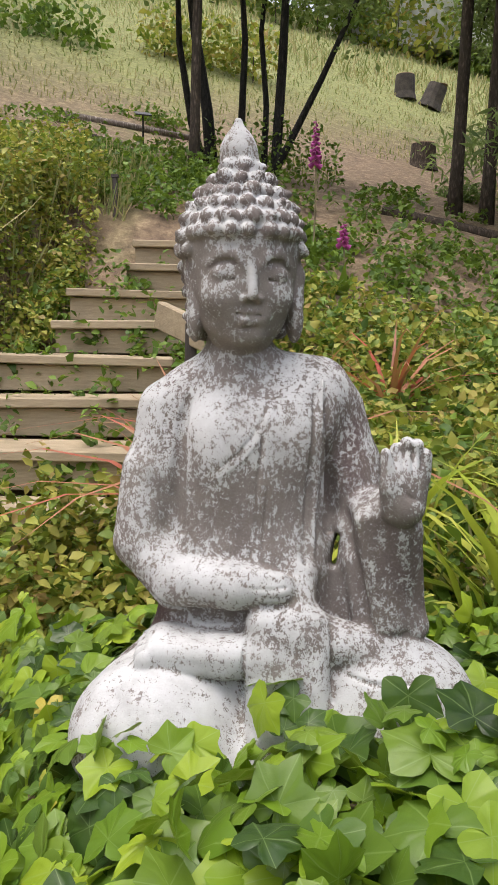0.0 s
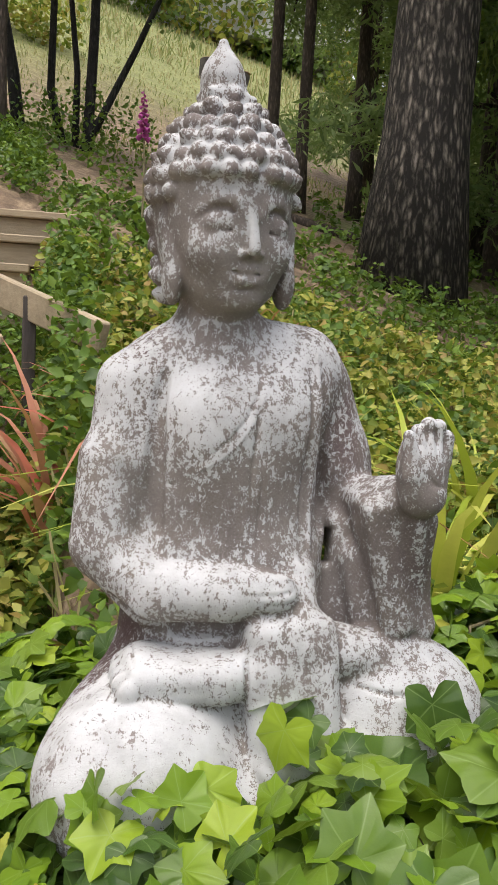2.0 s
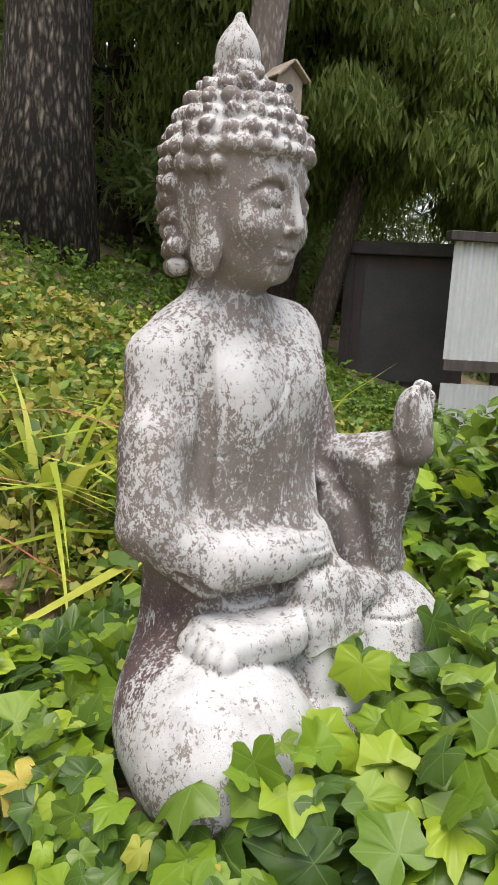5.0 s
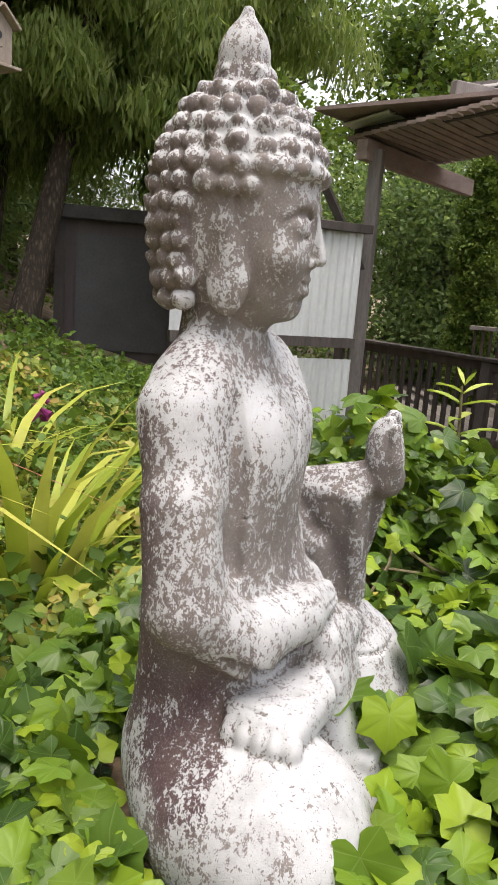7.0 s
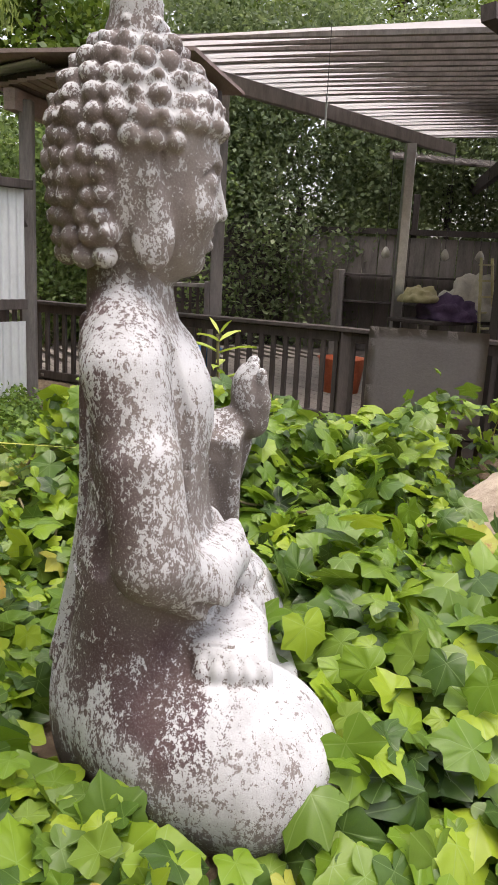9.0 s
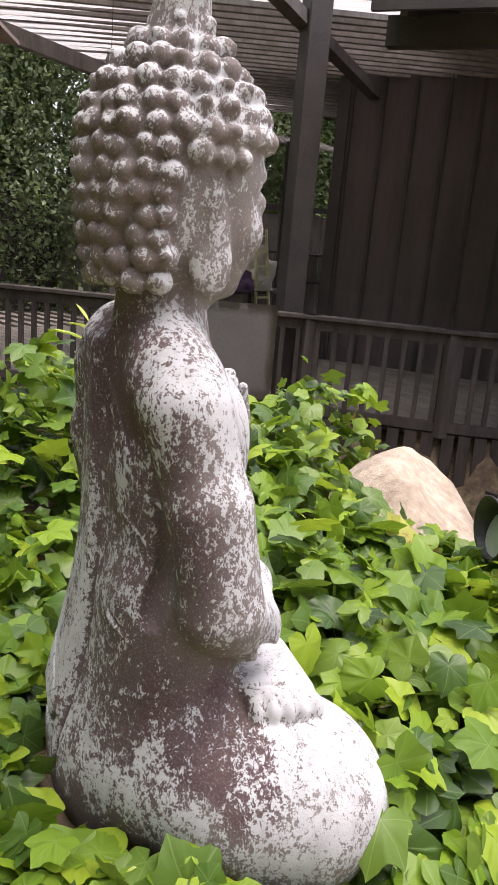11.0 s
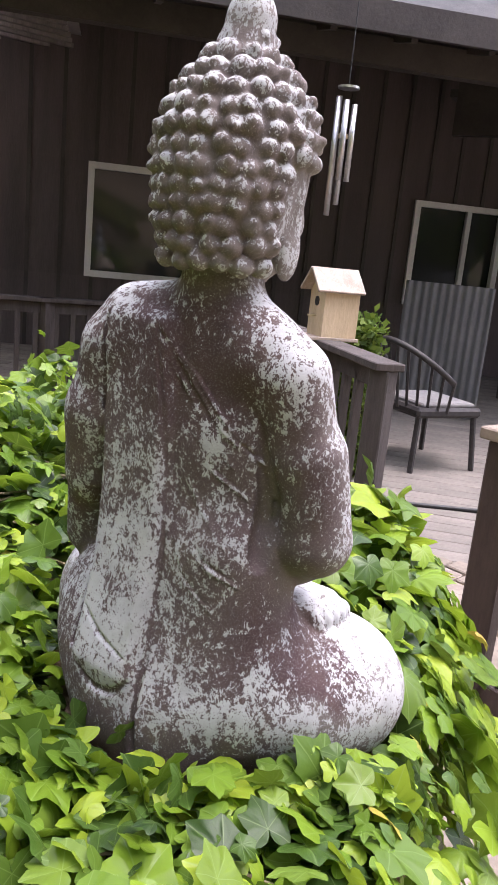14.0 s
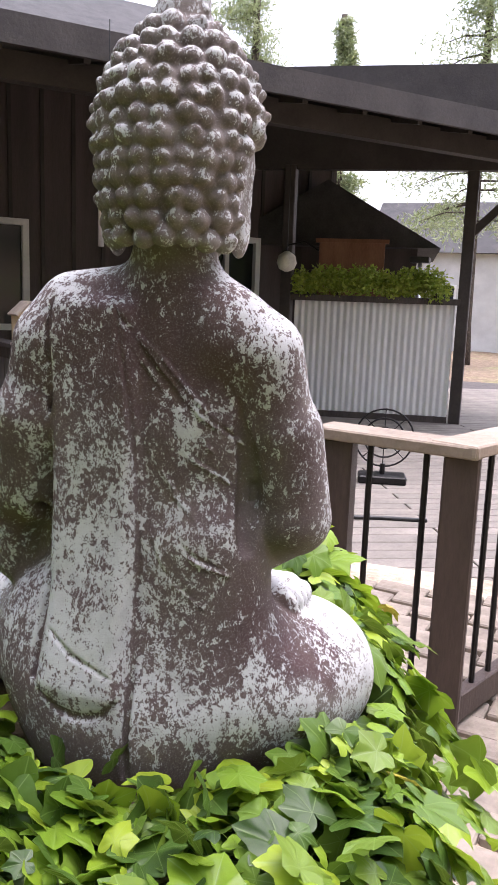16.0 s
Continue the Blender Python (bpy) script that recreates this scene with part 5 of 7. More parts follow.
def statue_body():
    b = Solid((-0.26, -0.24, -0.03), (0.31, 0.17, 0.56), 0.0022)
    # seat, hips and legs
    b.egg((0.0266, 0.0181, 0.0452), (0.125, 0.091, 0.1095), 0.05)
    b.limb((0.0101, -0.0006, 0.0953), (0.0051, -0.0026, 0.2323), 0.0852, 0.0649, 0.05)
    b.limb((-0.0566, -0.0021, 0.1033), (-0.053, 0.01, 0.2539), 0.0664, 0.0583, 0.05)
    b.limb((0.0623, 0.0144, 0.0959), (0.0528, 0.0037, 0.2463), 0.0714, 0.0567, 0.05)
    b.egg((-0.0904, -0.0305, 0.0752), (0.083, 0.0652, 0.0779), 0.05)
    b.egg((0.120, 0.0120, 0.1140), (0.0723, 0.0606, 0.0900), 0.05)
    b.egg((-0.104, -0.1017, 0.0654), (0.1074, 0.0946, 0.0928), 0.05, (6, 8, 24))
    b.egg((0.1737, -0.0692, 0.0874), (0.1112, 0.0903, 0.0964), 0.04, (0, -8, -18))
    b.limb((-0.1185, -0.1333, 0.0472), (0.0285, -0.1302, 0.0372), 0.0536, 0.0391, 0.03)
    b.limb((0.1969, -0.1138, 0.0712), (0.0546, -0.1574, 0.0545), 0.0518, 0.0285, 0.03)
    # trunk
    b.egg((0.0028, -0.003, 0.2809), (0.0994, 0.0497, 0.1308), 0.04)
    b.egg((-0.0088, 0.0044, 0.378), (0.1067, 0.0591, 0.0929), 0.04)
    b.egg((-0.0255, -0.0149, 0.4124), (0.044, 0.0415, 0.0537), 0.03)
    b.egg((0.0515, -0.0164, 0.4223), (0.0493, 0.0336, 0.0498), 0.034)
    b.limb((-0.072, 0.0186, 0.4525), (0.0845, 0.0243, 0.4526), 0.0374, 0.0446, 0.03)
    b.limb((-0.0326, 0.0268, 0.5046), (-0.0777, 0.0263, 0.4699), 0.0299, 0.0299, 0.034)
    b.limb((0.0169, 0.0229, 0.4962), (0.0872, 0.0328, 0.478), 0.0296, 0.0361, 0.034)
    b.limb((-0.0079, 0.0191, 0.4704), (-0.0161, 0.027, 0.5547), 0.041, 0.0394, 0.018)
    # bent arm
    b.limb((-0.1062, 0.0202, 0.4456), (-0.1184, 0.0035, 0.3751), 0.0373, 0.0341, 0.014)
    b.limb((-0.1269, 0.0012, 0.3662), (-0.1351, -0.012, 0.2816), 0.0354, 0.0361, 0.012)
    b.limb((-0.1323, -0.0111, 0.2766), (-0.0881, -0.0559, 0.2357), 0.0348, 0.0314, 0.01)
    b.limb((-0.075, -0.0568, 0.2399), (-0.0126, -0.0782, 0.2424), 0.0316, 0.0266, 0.008)
    # raised arm with its hanging sleeve
    b.limb((0.1101, 0.0403, 0.4447), (0.1337, 0.0285, 0.3598), 0.0408, 0.0405, 0.014)
    b.limb((0.1316, 0.0373, 0.3693), (0.1472, 0.0221, 0.2899), 0.0428, 0.04, 0.014)
    b.limb((0.1537, 0.0012, 0.315), (0.1742, -0.0906, 0.345), 0.0315, 0.0235, 0.012)
    b.limb((0.165, 0.009, 0.3), (0.1852, -0.0036, 0.1986), 0.036, 0.0302, 0.016)
    b.limb((0.166, -0.02, 0.3), (0.196, -0.04, 0.2), 0.024, 0.018, 0.014)
    b.limb((0.1523, -0.0622, 0.3035), (0.2033, -0.0793, 0.1976), 0.0229, 0.018, 0.012)
    b.limb((0.1839, -0.0941, 0.3185), (0.1937, -0.0769, 0.2008), 0.0216, 0.0101, 0.008)
    # sleeve: a broad hanging cloth, a rounded front fold, a set-back outer fold and pleats on the inner side
    b.slab((0.161, -0.044, 0.266), (0.018, 0.058, 0.078), (0, -12, -6), 0.012, 0.014)
    b.limb((0.128, -0.010, 0.285), (0.138, -0.020, 0.205), 0.026, 0.026, 0.016)
    b.limb((0.138, -0.045, 0.265), (0.152, -0.058, 0.200), 0.018, 0.021, 0.014)
    b.limb((0.190, -0.082, 0.335), (0.206, -0.074, 0.195), 0.015, 0.012, 0.006)
    b.chain([(0.186, -0.118, 0.330), (0.198, -0.104, 0.265), (0.204, -0.098, 0.200)], [0.0030, 0.0045, 0.0035], 0.004, True)
    b.chain([(0.140, -0.062, 0.325), (0.140, -0.060, 0.27), (0.158, -0.060, 0.215)], [0.0012, 0.0024, 0.0016], 0.006, True)
    b.chain([(0.134, -0.030, 0.310), (0.136, -0.030, 0.26), (0.150, -0.030, 0.215)], [0.0012, 0.0024, 0.0016], 0.006, True)
    # raised hand, the palm forward
    b.egg((0.177, -0.109, 0.376), (0.0285, 0.023, 0.046), 0.006, (-6, 0, 10))
    b.egg((0.176, -0.117, 0.350), (0.024, 0.018, 0.021), 0.008)
    b.egg((0.160, -0.124, 0.372), (0.012, 0.011, 0.026), 0.006, (0, -8, 0))
    b.egg((0.178, -0.110, 0.396), (0.0255, 0.0150, 0.027), 0.006, (-4, 0, 10))
    for dx, top in ((-0.012, 0.420), (-0.001, 0.427), (0.010, 0.425), (0.020, 0.414)):
        b.limb((0.179 + dx * 0.9, -0.110, 0.385), (0.179 + dx, -0.113, top - 0.003), 0.0105, 0.0082, 0.002)
    for dx in (-0.0065, 0.0045, 0.015):
        b.drape([(0.179 + dx * 0.9, 0.392), (0.179 + dx, 0.406), (0.179 + dx, 0.419)], [0.0010, 0.0022, 0.0022], 0.0015, True)
    b.limb((0.157, -0.126, 0.375), (0.153, -0.122, 0.414), 0.0090, 0.0062, 0.004)
    b.drape([(0.194, 0.362), (0.180, 0.366), (0.170, 0.378)], [0.0008, 0.0014, 0.0008], 0.0015, True)
    # hand in the lap: fingers laid together, the thumb along the top
    b.limb((-0.014, -0.078, 0.243), (0.038, -0.086, 0.242), 0.0275, 0.0190, 0.010)
    b.limb((-0.006, -0.086, 0.257), (0.040, -0.090, 0.256), 0.0110, 0.0085, 0.004)
    b.drape([(0.000, 0.249), (0.030, 0.247), (0.050, 0.250)], [0.0008, 0.0016, 0.0010], 0.002, True)
    b.drape([(0.012, 0.238), (0.034, 0.236), (0.052, 0.239)], [0.0006, 0.0011, 0.0006], 0.0015, True)
    b.drape([(0.010, 0.229), (0.032, 0.227), (0.048, 0.230)], [0.0006, 0.0011, 0.0006], 0.0015, True)
    # the arms stand clear of the trunk and of the lap
    b.drape([(-0.076, 0.466), (-0.083, 0.435), (-0.087, 0.385), (-0.088, 0.335), (-0.084, 0.300)], [0.002, 0.0060, 0.0090, 0.0095, 0.006], 0.006, True)
    b.drape([(-0.132, 0.236), (-0.100, 0.212), (-0.050, 0.203), (0.000, 0.205), (0.030, 0.212)], [0.004, 0.0085, 0.0095, 0.0075, 0.004], 0.006, True)
    b.drape([(-0.090, 0.400), (-0.097, 0.350), (-0.099, 0.300), (-0.104, 0.258)], [0.001, 0.0070, 0.0115, 0.009], 0.006, True, True)
    # foot on the thigh with a row of toes
    b.slab((-0.063, -0.088, 0.164), (0.056, 0.038, 0.021), (2, 2, -4), 0.016, 0.003)
    b.limb((-0.030, -0.096, 0.161), (0.022, -0.100, 0.163), 0.0265, 0.027, 0.008)
    b.egg((-0.098, -0.074, 0.177), (0.024, 0.030, 0.012), 0.008)
    for i in range(5):
        b.egg((-0.119 - 0.003 * (i in (1, 2, 3)), -0.118 + 0.0150 * i, 0.162 + 0.0010 * i), (0.0115, 0.0084 + 0.0012 * (i == 0), 0.0130), 0.0050, (0, 10, 0))
    b.chain([(-0.112, -0.122, 0.182), (-0.113, -0.094, 0.186), (-0.110, -0.062, 0.187)], [0.0012, 0.0019, 0.0014], 0.002, True)
    # the other shin under the sleeve, and the cloth between the legs
    b.limb((0.095, -0.082, 0.176), (0.205, -0.092, 0.162), 0.032, 0.020, 0.008)
    b.drape([(0.110, 0.150), (0.150, 0.146), (0.196, 0.150)], [0.0014, 0.0022, 0.0012], 0.003, True)
    b.slab((0.050, -0.108, 0.135), (0.050, 0.026, 0.088), (-17, 0, 3), 0.020, 0.010)
    b.limb((0.066, -0.058, 0.250), (0.060, -0.096, 0.190), 0.020, 0.022, 0.012)
    b.slab((0.060, -0.150, 0.068), (0.056, 0.020, 0.03), (-8, 0, 4), 0.012, 0.008)
    b.egg((0.04, -0.13, 0.03), (0.14, 0.055, 0.042), 0.02)
    b.drape([(0.024, 0.100), (0.060, 0.096), (0.100, 0.088)], [0.001, 0.0022, 0.001], 0.002, True)
    b.drape([(-0.001, 0.200), (-0.003, 0.150), (-0.002, 0.115)], [0.0015, 0.0028, 0.0015], 0.003, True)
    b.drape([(0.099, 0.205), (0.102, 0.160), (0.104, 0.120)], [0.0015, 0.0026, 0.0015], 0.003, True)
    # robe: edge over the chest, strip down the front, shoulder cloth
    b.drape([(0.034, 0.480), (0.027, 0.450), (0.012, 0.418), (-0.008, 0.392), (-0.034, 0.372), (-0.062, 0.360)], [0.0008, 0.0014, 0.0016, 0.0016, 0.0014, 0.0008], 0.001)
    b.drape([(0.026, 0.480), (0.019, 0.450), (0.005, 0.422), (-0.014, 0.399), (-0.038, 0.381)], [0.0008, 0.0013, 0.0015, 0.0013, 0.0008], 0.002, True)
    b.drape([(-0.066, 0.352), (-0.086, 0.349)], [0.0010, 0.0016], 0.0012, True)
    b.drape([(0.010, 0.355), (0.007, 0.32), (0.005, 0.29)], [0.0015, 0.003, 0.002], 0.0012)
    b.drape([(0.018, 0.431), (0.010, 0.347), (0.004, 0.277)], [0.0024, 0.0024, 0.0018], 0.002, True)
    b.drape([(0.024, 0.36), (0.021, 0.32), (0.019, 0.285)], [0.0012, 0.0016, 0.0016], 0.002, True)
    b.drape([(0.090, 0.488), (0.087, 0.431), (0.082, 0.336), (0.080, 0.270)], [0.002, 0.0034, 0.004, 0.003], 0.0012)
    b.drape([(0.080, 0.490), (0.078, 0.431), (0.072, 0.336), (0.069, 0.26)], [0.002, 0.0026, 0.0030, 0.0026], 0.002, True)
    b.drape([(0.094, 0.460), (0.098, 0.420), (0.101, 0.37), (0.102, 0.30)], [0.002, 0.005, 0.0085, 0.009], 0.006, True)
    # back panel, which hangs straight and then swings out to a rounded flap
    b.slab((0.050, 0.057, 0.350), (0.046, 0.019, 0.140), (0, 0, -3), 0.012, 0.012)
    b.slab((0.046, 0.066, 0.212), (0.046, 0.021, 0.120), (12, 0, -3), 0.014, 0.012)
    b.drape([(0.086, 0.166), (0.056, 0.144), (0.012, 0.130)], [0.0018, 0.0030, 0.0018], 0.0012, True, True)
    b.drape([(0.094, 0.100), (0.074, 0.088), (0.045, 0.084), (0.018, 0.090), (0.002, 0.108)], [0.002, 0.0036, 0.0040, 0.0036, 0.002], 0.0025, True, True)
    b.drape([(0.022, 0.482), (0.009, 0.402), (-0.001, 0.294), (-0.006, 0.181), (-0.008, 0.03)], [0.0016, 0.0024, 0.003, 0.004, 0.004], 0.0015, True, True)
    b.drape([(0.090, 0.495), (0.096, 0.396), (0.102, 0.223), (0.102, 0.11)], [0.002, 0.004, 0.0055, 0.005], 0.002, True, True)
    for pts, r in (
        ([(0.014, 0.470), (-0.022, 0.430), (-0.060, 0.387), (-0.096, 0.356)], 0.0052), ([(0.004, 0.440), (-0.030, 0.395), (-0.070, 0.350)], 0.0032),
        ([(-0.026, 0.372), (-0.054, 0.342), (-0.085, 0.320)], 0.0032), ([(-0.006, 0.350), (-0.036, 0.306), (-0.078, 0.268)], 0.0028),
        ([(-0.040, 0.270), (-0.062, 0.246), (-0.092, 0.232)], 0.0028), ([(-0.012, 0.270), (-0.036, 0.226), (-0.070, 0.200)], 0.0018),
    ):
        b.drape(pts, [0.001] + [r] * (len(pts) - 2) + [0.0012], 0.0015, False, True)
        b.drape([(x + 0.006, z + 0.007) for x, z in pts], [0.0008] + [r * 0.7] * (len(pts) - 2) + [0.0008], 0.002, True, True)
    # open hollows between the arms and the trunk
    for dz in (-0.013, 0.0, 0.012):
        b.limb((-0.099, 0.014, 0.307 + dz * 0.5), (-0.112, 0.048, 0.320 + dz), 0.0050, 0.0095, 0.002, True)
    b.slab((0.110, -0.030, 0.276), (0.0036, 0.090, 0.020), (-13, 6, -12), 0.0036, 0.010, True)
    b.slab((0.0, 0.0, -0.07), (0.5, 0.5, 0.06), (0, 0, 0), 0.0, 0.006, True)
    return b.skin()


def statue_head():
    h = Solid((-0.115, -0.090, 0.475), (0.100, 0.125, 0.815), 0.0020)
    c, turn = (-0.004, 0.020), 11
    def T(x, y, z):
        q = turned((x, y, z), c, turn)
        return (q[0] - 0.010, q[1], q[2])

    h.egg(T(-0.004, 0.018, 0.650), (0.0720, 0.0765, 0.078), 0.012, (0, 0, turn))
    h.limb(T(-0.004, 0.020, 0.672), T(-0.004, 0.021, 0.742), 0.068, 0.024, 0.010)
    h.egg(T(-0.004, 0.031, 0.606), (0.0655, 0.0655, 0.078), 0.02, (0, 0, turn))
    h.egg(T(-0.004, -0.002, 0.606), (0.060, 0.056, 0.080), 0.014, (0, 0, turn))
    h.egg(T(-0.004, -0.010, 0.562), (0.046, 0.035, 0.036), 0.016, (0, 0, turn))
    h.limb((-0.010, 0.024, 0.47), T(-0.004, 0.018, 0.56), 0.036, 0.039, 0.012)
    # topknot
    h.limb((-0.017, 0.022, 0.735), (-0.018, 0.021, 0.756), 0.0265, 0.0222, 0.008)
    h.egg((-0.018, 0.020, 0.766), (0.0220, 0.0222, 0.025), 0.008)
    h.limb((-0.018, 0.020, 0.768), (-0.019, 0.019, 0.799), 0.0185, 0.0055, 0.008)
    # face: brows, eyelids, nose, lips, chin
    for s in (-1, 1):
        x = -0.004 + s * 0.028
        h.chain([T(-0.004 + s * 0.009, -0.0545, 0.622), T(-0.004 + s * 0.018, -0.0535, 0.6335), T(-0.004 + s * 0.032, -0.0475, 0.6365), T(-0.004 + s * 0.048, -0.034, 0.6255)], [0.0032, 0.0036, 0.0036, 0.0022], 0.008)
        h.egg(T(x, -0.0388, 0.6135), (0.0190, 0.0142, 0.0122), 0.003, (0, 0, turn - s * 18))
        h.chain([T(x - s * 0.0155, -0.0500, 0.6095), T(x - s * 0.004, -0.0528, 0.6050), T(x + s * 0.008, -0.0490, 0.6052), T(x + s * 0.0165, -0.0420, 0.6085)], [0.0015, 0.0024, 0.0024, 0.0015], 0.0012, True)
        h.chain([T(x - s * 0.014, -0.0525, 0.6205), T(x - s * 0.004, -0.0540, 0.6270), T(x + s * 0.010, -0.0480, 0.6265), T(x + s * 0.020, -0.0385, 0.6180)], [0.0012, 0.0020, 0.0018, 0.0010], 0.004, True)
        h.egg(T(-0.004 + s * 0.030, -0.031, 0.587), (0.024, 0.021, 0.021), 0.014)
        h.egg(T(-0.004 + s * 0.0085, -0.0535, 0.5845), (0.0062, 0.0075, 0.0055), 0.003)
    h.limb(T(-0.004, -0.0535, 0.634), T(-0.004, -0.0640, 0.5885), 0.0046, 0.0066, 0.004)
    h.egg(T(-0.004, -0.0415, 0.564), (0.024, 0.012, 0.016), 0.008)
    h.limb(T(-0.019, -0.0470, 0.5695), T(-0.008, -0.0525, 0.5700), 0.0028, 0.0044, 0.002)
    h.limb(T(0.011, -0.0470, 0.5695), T(0.000, -0.0525, 0.5700), 0.0028, 0.0044, 0.002)
    h.limb(T(-0.011, -0.0500, 0.5585), T(0.003, -0.0500, 0.5585), 0.0060, 0.0060, 0.002)
    h.chain([T(-0.0225, -0.0470, 0.5685), T(-0.013, -0.0548, 0.5645), T(-0.004, -0.0578, 0.5648), T(0.005, -0.0548, 0.5645), T(0.0145, -0.0470, 0.5685)], [0.0014, 0.0016, 0.0018, 0.0016, 0.0014], 0.0012, True)
    h.egg(T(-0.004, -0.0500, 0.5490), (0.014, 0.004, 0.0028), 0.004, None, True)
    h.egg(T(-0.004, -0.036, 0.542), (0.020, 0.012, 0.012), 0.010)
    # long ears
    for s in (-1, 1):
        x, y = (0.060, 0.002) if s > 0 else (-0.060, 0.012)
        h.chain([T(x - s * 0.004, y + 0.006, 0.645), T(x + s * 0.001, y + 0.002, 0.615), T(x, y - 0.004, 0.585)], [0.011, 0.0135, 0.013], 0.005)
        h.egg(T(x + s * 0.002, y - 0.003, 0.562), (0.0105, 0.0195, 0.030), 0.005, (0, 0, turn))
        h.chain([T(x + s * 0.011, y - 0.006, 0.640), T(x + s * 0.014, y - 0.010, 0.612), T(x + s * 0.013, y - 0.014, 0.590)], [0.002, 0.003, 0.002], 0.003, True)
    # rows of snail curls over the hair
    rng = random.Random(4)
    for i in range(13):
        z = 0.545 + 0.0166 * i
        if z >= 0.648:
            q = max(0.0, 1 - ((z - 0.648) / 0.112) ** 2) ** 1.05
            rx, ry, cy = 0.0722 * q, 0.0770 * q, 0.018
        else:
            q = (0.648 - z) / 0.10
            rx, ry, cy = 0.0722 - 0.014 * q * q, 0.0770 - 0.016 * q * q, 0.018 + 0.006 * q
        n = max(6, int(2 * math.pi * (rx + ry) / 2 / 0.0196))
        drift = rng.uniform(0, 1)
        for j in range(n):
            a = 2 * math.pi * (j + 0.5 * (i % 2) + 0.6 * drift) / n + rng.uniform(-0.05, 0.05)
            fx, fy = math.sin(a), -math.cos(a)
            side = min(math.degrees(a) % 360, 360 - math.degrees(a) % 360)
            limit = 0.658 if side < 48 else 0.658 - 0.022 * (side - 48) / 20 if side < 68 else 0.637 if side < 104 else 0.54
            if z < limit:
                continue
            p = T(-0.004 + rx * fx, cy + ry * fy, z + rng.uniform(-0.0022, 0.0022))
            r = 0.0110 + rng.uniform(-0.0016, 0.0008)
            h.egg(p, (r, r, r * 0.94), 0.0036)
            w = rng.uniform(0, 6.28)
            tip = T(-0.004 + (rx + 0.6 * r) * fx, cy + (ry + 0.6 * r) * fy, z + 0.001)
            h.egg((tip[0] + 0.003 * math.cos(w), tip[1], tip[2] + 0.003 * math.sin(w)), (0.0050, 0.0050, 0.0050), 0.0010)
    return h.skin()


def gauss(p, c, r):
    return np.exp(-(((p - np.array(c)) / np.array(r)) ** 2).sum(1))


def build_statue():
    v0, f0 = statue_body()
    v1, f1 = statue_head()
    verts = np.concatenate([v0, v1])
    faces = np.concatenate([f0, f1 + len(v0)])
    me = raw_mesh("buddha_statue", verts, faces, STATUE, True)
    nrm = np.zeros(len(verts) * 3, np.float32)
    me.vertices.foreach_get("normal", nrm)
    nrm = nrm.reshape(-1, 3)
    p = verts
    # paint is left most on what faces the rain and the front, least on the face, the neck and in the hollows
    keep = 0.37 + 0.16 * np.clip(nrm[:, 2], 0, 1) + 0.04 * np.clip(-nrm[:, 1], 0, 1) - 0.10 * np.clip(-nrm[:, 2], 0, 1)
    for c, r, w in (
        ((-0.12, -0.10, 0.09), (0.10, 0.12, 0.07), 0.44), ((0.16, -0.08, 0.12), (0.12, 0.10, 0.07), 0.26),
        ((0.05, -0.14, 0.09), (0.10, 0.07, 0.06), 0.28), ((-0.07, -0.10, 0.17), (0.09, 0.05, 0.03), 0.30),
        ((-0.13, -0.03, 0.46), (0.05, 0.06, 0.05), 0.34), ((-0.15, -0.02, 0.36), (0.05, 0.06, 0.09), 0.20),
        ((-0.055, -0.06, 0.43), (0.045, 0.05, 0.05), 0.38), ((0.035, -0.06, 0.435), (0.035, 0.05, 0.045), 0.28),
        ((-0.10, -0.05, 0.26), (0.07, 0.06, 0.04), 0.25), ((-0.02, -0.09, 0.25), (0.08, 0.05, 0.03), 0.32),
        ((0.07, -0.02, 0.49), (0.05, 0.06, 0.03), 0.16), ((-0.13, 0.06, 0.45), (0.05, 0.05, 0.05), 0.20),
        ((0.05, 0.10, 0.24), (0.07, 0.05, 0.09), 0.17), ((0.03, 0.11, 0.15), (0.10, 0.06, 0.06), 0.20), ((-0.10, 0.08, 0.09), (0.12, 0.08, 0.05), 0.17),
        ((-0.055, 0.07, 0.375), (0.022, 0.03, 0.032), 0.26), ((0.0, 0.02, 0.76), (0.04, 0.04, 0.05), 0.14), ((-0.01, -0.03, 0.69), (0.10, 0.07, 0.05), 0.17),
        ((0.0, -0.07, 0.612), (0.006, 0.02, 0.034), 0.62), ((-0.006, -0.06, 0.650), (0.05, 0.03, 0.008), 0.34), ((0.038, -0.05, 0.598), (0.014, 0.03, 0.018), 0.30), ((-0.034, -0.055, 0.598), (0.014, 0.03, 0.014), 0.22),
        ((-0.085, 0.0, 0.565), (0.02, 0.03, 0.035), 0.34), ((0.065, 0.0, 0.565), (0.02, 0.03, 0.03), 0.2), ((0.18, -0.12, 0.41), (0.03, 0.03, 0.04), 0.10),
    ):
        keep = keep + w * gauss(p, c, r)
    face = (p[:, 2] > 0.52) & (p[:, 2] < 0.655) & (p[:, 1] < 0.02)
    keep = np.where(face, keep - 0.10, keep)
    belly = gauss(p, (0.0, -0.08, 0.31), (0.10, 0.05, 0.045))
    sleeve = gauss(p, (0.19, -0.05, 0.27), (0.05, 0.09, 0.09))
    hollow = gauss(p, (-0.12, -0.01, 0.17), (0.06, 0.05, 0.05))
    lowback = smoothstep(0.065, 0.01, p[:, 2]) * smoothstep(-0.02, 0.06, p[:, 1])
    keep = keep - 0.12 * belly - 0.12 * sleeve - 0.09 * hollow - 0.30 * lowback
    back_head = smoothstep(0.02, 0.09, p[:, 1]) * smoothstep(0.66, 0.60, p[:, 2]) * smoothstep(0.50, 0.54, p[:, 2])
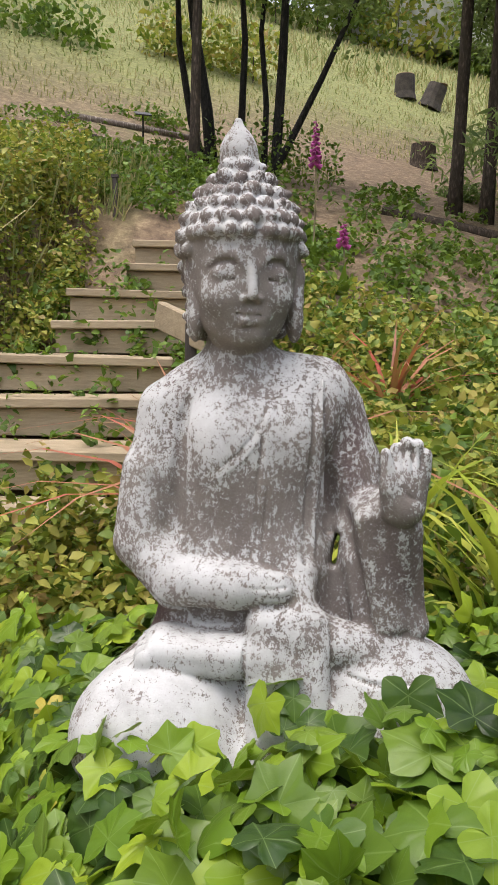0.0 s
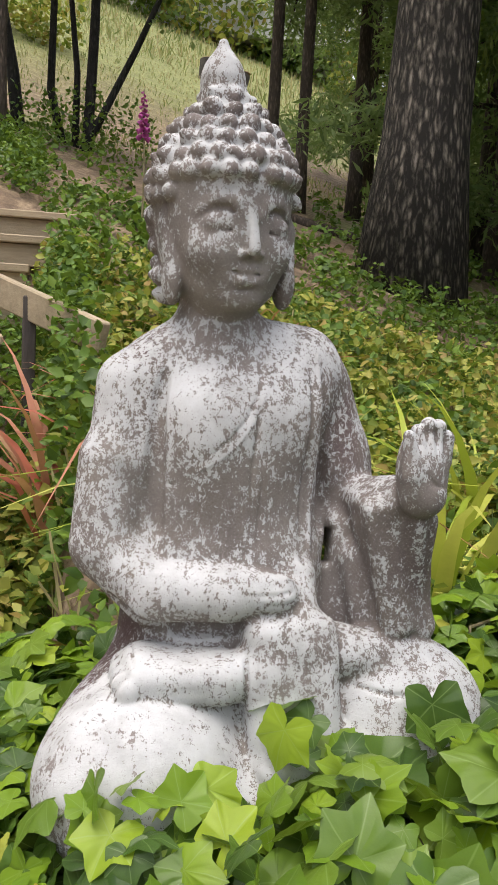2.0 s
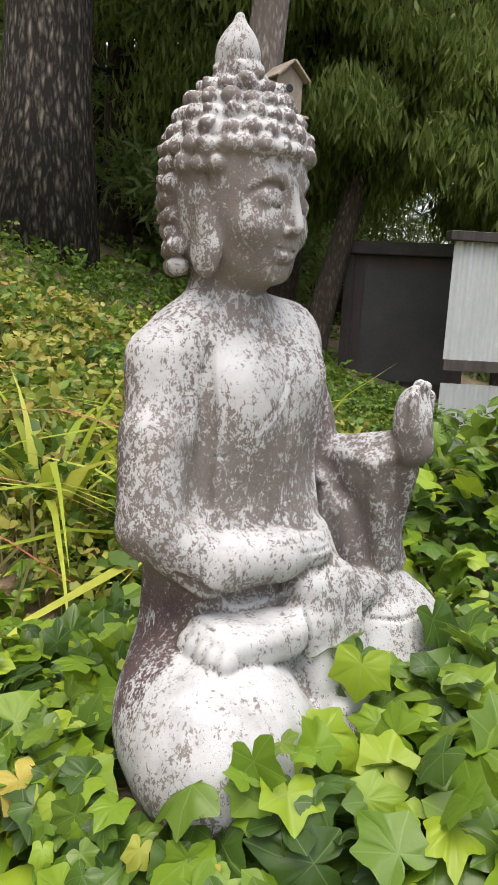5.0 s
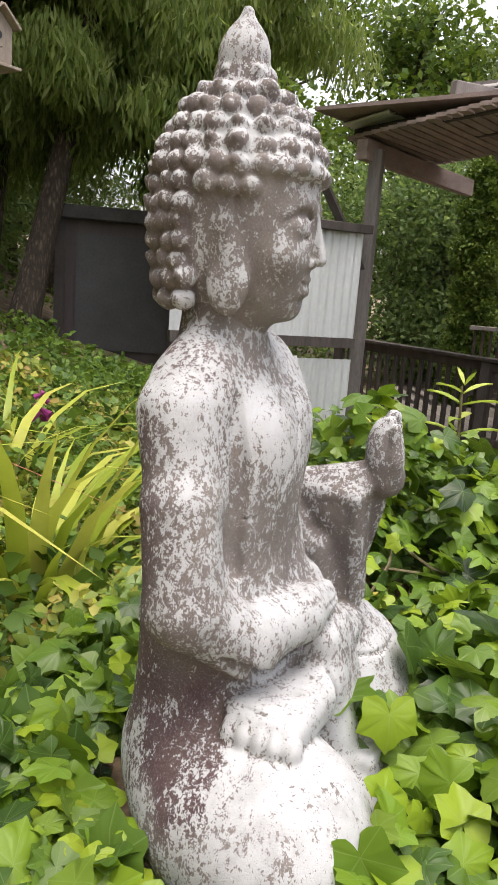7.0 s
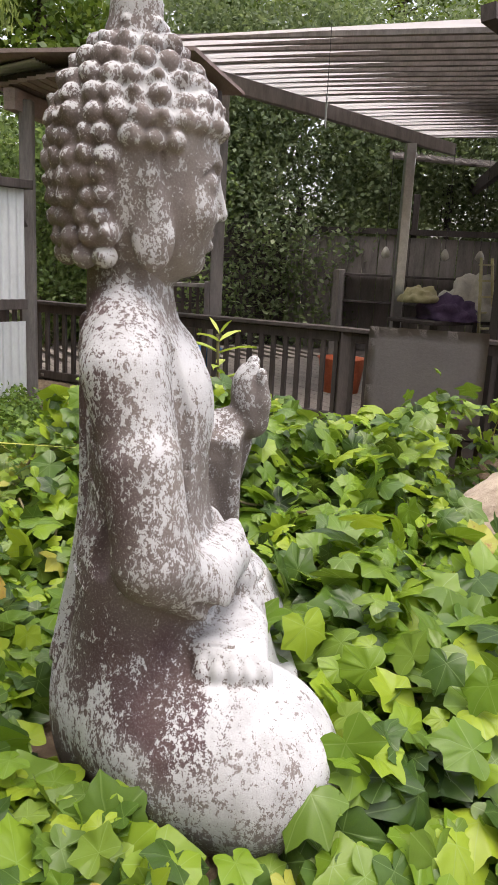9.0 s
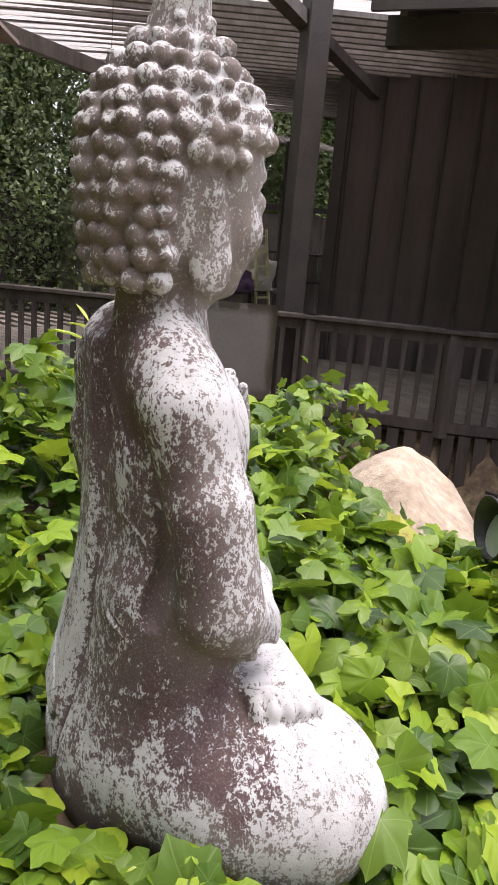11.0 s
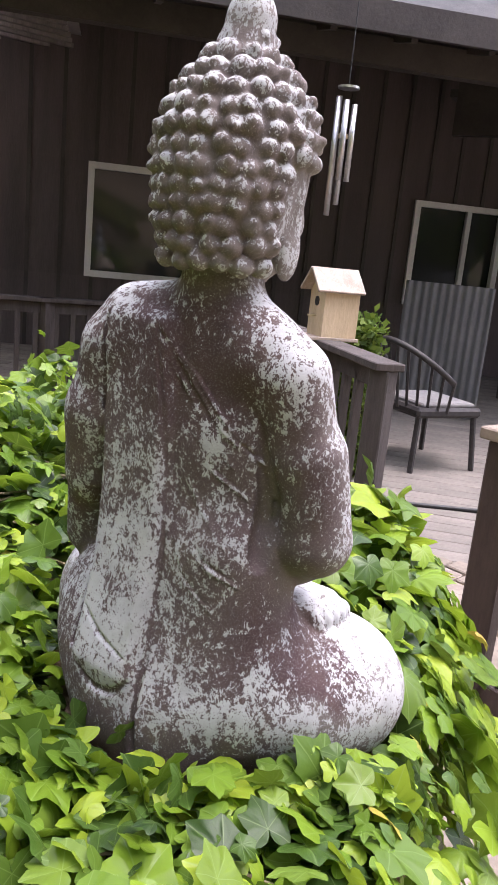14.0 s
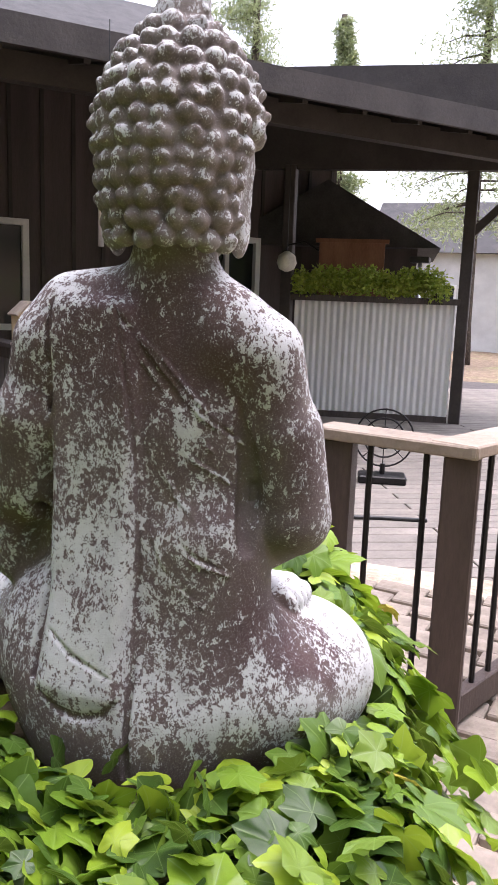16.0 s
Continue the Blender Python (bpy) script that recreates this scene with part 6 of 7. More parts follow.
    keep = keep - 0.06 * back_head - 0.13 * gauss(p, (-0.03, 0.08, 0.44), (0.07, 0.05, 0.06)) - 0.10 * gauss(p, (-0.10, 0.05, 0.30), (0.04, 0.06, 0.10))
    stain = 0.9 * hollow + 0.8 * gauss(p, (-0.17, -0.06, 0.10), (0.02, 0.03, 0.10)) + 0.7 * gauss(p, (-0.03, 0.08, 0.45), (0.10, 0.05, 0.06)) + 0.8 * sleeve
    stain = stain + 0.8 * gauss(p, (0.13, 0.0, 0.40), (0.03, 0.06, 0.06)) + 0.6 * gauss(p, (0.04, -0.05, 0.61), (0.02, 0.03, 0.02)) + 0.6 * gauss(p, (-0.17, 0.02, 0.33), (0.03, 0.05, 0.08))
    back = smoothstep(-0.005, 0.045, p[:, 1]) * smoothstep(0.545, 0.50, p[:, 2])
    stain = np.clip(stain + 0.75 * back, 0, 1) * np.where(face, 0.15, 1)
    keep = keep + 0.02 * back - 0.03
    # the upper back and the flank are bare, the panel's lower half and the hip are white
    keep = keep - 0.16 * gauss(p, (-0.03, 0.06, 0.45), (0.09, 0.05, 0.06)) - 0.12 * gauss(p, (-0.09, 0.05, 0.19), (0.06, 0.06, 0.05))
    keep = keep + 0.11 * gauss(p, (0.035, 0.10, 0.22), (0.045, 0.05, 0.08)) + 0.14 * gauss(p, (0.045, 0.11, 0.125), (0.05, 0.04, 0.035)) + 0.12 * gauss(p, (-0.09, 0.05, 0.080), (0.07, 0.06, 0.026))
    keep = keep - 0.16 * gauss(p, (0.18, -0.13, 0.36), (0.03, 0.03, 0.03))
    keep = keep - 0.08 * gauss(p, (-0.15, -0.02, 0.36), (0.04, 0.06, 0.12)) - 0.07 * gauss(p, (-0.10, -0.05, 0.26), (0.09, 0.07, 0.05)) - 0.06 * gauss(p, (0.0, -0.06, 0.45), (0.12, 0.05, 0.06))
    keep = keep - 0.10 * gauss(p, (-0.15, 0.03, 0.37), (0.035, 0.05, 0.07)) - 0.09 * smoothstep(-0.06, 0.03, p[:, 1]) * smoothstep(0.20, 0.12, p[:, 2])
    keep = np.where(keep > 0.58, 0.58 + (keep - 0.58) * 0.45, keep)
    keep = keep + 0.16 * gauss(p, (-0.11, -0.12, 0.09), (0.09, 0.09, 0.07)) + 0.06 * gauss(p, (-0.055, -0.06, 0.43), (0.03, 0.05, 0.04))
    rust = gauss(p, (-0.14, -0.035, 0.165), (0.05, 0.022, 0.045)) + 0.8 * gauss(p, (-0.14, -0.055, 0.14), (0.05, 0.010, 0.05)) + 0.7 * gauss(p, (-0.15, -0.018, 0.13), (0.05, 0.008, 0.04))
    shoulder = gauss(p, (-0.10, -0.02, 0.49), (0.02, 0.03, 0.02)) + gauss(p, (-0.095, -0.05, 0.44), (0.012, 0.03, 0.035))
    keep = keep - 0.24 * np.clip(rust, 0, 1) - 0.15 * shoulder
    stain = np.clip(stain + rust + shoulder, 0, 1)
    keep = keep - 0.09 * gauss(p, (-0.16, 0.03, 0.36), (0.035, 0.05, 0.09))
    keep = keep + 0.12 * gauss(p, (0.065, 0.07, 0.43), (0.03, 0.05, 0.05)) + 0.08 * gauss(p, (-0.055, 0.06, 0.27), (0.035, 0.05, 0.06))
    # a bare streak runs from the flank to the knee; the elbow's underside is bare
    streak = gauss(p, (-0.145, 0.0, 0.125), (0.035, 0.022, 0.020)) + 0.8 * gauss(p, (-0.175, -0.03, 0.100), (0.03, 0.016, 0.018))
    keep = keep - 0.26 * streak - 0.26 * gauss(p, (-0.135, 0.01, 0.255), (0.04, 0.04, 0.028)) - 0.10 * gauss(p, (-0.17, -0.07, 0.09), (0.06, 0.07, 0.05))
    stain = np.clip(stain + 0.8 * streak, 0, 1)
    # paint has gone from the hollows and clings to the raised folds
    ends = np.zeros(len(me.edges) * 2, np.int32)
    me.edges.foreach_get("vertices", ends)
    ends = ends.reshape(-1, 2)
    count = np.maximum(1, np.bincount(ends.ravel(), minlength=len(p)))

    def around(values):
        return sum(np.bincount(ends[:, i], values[ends[:, 1 - i]], len(p)) for i in (0, 1)) / count

    near = p.astype(float).copy()
    for _ in range(5):
        near = np.stack([around(near[:, i]) for i in range(3)], 1)
    bulge = -((near - p) * nrm).sum(1)
    for _ in range(2):
        bulge = around(bulge)
    wear = np.clip(bulge * 260, -0.26, 0.10)
    fringe = smoothstep(0.055, 0.01, p[:, 1]) * (p[:, 2] > 0.655) * (p[:, 2] < 0.745)
    keep = keep + wear * (1 - fringe) + fringe * np.clip(-bulge * 200, -0.18, 0.28)
    hair = (p[:, 2] > 0.545) & ((p[:, 1] > 0.03) | (p[:, 2] > 0.66)) & (p[:, 2] < 0.752)
    keep = keep + np.where(hair, (0.16 * np.clip(nrm[:, 2], -0.6, 1) - 0.075) * (1 - 0.75 * fringe), 0)
    stain = np.where(hair, 0.26 + 0.10 * smoothstep(0.0, 0.06, p[:, 1]), stain)
    for key, values in (("paint_left", keep), ("red_stain", np.clip(stain, 0, 1))):
        layer = me.attributes.new(key, "FLOAT", "POINT")
        layer.data.foreach_set("value", values.astype(np.float32))
    ob = new("buddha_statue", me)
    ob.matrix_basis = pose(0, AXIS_Y, 0.0)
    return tagged(ob, "weathered seated stone Buddha statue with flaking white paint among ivy", "statue")


build_statue()


# ---- stones of the bed ----
def stone(name, x, y, z, size, seed, mat, label, turn=0.0, tilt=0.0):
    bm = bmesh.new()
    bmesh.ops.create_icosphere(bm, subdivisions=4, radius=1.0)
    rng = random.Random(seed)
    cuts = [(Vector((rng.uniform(-1, 1), rng.uniform(-1, 1), rng.uniform(-1, 1))).normalized(), rng.uniform(0.55, 0.8)) for _ in range(9)]
    for v in bm.verts:
        p = v.co.normalized()
        for n, d in cuts:
            k = p.dot(n)
            if k > d:
                p = p - n * (k - d) * 0.9
        p = p * (1 + 0.07 * noise.noise(p * 2.4 + Vector((seed, 0, 0))) + 0.03 * noise.noise(p * 9))
        v.co = Vector((p.x * size[0], p.y * size[1], p.z * size[2]))
    ob = mesh_object(name, bm, mat, True)
    ob.matrix_basis = pose(x, y, z, tilt, 0, turn)
    return tagged(ob, label, "rock")


stone("boulder", 0.70, 0.24, -0.06, (0.37, 0.24, 0.22), 3, ROCK, "large tan boulder half covered by ivy", -14, 6)
stone("base_stone", -0.165, 1.02, -0.035, (0.05, 0.045, 0.035), 6, PALE_STONE, "small pale rough stone under the statue")
stone("base_stone", 0.04, 1.07, -0.035, (0.06, 0.04, 0.032), 8, PALE_STONE, "pale stone chip wedged below the statue")
slab = thing("statue_base", 0.02, 0.98, -0.06, "flat stone slab carrying the statue", "base")
part("slab", boxed(0, -0.03, 0.012, 0.34, 0.24, 0.05, 0, 0, 3, 0.01), PALE_STONE, slab)


# ---- birdhouses ----
def birdhouse(x, y, z, w, h, mat, roof_mat, label, rz, perch=True):
    b = thing("birdhouse", x, y, z, label, "birdhouse", "birdhouses", rz)
    bm = bmesh.new()
    pts = [(-w / 2, 0), (w / 2, 0), (w / 2, h * 0.68), (0, h * 0.95), (-w / 2, h * 0.68)]
    f = [bm.verts.new((px, -w / 2, pz)) for px, pz in pts]
    g = [bm.verts.new((px, w / 2, pz)) for px, pz in pts]
    bm.faces.new(f)
    bm.faces.new(g[::-1])
    for i in range(5):
        k = (i + 1) % 5
        bm.faces.new((f[i], g[i], g[k], f[k]))
    part("body", bm, mat, b)
    slope = math.degrees(math.atan2(h * 0.27, w / 2))
    for s in (-1, 1):
        part("roof_board", boxed(s * w * 0.33, -0.02, h * 0.845, w * 0.86, w * 1.35, 0.016, 0, s * slope, 0, 0.003), roof_mat, b)
    part("floor_board", boxed(0, -w * 0.18, -0.008, w * 1.12, w * 1.5, 0.018, bevel=0.003), roof_mat, b)
    hole = bmesh.new()
    bmesh.ops.create_cone(hole, cap_ends=True, segments=18, radius1=w * 0.13, radius2=w * 0.13, depth=0.006, matrix=pose(0, -w / 2 - 0.001, h * 0.52, 90))
    part("entrance_hole", hole, BLACK, b, "dark round entrance hole")
    if perch:
        part("perch", tubed([(0, -w / 2, h * 0.3), (0, -w / 2 - 0.05, h * 0.3)], 0.005, 6), mat, b)
    return b


birdhouse(1.71, -2.16, 0.138, 0.205, 0.36, PINE_WOOD, WORN_PINE, "fresh pine birdhouse standing on the dark railing", 145)
birdhouse(3.08, -3.18, 0.140, 0.17, 0.30, PINE_WOOD, WORN_PINE, "smaller pine birdhouse farther along the railing", 232, False)
birdhouse(3.42, 4.28, 1.74, 0.20, 0.34, WORN_PINE, WORN_PINE, "worn grey birdhouse nailed to the pale pine trunk", -14)


# ---- wind chime ----
def build_chime(x, y, top, n):
    c = thing("wind_chime", x, y, top, "wind chime of long pale metal tubes", "wind chime")
    part("cord", tubed([(0, 0, 0), (0, 0, 0.65)], 0.004, 5), BLACK, c)
    disc = bmesh.new()
    bmesh.ops.create_cone(disc, cap_ends=True, segments=20, radius1=0.075, radius2=0.075, depth=0.015)
    part("disc", disc, STEEL, c)
    for i in range(6):
        a = 2 * math.pi * i / 6
        q = n * (0.8 + 0.2 * math.cos(a))
        part("tube", tubed([(0.065 * math.cos(a), 0.065 * math.sin(a), -0.05 - 0.02 * i), (0.065 * math.cos(a), 0.065 * math.sin(a), -0.05 - q)], 0.021, 10), STEEL, c, smooth=True)
    part("clapper", tubed([(0, 0, -0.3), (0, 0, -0.33)], 0.035, 12), PINE_WOOD, c)


build_chime(2.50, -3.35, 1.70, 0.80)


block = thing("wooden_block", 0.27, 0.58, 0.04, "small weathered wooden block half sunk in the ivy", "block", "", 25)
part("body", boxed(0, 0, 0.02, 0.032, 0.026, 0.09, 8, 6, 0, 0.003), WORN_PINE, block)


# ---- garden spotlight ----
def build_spot(x, y, z):
    s = thing("garden_spotlight", x, y, z, "black garden spotlight with a flared hood in the ivy", "spotlight")
    shell, rows = bmesh.new(), 18
    rings = []
    for r, l in ((0.018, -0.055), (0.030, -0.05), (0.034, 0.0), (0.042, 0.035), (0.050, 0.075), (0.047, 0.075), (0.038, 0.033), (0.030, 0.0)):
        rings.append([shell.verts.new((r * math.cos(2 * math.pi * k / rows), r * math.sin(2 * math.pi * k / rows) , l + (0.018 * math.sin(2 * math.pi * k / rows) if l > 0.05 else 0))) for k in range(rows)])
    for r0, r1 in zip(rings, rings[1:]):
        for k in range(rows):
            shell.faces.new((r0[k], r0[(k + 1) % rows], r1[(k + 1) % rows], r1[k]))
    shell.faces.new(rings[0][::-1])
    hood = part("hood", shell, BLACK, s, smooth=True)
    hood.matrix_basis = Matrix.Translation((0, 0, 0.10)) @ Vector((0.15, 0.9, 0.32)).to_track_quat("Z", "Y").to_matrix().to_4x4()
    lens = bmesh.new()
    bmesh.ops.create_cone(lens, cap_ends=True, segments=18, radius1=0.0425, radius2=0.0425, depth=0.005, matrix=pose(0, 0, 0.045))
    part("lens", lens, LENS_REFLECTION, s, "glass lens coloured with a pale green reflection").matrix_basis = hood.matrix_basis.copy()
    part("stake", tubed([(0, 0, -0.16), (0, 0, 0.09)], 0.009, 8), BLACK, s)
    part("bracket", boxed(0, 0, 0.075, 0.03, 0.05, 0.012), BLACK, s)


build_spot(0.25, 0.31, 0.045)


# ---- tall sprout in the ivy ----
def build_sprout(x, y, z, tall_h):
    t = thing("pale_sprout", x, y, z, "tall sprout with narrow pale-edged leaves above the ivy", "plant")
    part("stem", tubed([(0, 0, 0), (0.01, 0.0, tall_h * 0.5), (0.0, 0.01, tall_h)], [0.005, 0.004, 0.003], 6), IVY_STEM, t)
    shape = ((0, 0.0, 0), (0.10, 0.25, 0.02), (0.13, 0.5, 0.02), (0.08, 0.78, -0.03), (0, 1.0, -0.10))
    for i, (q, n, rise) in enumerate(((0.60, 0.085, 0.15), (0.70, 0.095, 0.3), (0.79, 0.090, 0.15), (0.88, 0.095, 0.3), (0.95, 0.085, 0.35), (1.0, 0.045, 0.9))):
        for k in (0, 1):
            a = 1.3 * i + math.pi * k + 0.4
            d, w = np.array([math.cos(a), math.sin(a), rise]), np.array([-math.sin(a), math.cos(a), 0])
            foot = np.array([0.005, 0.005, tall_h * q])
            v = [foot + n * (d * sy + w * sx * side + np.array([0, 0, sz + 0.05 * abs(side)])) for sx, sy, sz in shape for side in (-1, 0, 1)]
            f = [(3 * m + c, 3 * m + c + 1, 3 * m + c + 4, 3 * m + c + 3) for m in range(4) for c in (0, 1)]
            leaf = new("leaf", raw_mesh("leaf", v, f, LIME, True))
            leaf.parent = t


build_sprout(1.06, 0.89, 0.0, 0.375)


# ---- things on the deck ----
def build_chair(x, y, z, rz):
    c = thing("wicker_chair", x, y, z, "dark wicker armchair on the porch deck", "chair", "", rz)
    part("seat", boxed(0, 0, 0.42, 0.60, 0.56, 0.07, bevel=0.02), WICKER, c)
    for i in range(13):
        a = math.pi * (0.02 + 0.96 * i / 12)
        part("back_cane", tubed([(0.30 * math.cos(a), 0.02 + 0.28 * math.sin(a), 0.42), (0.36 * math.cos(a), 0.04 + 0.34 * math.sin(a), 0.62 + 0.26 * math.sin(a))], 0.011, 5), WICKER, c)
    rim = [(0.36 * math.cos(a), 0.04 + 0.34 * math.sin(a), 0.62 + 0.26 * math.sin(a)) for a in (math.pi * (0.02 + 0.96 * i / 14) for i in range(15))]
    part("back_rim", tubed(rim, 0.022, 8), WICKER, c, smooth=True)
    for sx in (-1, 1):
        for sy in (-1, 1):
            part("leg", tubed([(0.26 * sx, 0.24 * sy, 0.4), (0.29 * sx, 0.27 * sy, 0)], 0.02, 6), WICKER, c)
    part("cushion", boxed(0, -0.02, 0.465, 0.5, 0.46, 0.03, bevel=0.01), CLOTH_GREY, c, "thin grey seat cushion")


build_chair(1.72, -3.62, -0.822, -28)

hose = thing("garden_hose", 1.2, -2.6, -0.81, "black hose lying across the deck boards", "hose")
part("hose_run", tubed([(q * 0.9, 0.43 * q * 0.9 + 0.12 * math.sin(2.2 * q), 0.0) for q in (i * 0.3 - 1.2 for i in range(12))], 0.014, 8), BLACK, hose, smooth=True)


def build_fan(x, y, z):
    f = thing("wire_basket_stand", x, y, z, "round dark wire stand on the deck behind the railing", "stand", "", 12)
    for r in (0.22, 0.15, 0.08):
        part("ring", tubed([(r * math.cos(a), 0, 0.34 + r * math.sin(a)) for a in (2 * math.pi * i / 28 for i in range(29))], 0.007, 6), IRON, f)
    for i in range(8):
        a = 2 * math.pi * i / 8
        part("spoke", tubed([(0, 0, 0.34), (0.22 * math.cos(a), 0, 0.34 + 0.22 * math.sin(a))], 0.004, 5), IRON, f)
    part("foot", boxed(0, 0, 0.03, 0.36, 0.22, 0.06, bevel=0.01), IRON, f)
    part("neck", tubed([(0, 0, 0.05), (0, 0, 0.14)], 0.02, 8), IRON, f)


build_fan(0.58, -4.15, -0.822)

lantern = thing("paper_lantern", 2.30, -7.12, 0.86, "white shell-like hanging lantern beside the porch post", "lantern")
lathe_bm = lathe(bmesh.new(), [(0.02, 0.0), (0.09, 0.03), (0.12, 0.10), (0.10, 0.18), (0.03, 0.23)], sides=12)
part("shade", lathe_bm, CLOTH_WHITE, lantern, smooth=True)
part("cord", tubed([(0, 0, 0.22), (0, 0, 1.2)], 0.005, 5), BLACK, lantern)
arm = thing("lantern_hook", 2.34, -7.22, 1.10, "curved dark iron hook on the porch post", "hook")
part("hook", tubed([(0, 0, 0), (-0.05, 0.1, 0.06), (-0.25, 0.12, 0.10), (-0.42, 0.12, 0.0)], 0.012, 6), IRON, arm)


def hedge(name, x0, y0, x1, y1, z, deep, tall_h, count, size, mat, label, category="shrub", group=""):
    """A clipped or shaggy run of leaves on a woody core."""
    t = thing(name, (x0 + x1) / 2, (y0 + y1) / 2, z, label, category, group)
    rng = np.random.default_rng(int(abs(x0 * 91 + y0 * 37)) + 1)
    n = max(2, int(math.hypot(x1 - x0, y1 - y0) / (deep * 0.7)))
    cs = []
    for i in range(n + 1):
        for k in range(max(1, int(tall_h / (deep * 0.8)))):
            q = i / n
            cs.append(((q - 0.5) * (x1 - x0) + rng.normal(0, 0.1 * deep), (q - 0.5) * (y1 - y0) + rng.normal(0, 0.1 * deep), tall_h * (k + 0.5) / max(1, int(tall_h / (deep * 0.8))) + rng.normal(0, 0.08 * deep)))
    v, f = cloud(rng, cs, deep * 0.75, count, size)
    q = new("foliage", raw_mesh("foliage", v, f, mat))
    q.parent = t
    stems = bmesh.new()
    for c in cs[::3]:
        tube(stems, [(c[0], c[1], 0), c], [0.02, 0.008], 5)
    tagged(part("stems", stems, BARK_BROWN, t), "", "", "", "stuff")
    return t


hedge("bar_top_planting", 0.62, -7.62, 2.1, -7.36, 0.60, 0.24, 0.34, 620, 0.055, LIME, "bright green planting along the bar top", "plants")
hedge("porch_shrub", 1.82, -2.82, 1.96, -2.90, -0.84, 0.17, 1.02, 150, 0.06, BROADLEAF, "dark potted shrub beside the railing")
hedge("deck_shrub", 12.9, 3.4, 13.9, 0.4, -0.92, 0.8, 3.6, 2600, 0.075, HAZED_LEAF, "dense dark green shrubs beyond the pergola", "shrub", "shrubs beyond the deck")
hedge("climbing_vine", 9.9, 2.1, 9.9, 1.85, -0.92, 0.27, 3.2, 900, 0.055, BROADLEAF, "green vine climbing a post beyond the pergola", "vine")
hedge("deck_shrub", 13.0, 1.5, 15.0, -7.0, -0.92, 1.6, 5.6, 4200, 0.10, HAZED_LEAF, "tall leafy screen of shrubs beyond the deck", "shrub", "shrubs beyond the deck")
hedge("deck_shrub", 10.5, 6.5, 12.8, 1.5, -0.92, 1.5, 3.6, 3000, 0.09, NEEDLE, "tall dark screen of shrubs beyond the shelter", "shrub", "shrubs beyond the deck")
hedge("hill_shrub", -2.2, 12.3, -1.2, 12.4, 3.2, 0.45, 0.6, 420, 0.08, HERB_GREEN, "rounded green shrub on the hillside", "shrub", "hillside shrubs")
hedge("hill_shrub", -1.9, 16.5, 0.0, 17.0, 5.4, 0.9, 1.4, 420, 0.14, HERB, "pale green shrub on the hillside", "shrub", "hillside shrubs")
hedge("hill_shrub", -5.2, 15.0, -3.4, 15.5, 4.6, 1.0, 1.8, 420, 0.16, HERB_GREEN, "green shrub on the hillside", "shrub", "hillside shrubs")
hedge("hill_shrub", -2.75, 10.3, -2.35, 10.3, 2.75, 0.35, 0.5, 420, 0.06, HERB_GREEN, "low grey-green shrub on the bare bank", "shrub", "hillside shrubs")
hedge("hill_shrub", 2.6, 10.8, 3.0, 10.8, 2.2, 0.25, 0.3, 260, 0.06, NEEDLE, "small dark shrub on the bare bank", "shrub", "hillside shrubs")
for k in range(9):
    hx = -9 + 3.2 * k
    hedge("hilltop_thicket", hx, 27 + (k % 3), hx + 2.6, 27.5 + (k % 3), float(height(hx, 27)) - 0.2, 1.5, 3.4 + (k % 2), 300, 0.28, BROADLEAF if k % 2 else HERB, "leafy thicket along the top of the hillside", "thicket", "hilltop thickets")


# ---- table and odds and ends under the pergola ----
def build_table(x, y, z):
    t = thing("long_table", x, y, z, "long dark outdoor table loaded with cloths", "table", "", -55)
    part("tabletop", boxed(0, 0, 0.74, 2.0, 0.8, 0.05, bevel=0.008), OLD_WOOD, t)
    for sx in (-1, 1):
        for sy in (-1, 1):
            part("leg", boxed(0.9 * sx, 0.32 * sy, 0.36, 0.07, 0.07, 0.72), OLD_WOOD, t)


def cloth_heap(name, x, y, z, size, mat, label, seed):
    bm = bmesh.new()
    bmesh.ops.create_icosphere(bm, subdivisions=4, radius=1.0)
    for v in bm.verts:
        p = v.co.normalized()
        k = 1 + 0.35 * noise.noise(p * 2.2 + Vector((seed, 0, 0))) + 0.2 * noise.noise(p * 6 + Vector((0, seed, 0)))
        v.co = Vector((p.x * size[0] * k, p.y * size[1] * k, max(0, p.z) * size[2] * k))
    ob = mesh_object(name, bm, mat, True)
    ob.matrix_basis = pose(x, y, z, 0, 0, seed * 20)
    return tagged(ob, label, "cloth")


build_table(10.1, -2.6, -0.86)
cloth_heap("purple_cloth", 9.75, -2.35, -0.09, (0.45, 0.35, 0.30), CLOTH_PURPLE, "crumpled dark purple cloth on the table", 2)
cloth_heap("cream_cloth", 10.1, -2.75, -0.09, (0.42, 0.40, 0.55), CLOTH_WHITE, "heap of cream cloth on the table", 5)
cloth_heap("yellow_cushion", 9.9, -1.98, 0.12, (0.32, 0.25, 0.22), YELLOW_PAINT, "faded yellow cushion above the purple cloth", 7)


def build_ladder(x, y, z):
    l = thing("yellow_ladder", x, y, z, "small pale yellow ladder leaning by the table", "ladder", "", -55)
    for s in (-1, 1):
        part("rail", tubed([(0.16 * s, 0, 0), (0.12 * s, 0.12, 1.05)], 0.022, 4), YELLOW_PAINT, l)
    for i in range(5):
        part("rung", boxed(0, 0.02 + 0.024 * i, 0.12 + 0.21 * i, 0.28, 0.05, 0.025), YELLOW_PAINT, l)


build_ladder(9.67, -2.88, -0.30)
stand = thing("ladder_stand", 9.67, -2.85, -0.86, "low dark box under the ladder", "box", "", -55)
part("case", boxed(0, 0, 0.28, 0.5, 0.4, 0.56, bevel=0.01), OLD_WOOD, stand)

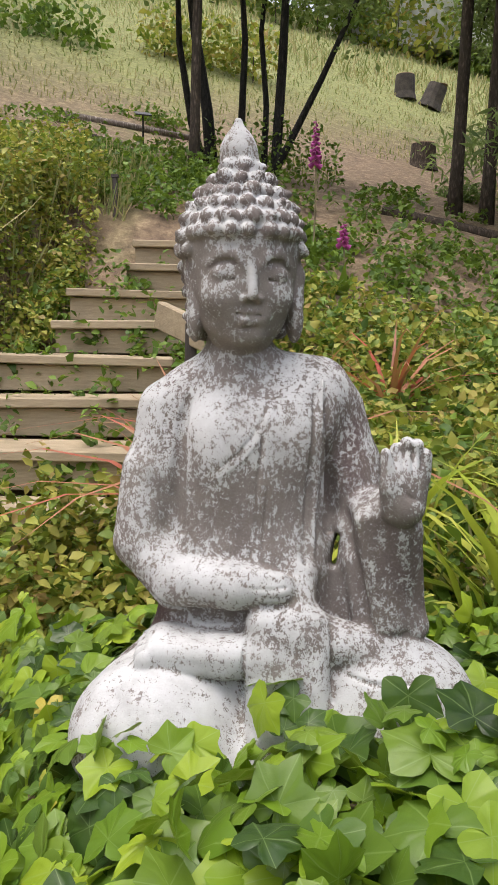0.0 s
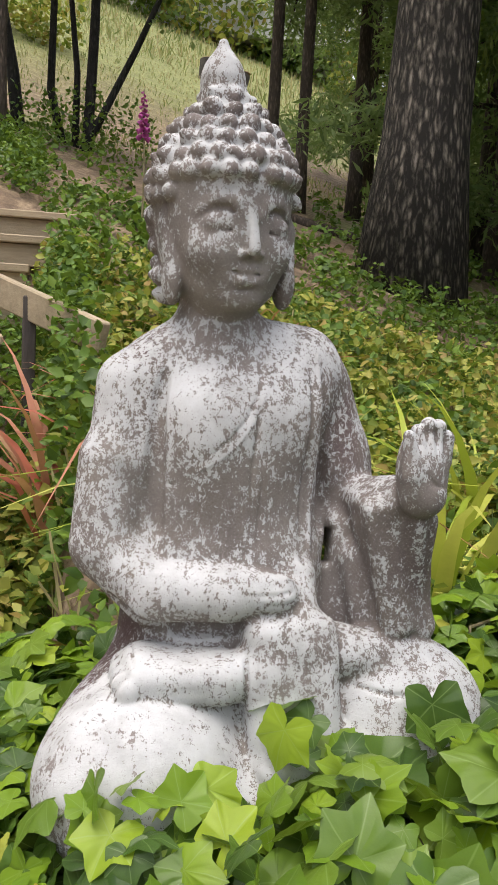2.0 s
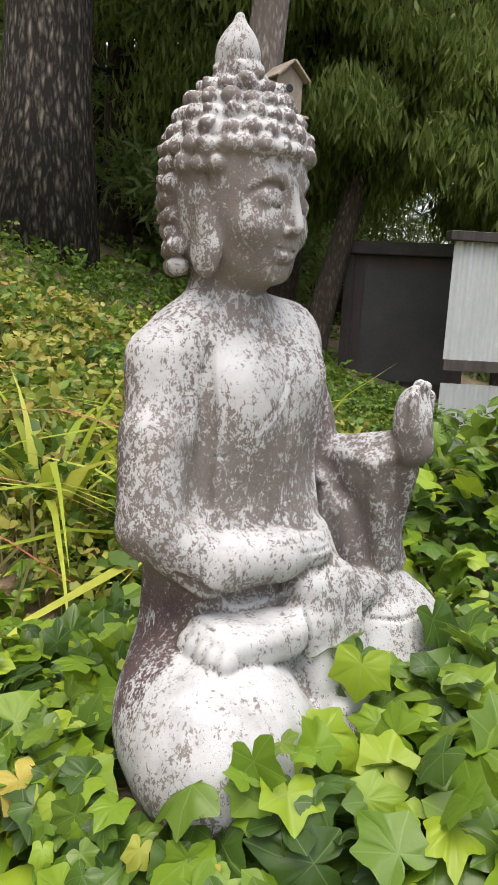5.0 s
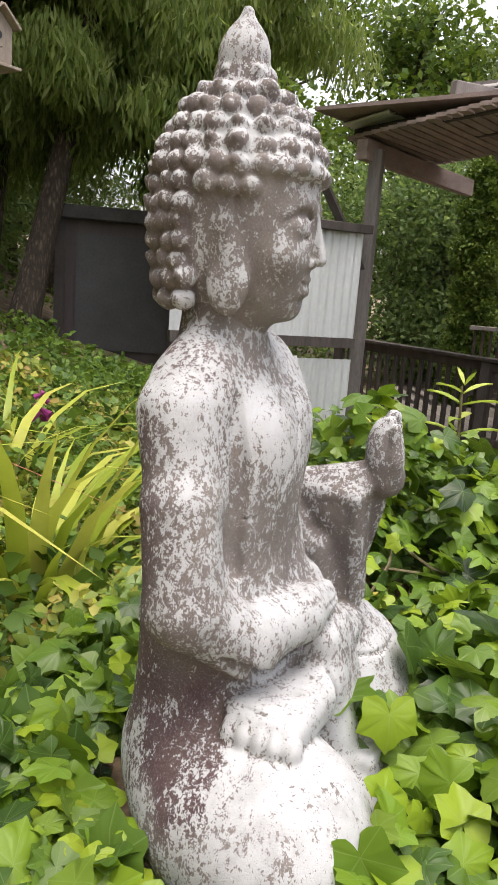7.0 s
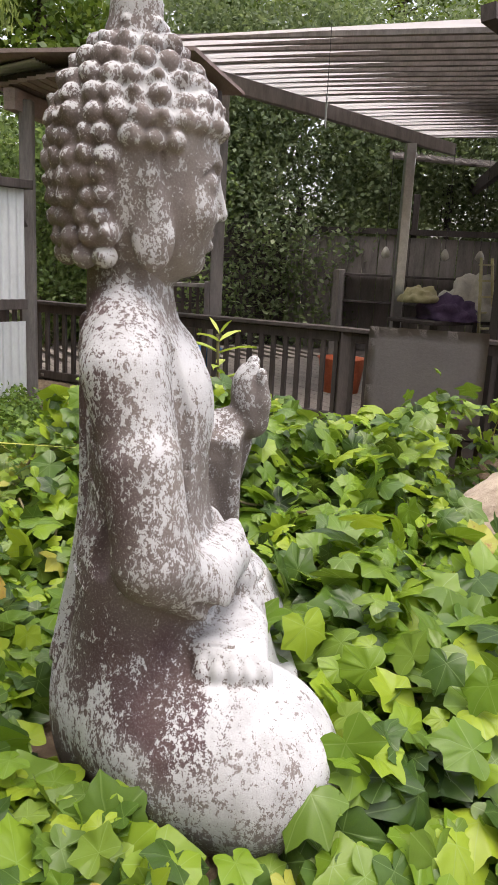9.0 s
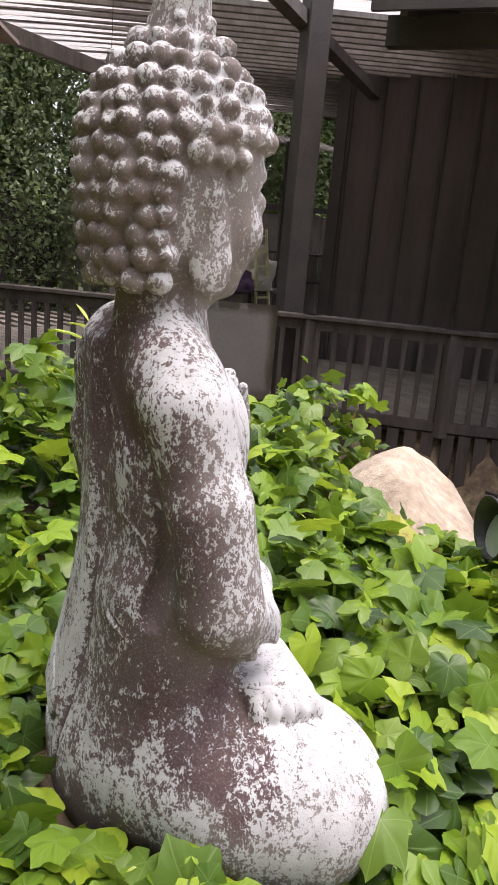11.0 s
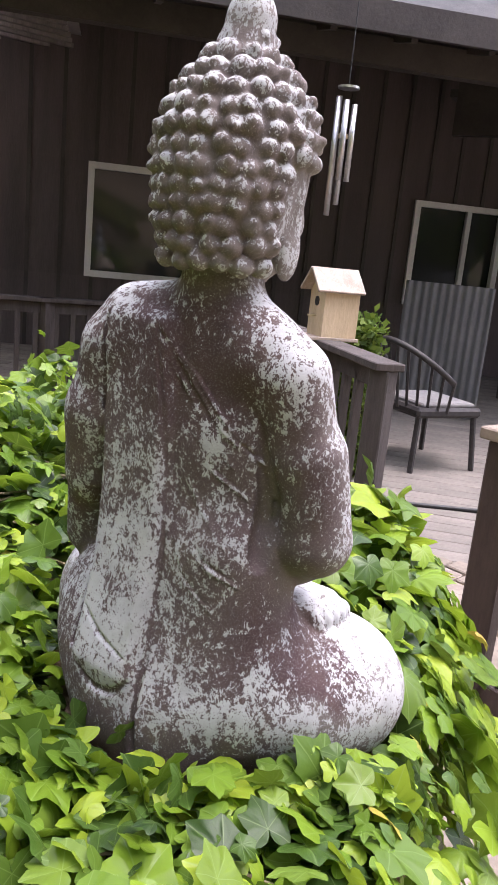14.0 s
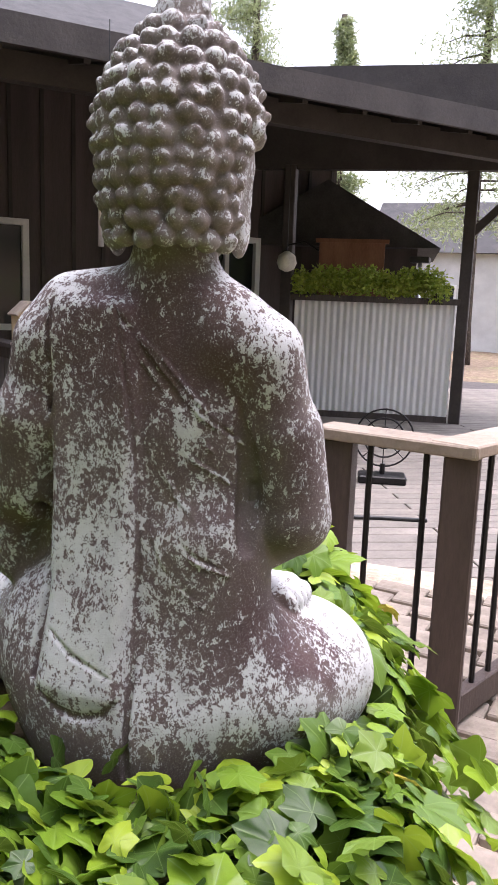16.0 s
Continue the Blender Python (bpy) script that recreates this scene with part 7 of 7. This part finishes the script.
for lx, ly in ((11.2, -1.75), (11.0, -2.6), (10.9, -3.1)):
    b = thing("hanging_bulb", lx, ly, 0.70, "small white hanging bulb under the pergola", "lamp", "hanging bulbs")
    part("globe", lathe(bmesh.new(), [(0.02, 0.0), (0.07, 0.05), (0.055, 0.11), (0.018, 0.17)], sides=10), CLOTH_WHITE, b, smooth=True)
    part("cord", tubed([(0, 0, 0.16), (0, 0, 1.6)], 0.004, 5), BLACK, b)
strips = thing("metal_strip_mobile", 6.0, 0.0, 1.72, "thin pale metal strips hanging from the pergola", "mobile")
for i in range(3):
    part("strip", boxed(0.03 * i, 0, 0.05 + 0.02 * i, 0.018, 0.006, 0.24), STEEL, strips)
part("cord", tubed([(0.03, 0, 0.17), (0.03, 0, 0.75)], 0.003, 5), BLACK, strips)

drape = thing("grey_cover", 5.72, -0.93, -0.80, "plain grey fabric cover hanging over the railing", "cover", "", 57)
sheet = bmesh.new()
for i in range(13):
    for k in range(9):
        sheet.verts.new((-0.52 + 1.04 * i / 12, -0.03 - 0.008 * math.sin(i * 1.3) * (1 - k / 8), 0.05 + 0.82 * k / 8 - (0.02 * (i / 12))))
sheet.verts.ensure_lookup_table()
for i in range(12):
    for k in range(8):
        sheet.faces.new([sheet.verts[q] for q in (i * 9 + k, (i + 1) * 9 + k, (i + 1) * 9 + k + 1, i * 9 + k + 1)])
bmesh.ops.solidify(sheet, geom=sheet.faces[:], thickness=0.006)
part("fabric", sheet, SHADE_CLOTH, drape, smooth=True)

for x, y, mat, name, label in ((7.3, 1.0, BLUE, "blue_tub", "blue plastic tub on the deck behind the railing"), (6.9, -0.6, ORANGE, "orange_float", "orange-red plastic float on the deck behind the railing")):
    tub = thing(name, x + 0.9, y, -0.86, label, "tub")
    part("body", lathe(bmesh.new(), [(0.20, 0.0), (0.26, 0.40), (0.28, 0.42), (0.24, 0.42), (0.18, 0.04)], sides=18), mat, tub, smooth=True)


def lattice_roof():
    t = thing("lattice_canopy", 12.6, -3.6, -0.9, "far canopy with a pale slatted roof", "canopy", "", -12)
    for i in range(14):
        part("slat", boxed(-1.0 + 0.28 * i, 0, 3.05 + 0.05 * i, 0.10, 3.4, 0.03, 0, -10, 24), GREY_WOOD, t)
    for s in (-1, 1):
        part("post", boxed(1.4 * s, 0.4 * s, 1.5, 0.12, 0.12, 3.0), OLD_WOOD, t)
    part("beam", boxed(0, 0, 2.92, 4.2, 0.1, 0.2), OLD_WOOD, t)
    part("back_wall", boxed(0, 2.2, 0.7, 5.0, 0.08, 1.4), GREY_WOOD, t)


lattice_roof()


def build_back_fence():
    """Boarded wall with shelves behind the loaded table."""
    a, b = Vector((13.3, -0.5)), Vector((11.2, -6.4))
    f = thing("boarded_fence", a.x, a.y, -0.92, "weathered grey boarded fence with shelves behind the table", "fence", "", math.degrees(math.atan2((b - a).y, (b - a).x)))
    n, rng = (b - a).length, random.Random(9)
    for i in range(24):
        part("board", boxed(n * (i + 0.5) / 24, rng.uniform(-0.008, 0.008), 1.0, n / 24 - 0.012, 0.03, 2.0 + rng.uniform(-0.05, 0.05), 0, rng.uniform(-0.4, 0.4), 0, 0.003), GREY_WOOD, f)
    for z in (0.9, 1.35):
        part("shelf", boxed(n * 0.5, -0.22, z, n * 0.7, 0.34, 0.035, bevel=0.004), OLD_WOOD, f)
    part("top_rail", boxed(n / 2, 0, 2.08, n, 0.12, 0.09), OLD_WOOD, f)
    for i in range(4):
        part("post", boxed(n * (0.02 + 0.32 * i), 0.08, 1.35, 0.1, 0.1, 2.7, bevel=0.006), OLD_WOOD, f)


build_back_fence()


def build_side_fence():
    a, b = Vector((12.0, 1.75)), Vector((13.25, -0.45))
    f = thing("dark_fence", a.x, a.y, -0.92, "dark boarded fence beyond the pergola", "fence", "", math.degrees(math.atan2((b - a).y, (b - a).x)))
    n, rng = (b - a).length, random.Random(12)
    for i in range(11):
        part("board", boxed(n / 2, rng.uniform(-0.006, 0.006), 0.1 + 0.19 * i, n, 0.03, 0.178, 0, 0, 0, 0.003), OLD_WOOD, f)
    for i in range(4):
        part("post", boxed(n * (0.02 + 0.32 * i), 0.07, 1.15, 0.1, 0.1, 2.3, bevel=0.006), OLD_WOOD, f)


def build_far_rail():
    r = thing("far_railing", 9.22, 1.85, -0.92, "short dark railing at the far side of the deck", "railing", "", -88)
    part("top_rail", boxed(0.45, 0, 1.15, 0.95, 0.09, 0.05, bevel=0.005), GREY_WOOD, r)
    part("bottom_rail", boxed(0.45, 0, 0.35, 0.9, 0.05, 0.06), OLD_WOOD, r)
    for i in range(9):
        part("baluster", boxed(0.05 + 0.095 * i, 0, 0.75, 0.035, 0.035, 0.78), RAIL_WOOD, r)
    part("post", boxed(0.98, 0, 0.6, 0.18, 0.12, 1.2, bevel=0.008), GREY_WOOD, r)


def build_box_post():
    r = thing("bird_feeder_post", 9.6, 1.37, -0.92, "pale wooden box on a thin grey post", "feeder", "", -85)
    part("post", boxed(0, 0, 1.05, 0.08, 0.08, 2.1, bevel=0.005), GREY_WOOD, r)
    part("box", boxed(0.1, 0, 2.17, 0.36, 0.2, 0.15, bevel=0.01), STEP_WOOD, r)


build_side_fence()
build_far_rail()
build_box_post()


# ---- hillside things ----
def build_sign(x, y):
    z = float(height(x, y))
    s = thing("garden_marker", x, y, z, "black tilted marker plate on a thin post", "sign")
    part("post", tubed([(0, 0, -0.05), (0, 0, 0.36)], 0.012, 6), IRON, s)
    part("plate", boxed(0, 0, 0.37, 0.20, 0.14, 0.015, 25, 0, 20, 0.003), BLACK, s)


build_sign(-1.36, 10.0)


def stump(name, x, y, r, h, mat, label, lean=0.0):
    z = float(height(x, y)) - 0.06
    t = thing(name, x, y, z, label, "stump", "stumps")
    pts = [(lean * q, 0, h * q) for q in (0, 0.3, 0.7, 1.0)]
    part("wood", tubed(pts, [r * 1.25, r * 1.05, r, r * 0.95], 14), mat, t)
    part("cut_face", tubed([(lean, 0, h), (lean, 0, h + 0.015)], [r * 0.93, r * 0.9], 14), STUMP_WOOD, t, "pale sawn face")


stump("tree_stump", 2.95, 14.1, 0.22, 0.46, BARK_BROWN, "brown weathered stump on the bare slope")
stump("charred_stump", 3.66, 20.0, 0.24, 0.58, CHARRED, "blackened stump high on the slope")
stump("charred_stump", 4.25, 20.0, 0.25, 0.56, CHARRED, "blackened leaning stump high on the slope", 0.22)


def log(name, x0, y0, x1, y1, r, mat, label):
    z0, z1 = float(height(x0, y0)) + r * 0.6, float(height(x1, y1)) + r * 0.6
    t = thing(name, x0, y0, z0, label, "log", "logs")
    m = ((x1 - x0) / 2, (y1 - y0) / 2 + 0.05, (z1 - z0) / 2 + 0.02)
    part("bole", tubed([(0, 0, 0), m, (x1 - x0, y1 - y0, z1 - z0)], [r, r * 0.92, r * 0.8], 10), mat, t, smooth=True)


log("fallen_log", -2.6, 11.2, -0.9, 11.4, 0.05, BARK_PALE, "pale fallen log lying across the slope")
log("fallen_log", -3.6, 8.1, -1.6, 7.6, 0.07, BARK_BROWN, "dark fallen log beside the path")
log("fallen_log", -3.4, 7.6, -1.7, 7.1, 0.06, BARK_BROWN, "dark fallen log beside the path")
log("fallen_log", 1.3, 8.1, 4.6, 7.6, 0.06, BARK_BROWN, "dark fallen log beside the path")
for x, y, h in ((-1.62, 8.3, 0.22), (-1.0, 5.85, 0.22)):
    p = thing("marker_post", x, y, float(height(x, y)), "short dark timber post by the path", "post", "marker posts")
    part("shaft", boxed(0, 0, h / 2 - 0.03, 0.034, 0.034, h + 0.06, bevel=0.004), OLD_WOOD, p)
    part("cap", boxed(0, 0, h + 0.01, 0.05, 0.05, 0.02), OLD_WOOD, p)


def far_house(x, y, z, w, d, h, label, wall, rz=0.0):
    t = thing("far_house", x, y, z, label, "house", "far houses", rz)
    part("wall", boxed(0, 0, h / 2, w, d, h), wall, t)
    roof = bmesh.new()
    a = [roof.verts.new((sx * (w / 2 + 0.3), sy * (d / 2 + 0.3), h)) for sx, sy in ((-1, -1), (1, -1), (1, 1), (-1, 1))]
    b = [roof.verts.new((sx * (w / 2 + 0.3), 0, h + d * 0.35)) for sx in (-1, 1)]
    for q in ((a[0], a[1], b[1], b[0]), (a[2], a[3], b[0], b[1]), (a[1], a[2], b[1]), (a[3], a[0], b[0]), (a[3], a[2], a[1], a[0])):
        roof.faces.new(q)
    part("roof", roof, ROOFING, t)
    for i in range(3):
        win = part("window", boxed(-w / 3 + i * w / 3, -d / 2 - 0.02, h * 0.55, 0.7, 0.05, 0.9), WHITE_FRAME, t)
        part("pane", boxed(-w / 3 + i * w / 3, -d / 2 - 0.05, h * 0.55, 0.55, 0.02, 0.75), GLASS, win)


far_house(7.2, 31.0, float(height(7.2, 31.0)) - 0.3, 9.0, 5.0, 3.2, "pale house at the top of the hillside", STUCCO)
far_house(2.55, -10.6, -0.95, 2.6, 2.5, 2.25, "dark low cabin beyond the bar", HOUSE_WALL, 98)
far_house(-3.0, -30.0, -0.95, 16.0, 6.0, 3.4, "pale grey building far beyond the bar", STUCCO, 180)
box_planter = thing("cedar_planter", 1.86, -8.6, -0.85, "red-brown cedar screen behind the bar", "screen", "", 9)
part("panel", boxed(0, 0, 1.08, 0.85, 0.08, 2.16, bevel=0.006), RED_WOOD, box_planter)
part("top_rail", boxed(0, 0, 2.18, 0.95, 0.1, 0.05), RED_WOOD, box_planter)
stovepipe = thing("steel_lamp_post", 1.05, -9.2, -0.9, "thin steel post with a dark flat lamp head", "lamp post")
part("pole", tubed([(0, 0, 0), (0, 0, 2.0)], 0.03, 8), STEEL, stovepipe, smooth=True)
part("head", boxed(0, 0, 2.04, 0.26, 0.2, 0.08, bevel=0.01), BLACK, stovepipe)

# unseen trees, added for the panes to reflect and to block horizon light
for wx, wy, wh in ((-11, -4, 9), (-12, 2, 10), (-10, 8, 9), (-8, 14, 8)):
    make_tree("unseen_western_tree", wx, wy, "unseen leafy tree to the west, added for the window reflections", 0.22, wh, BARK_BROWN, (0.2, 0.1), (BROADLEAF, 0.12, 3.4, 34, 48, 0.34, "round"), "western trees")
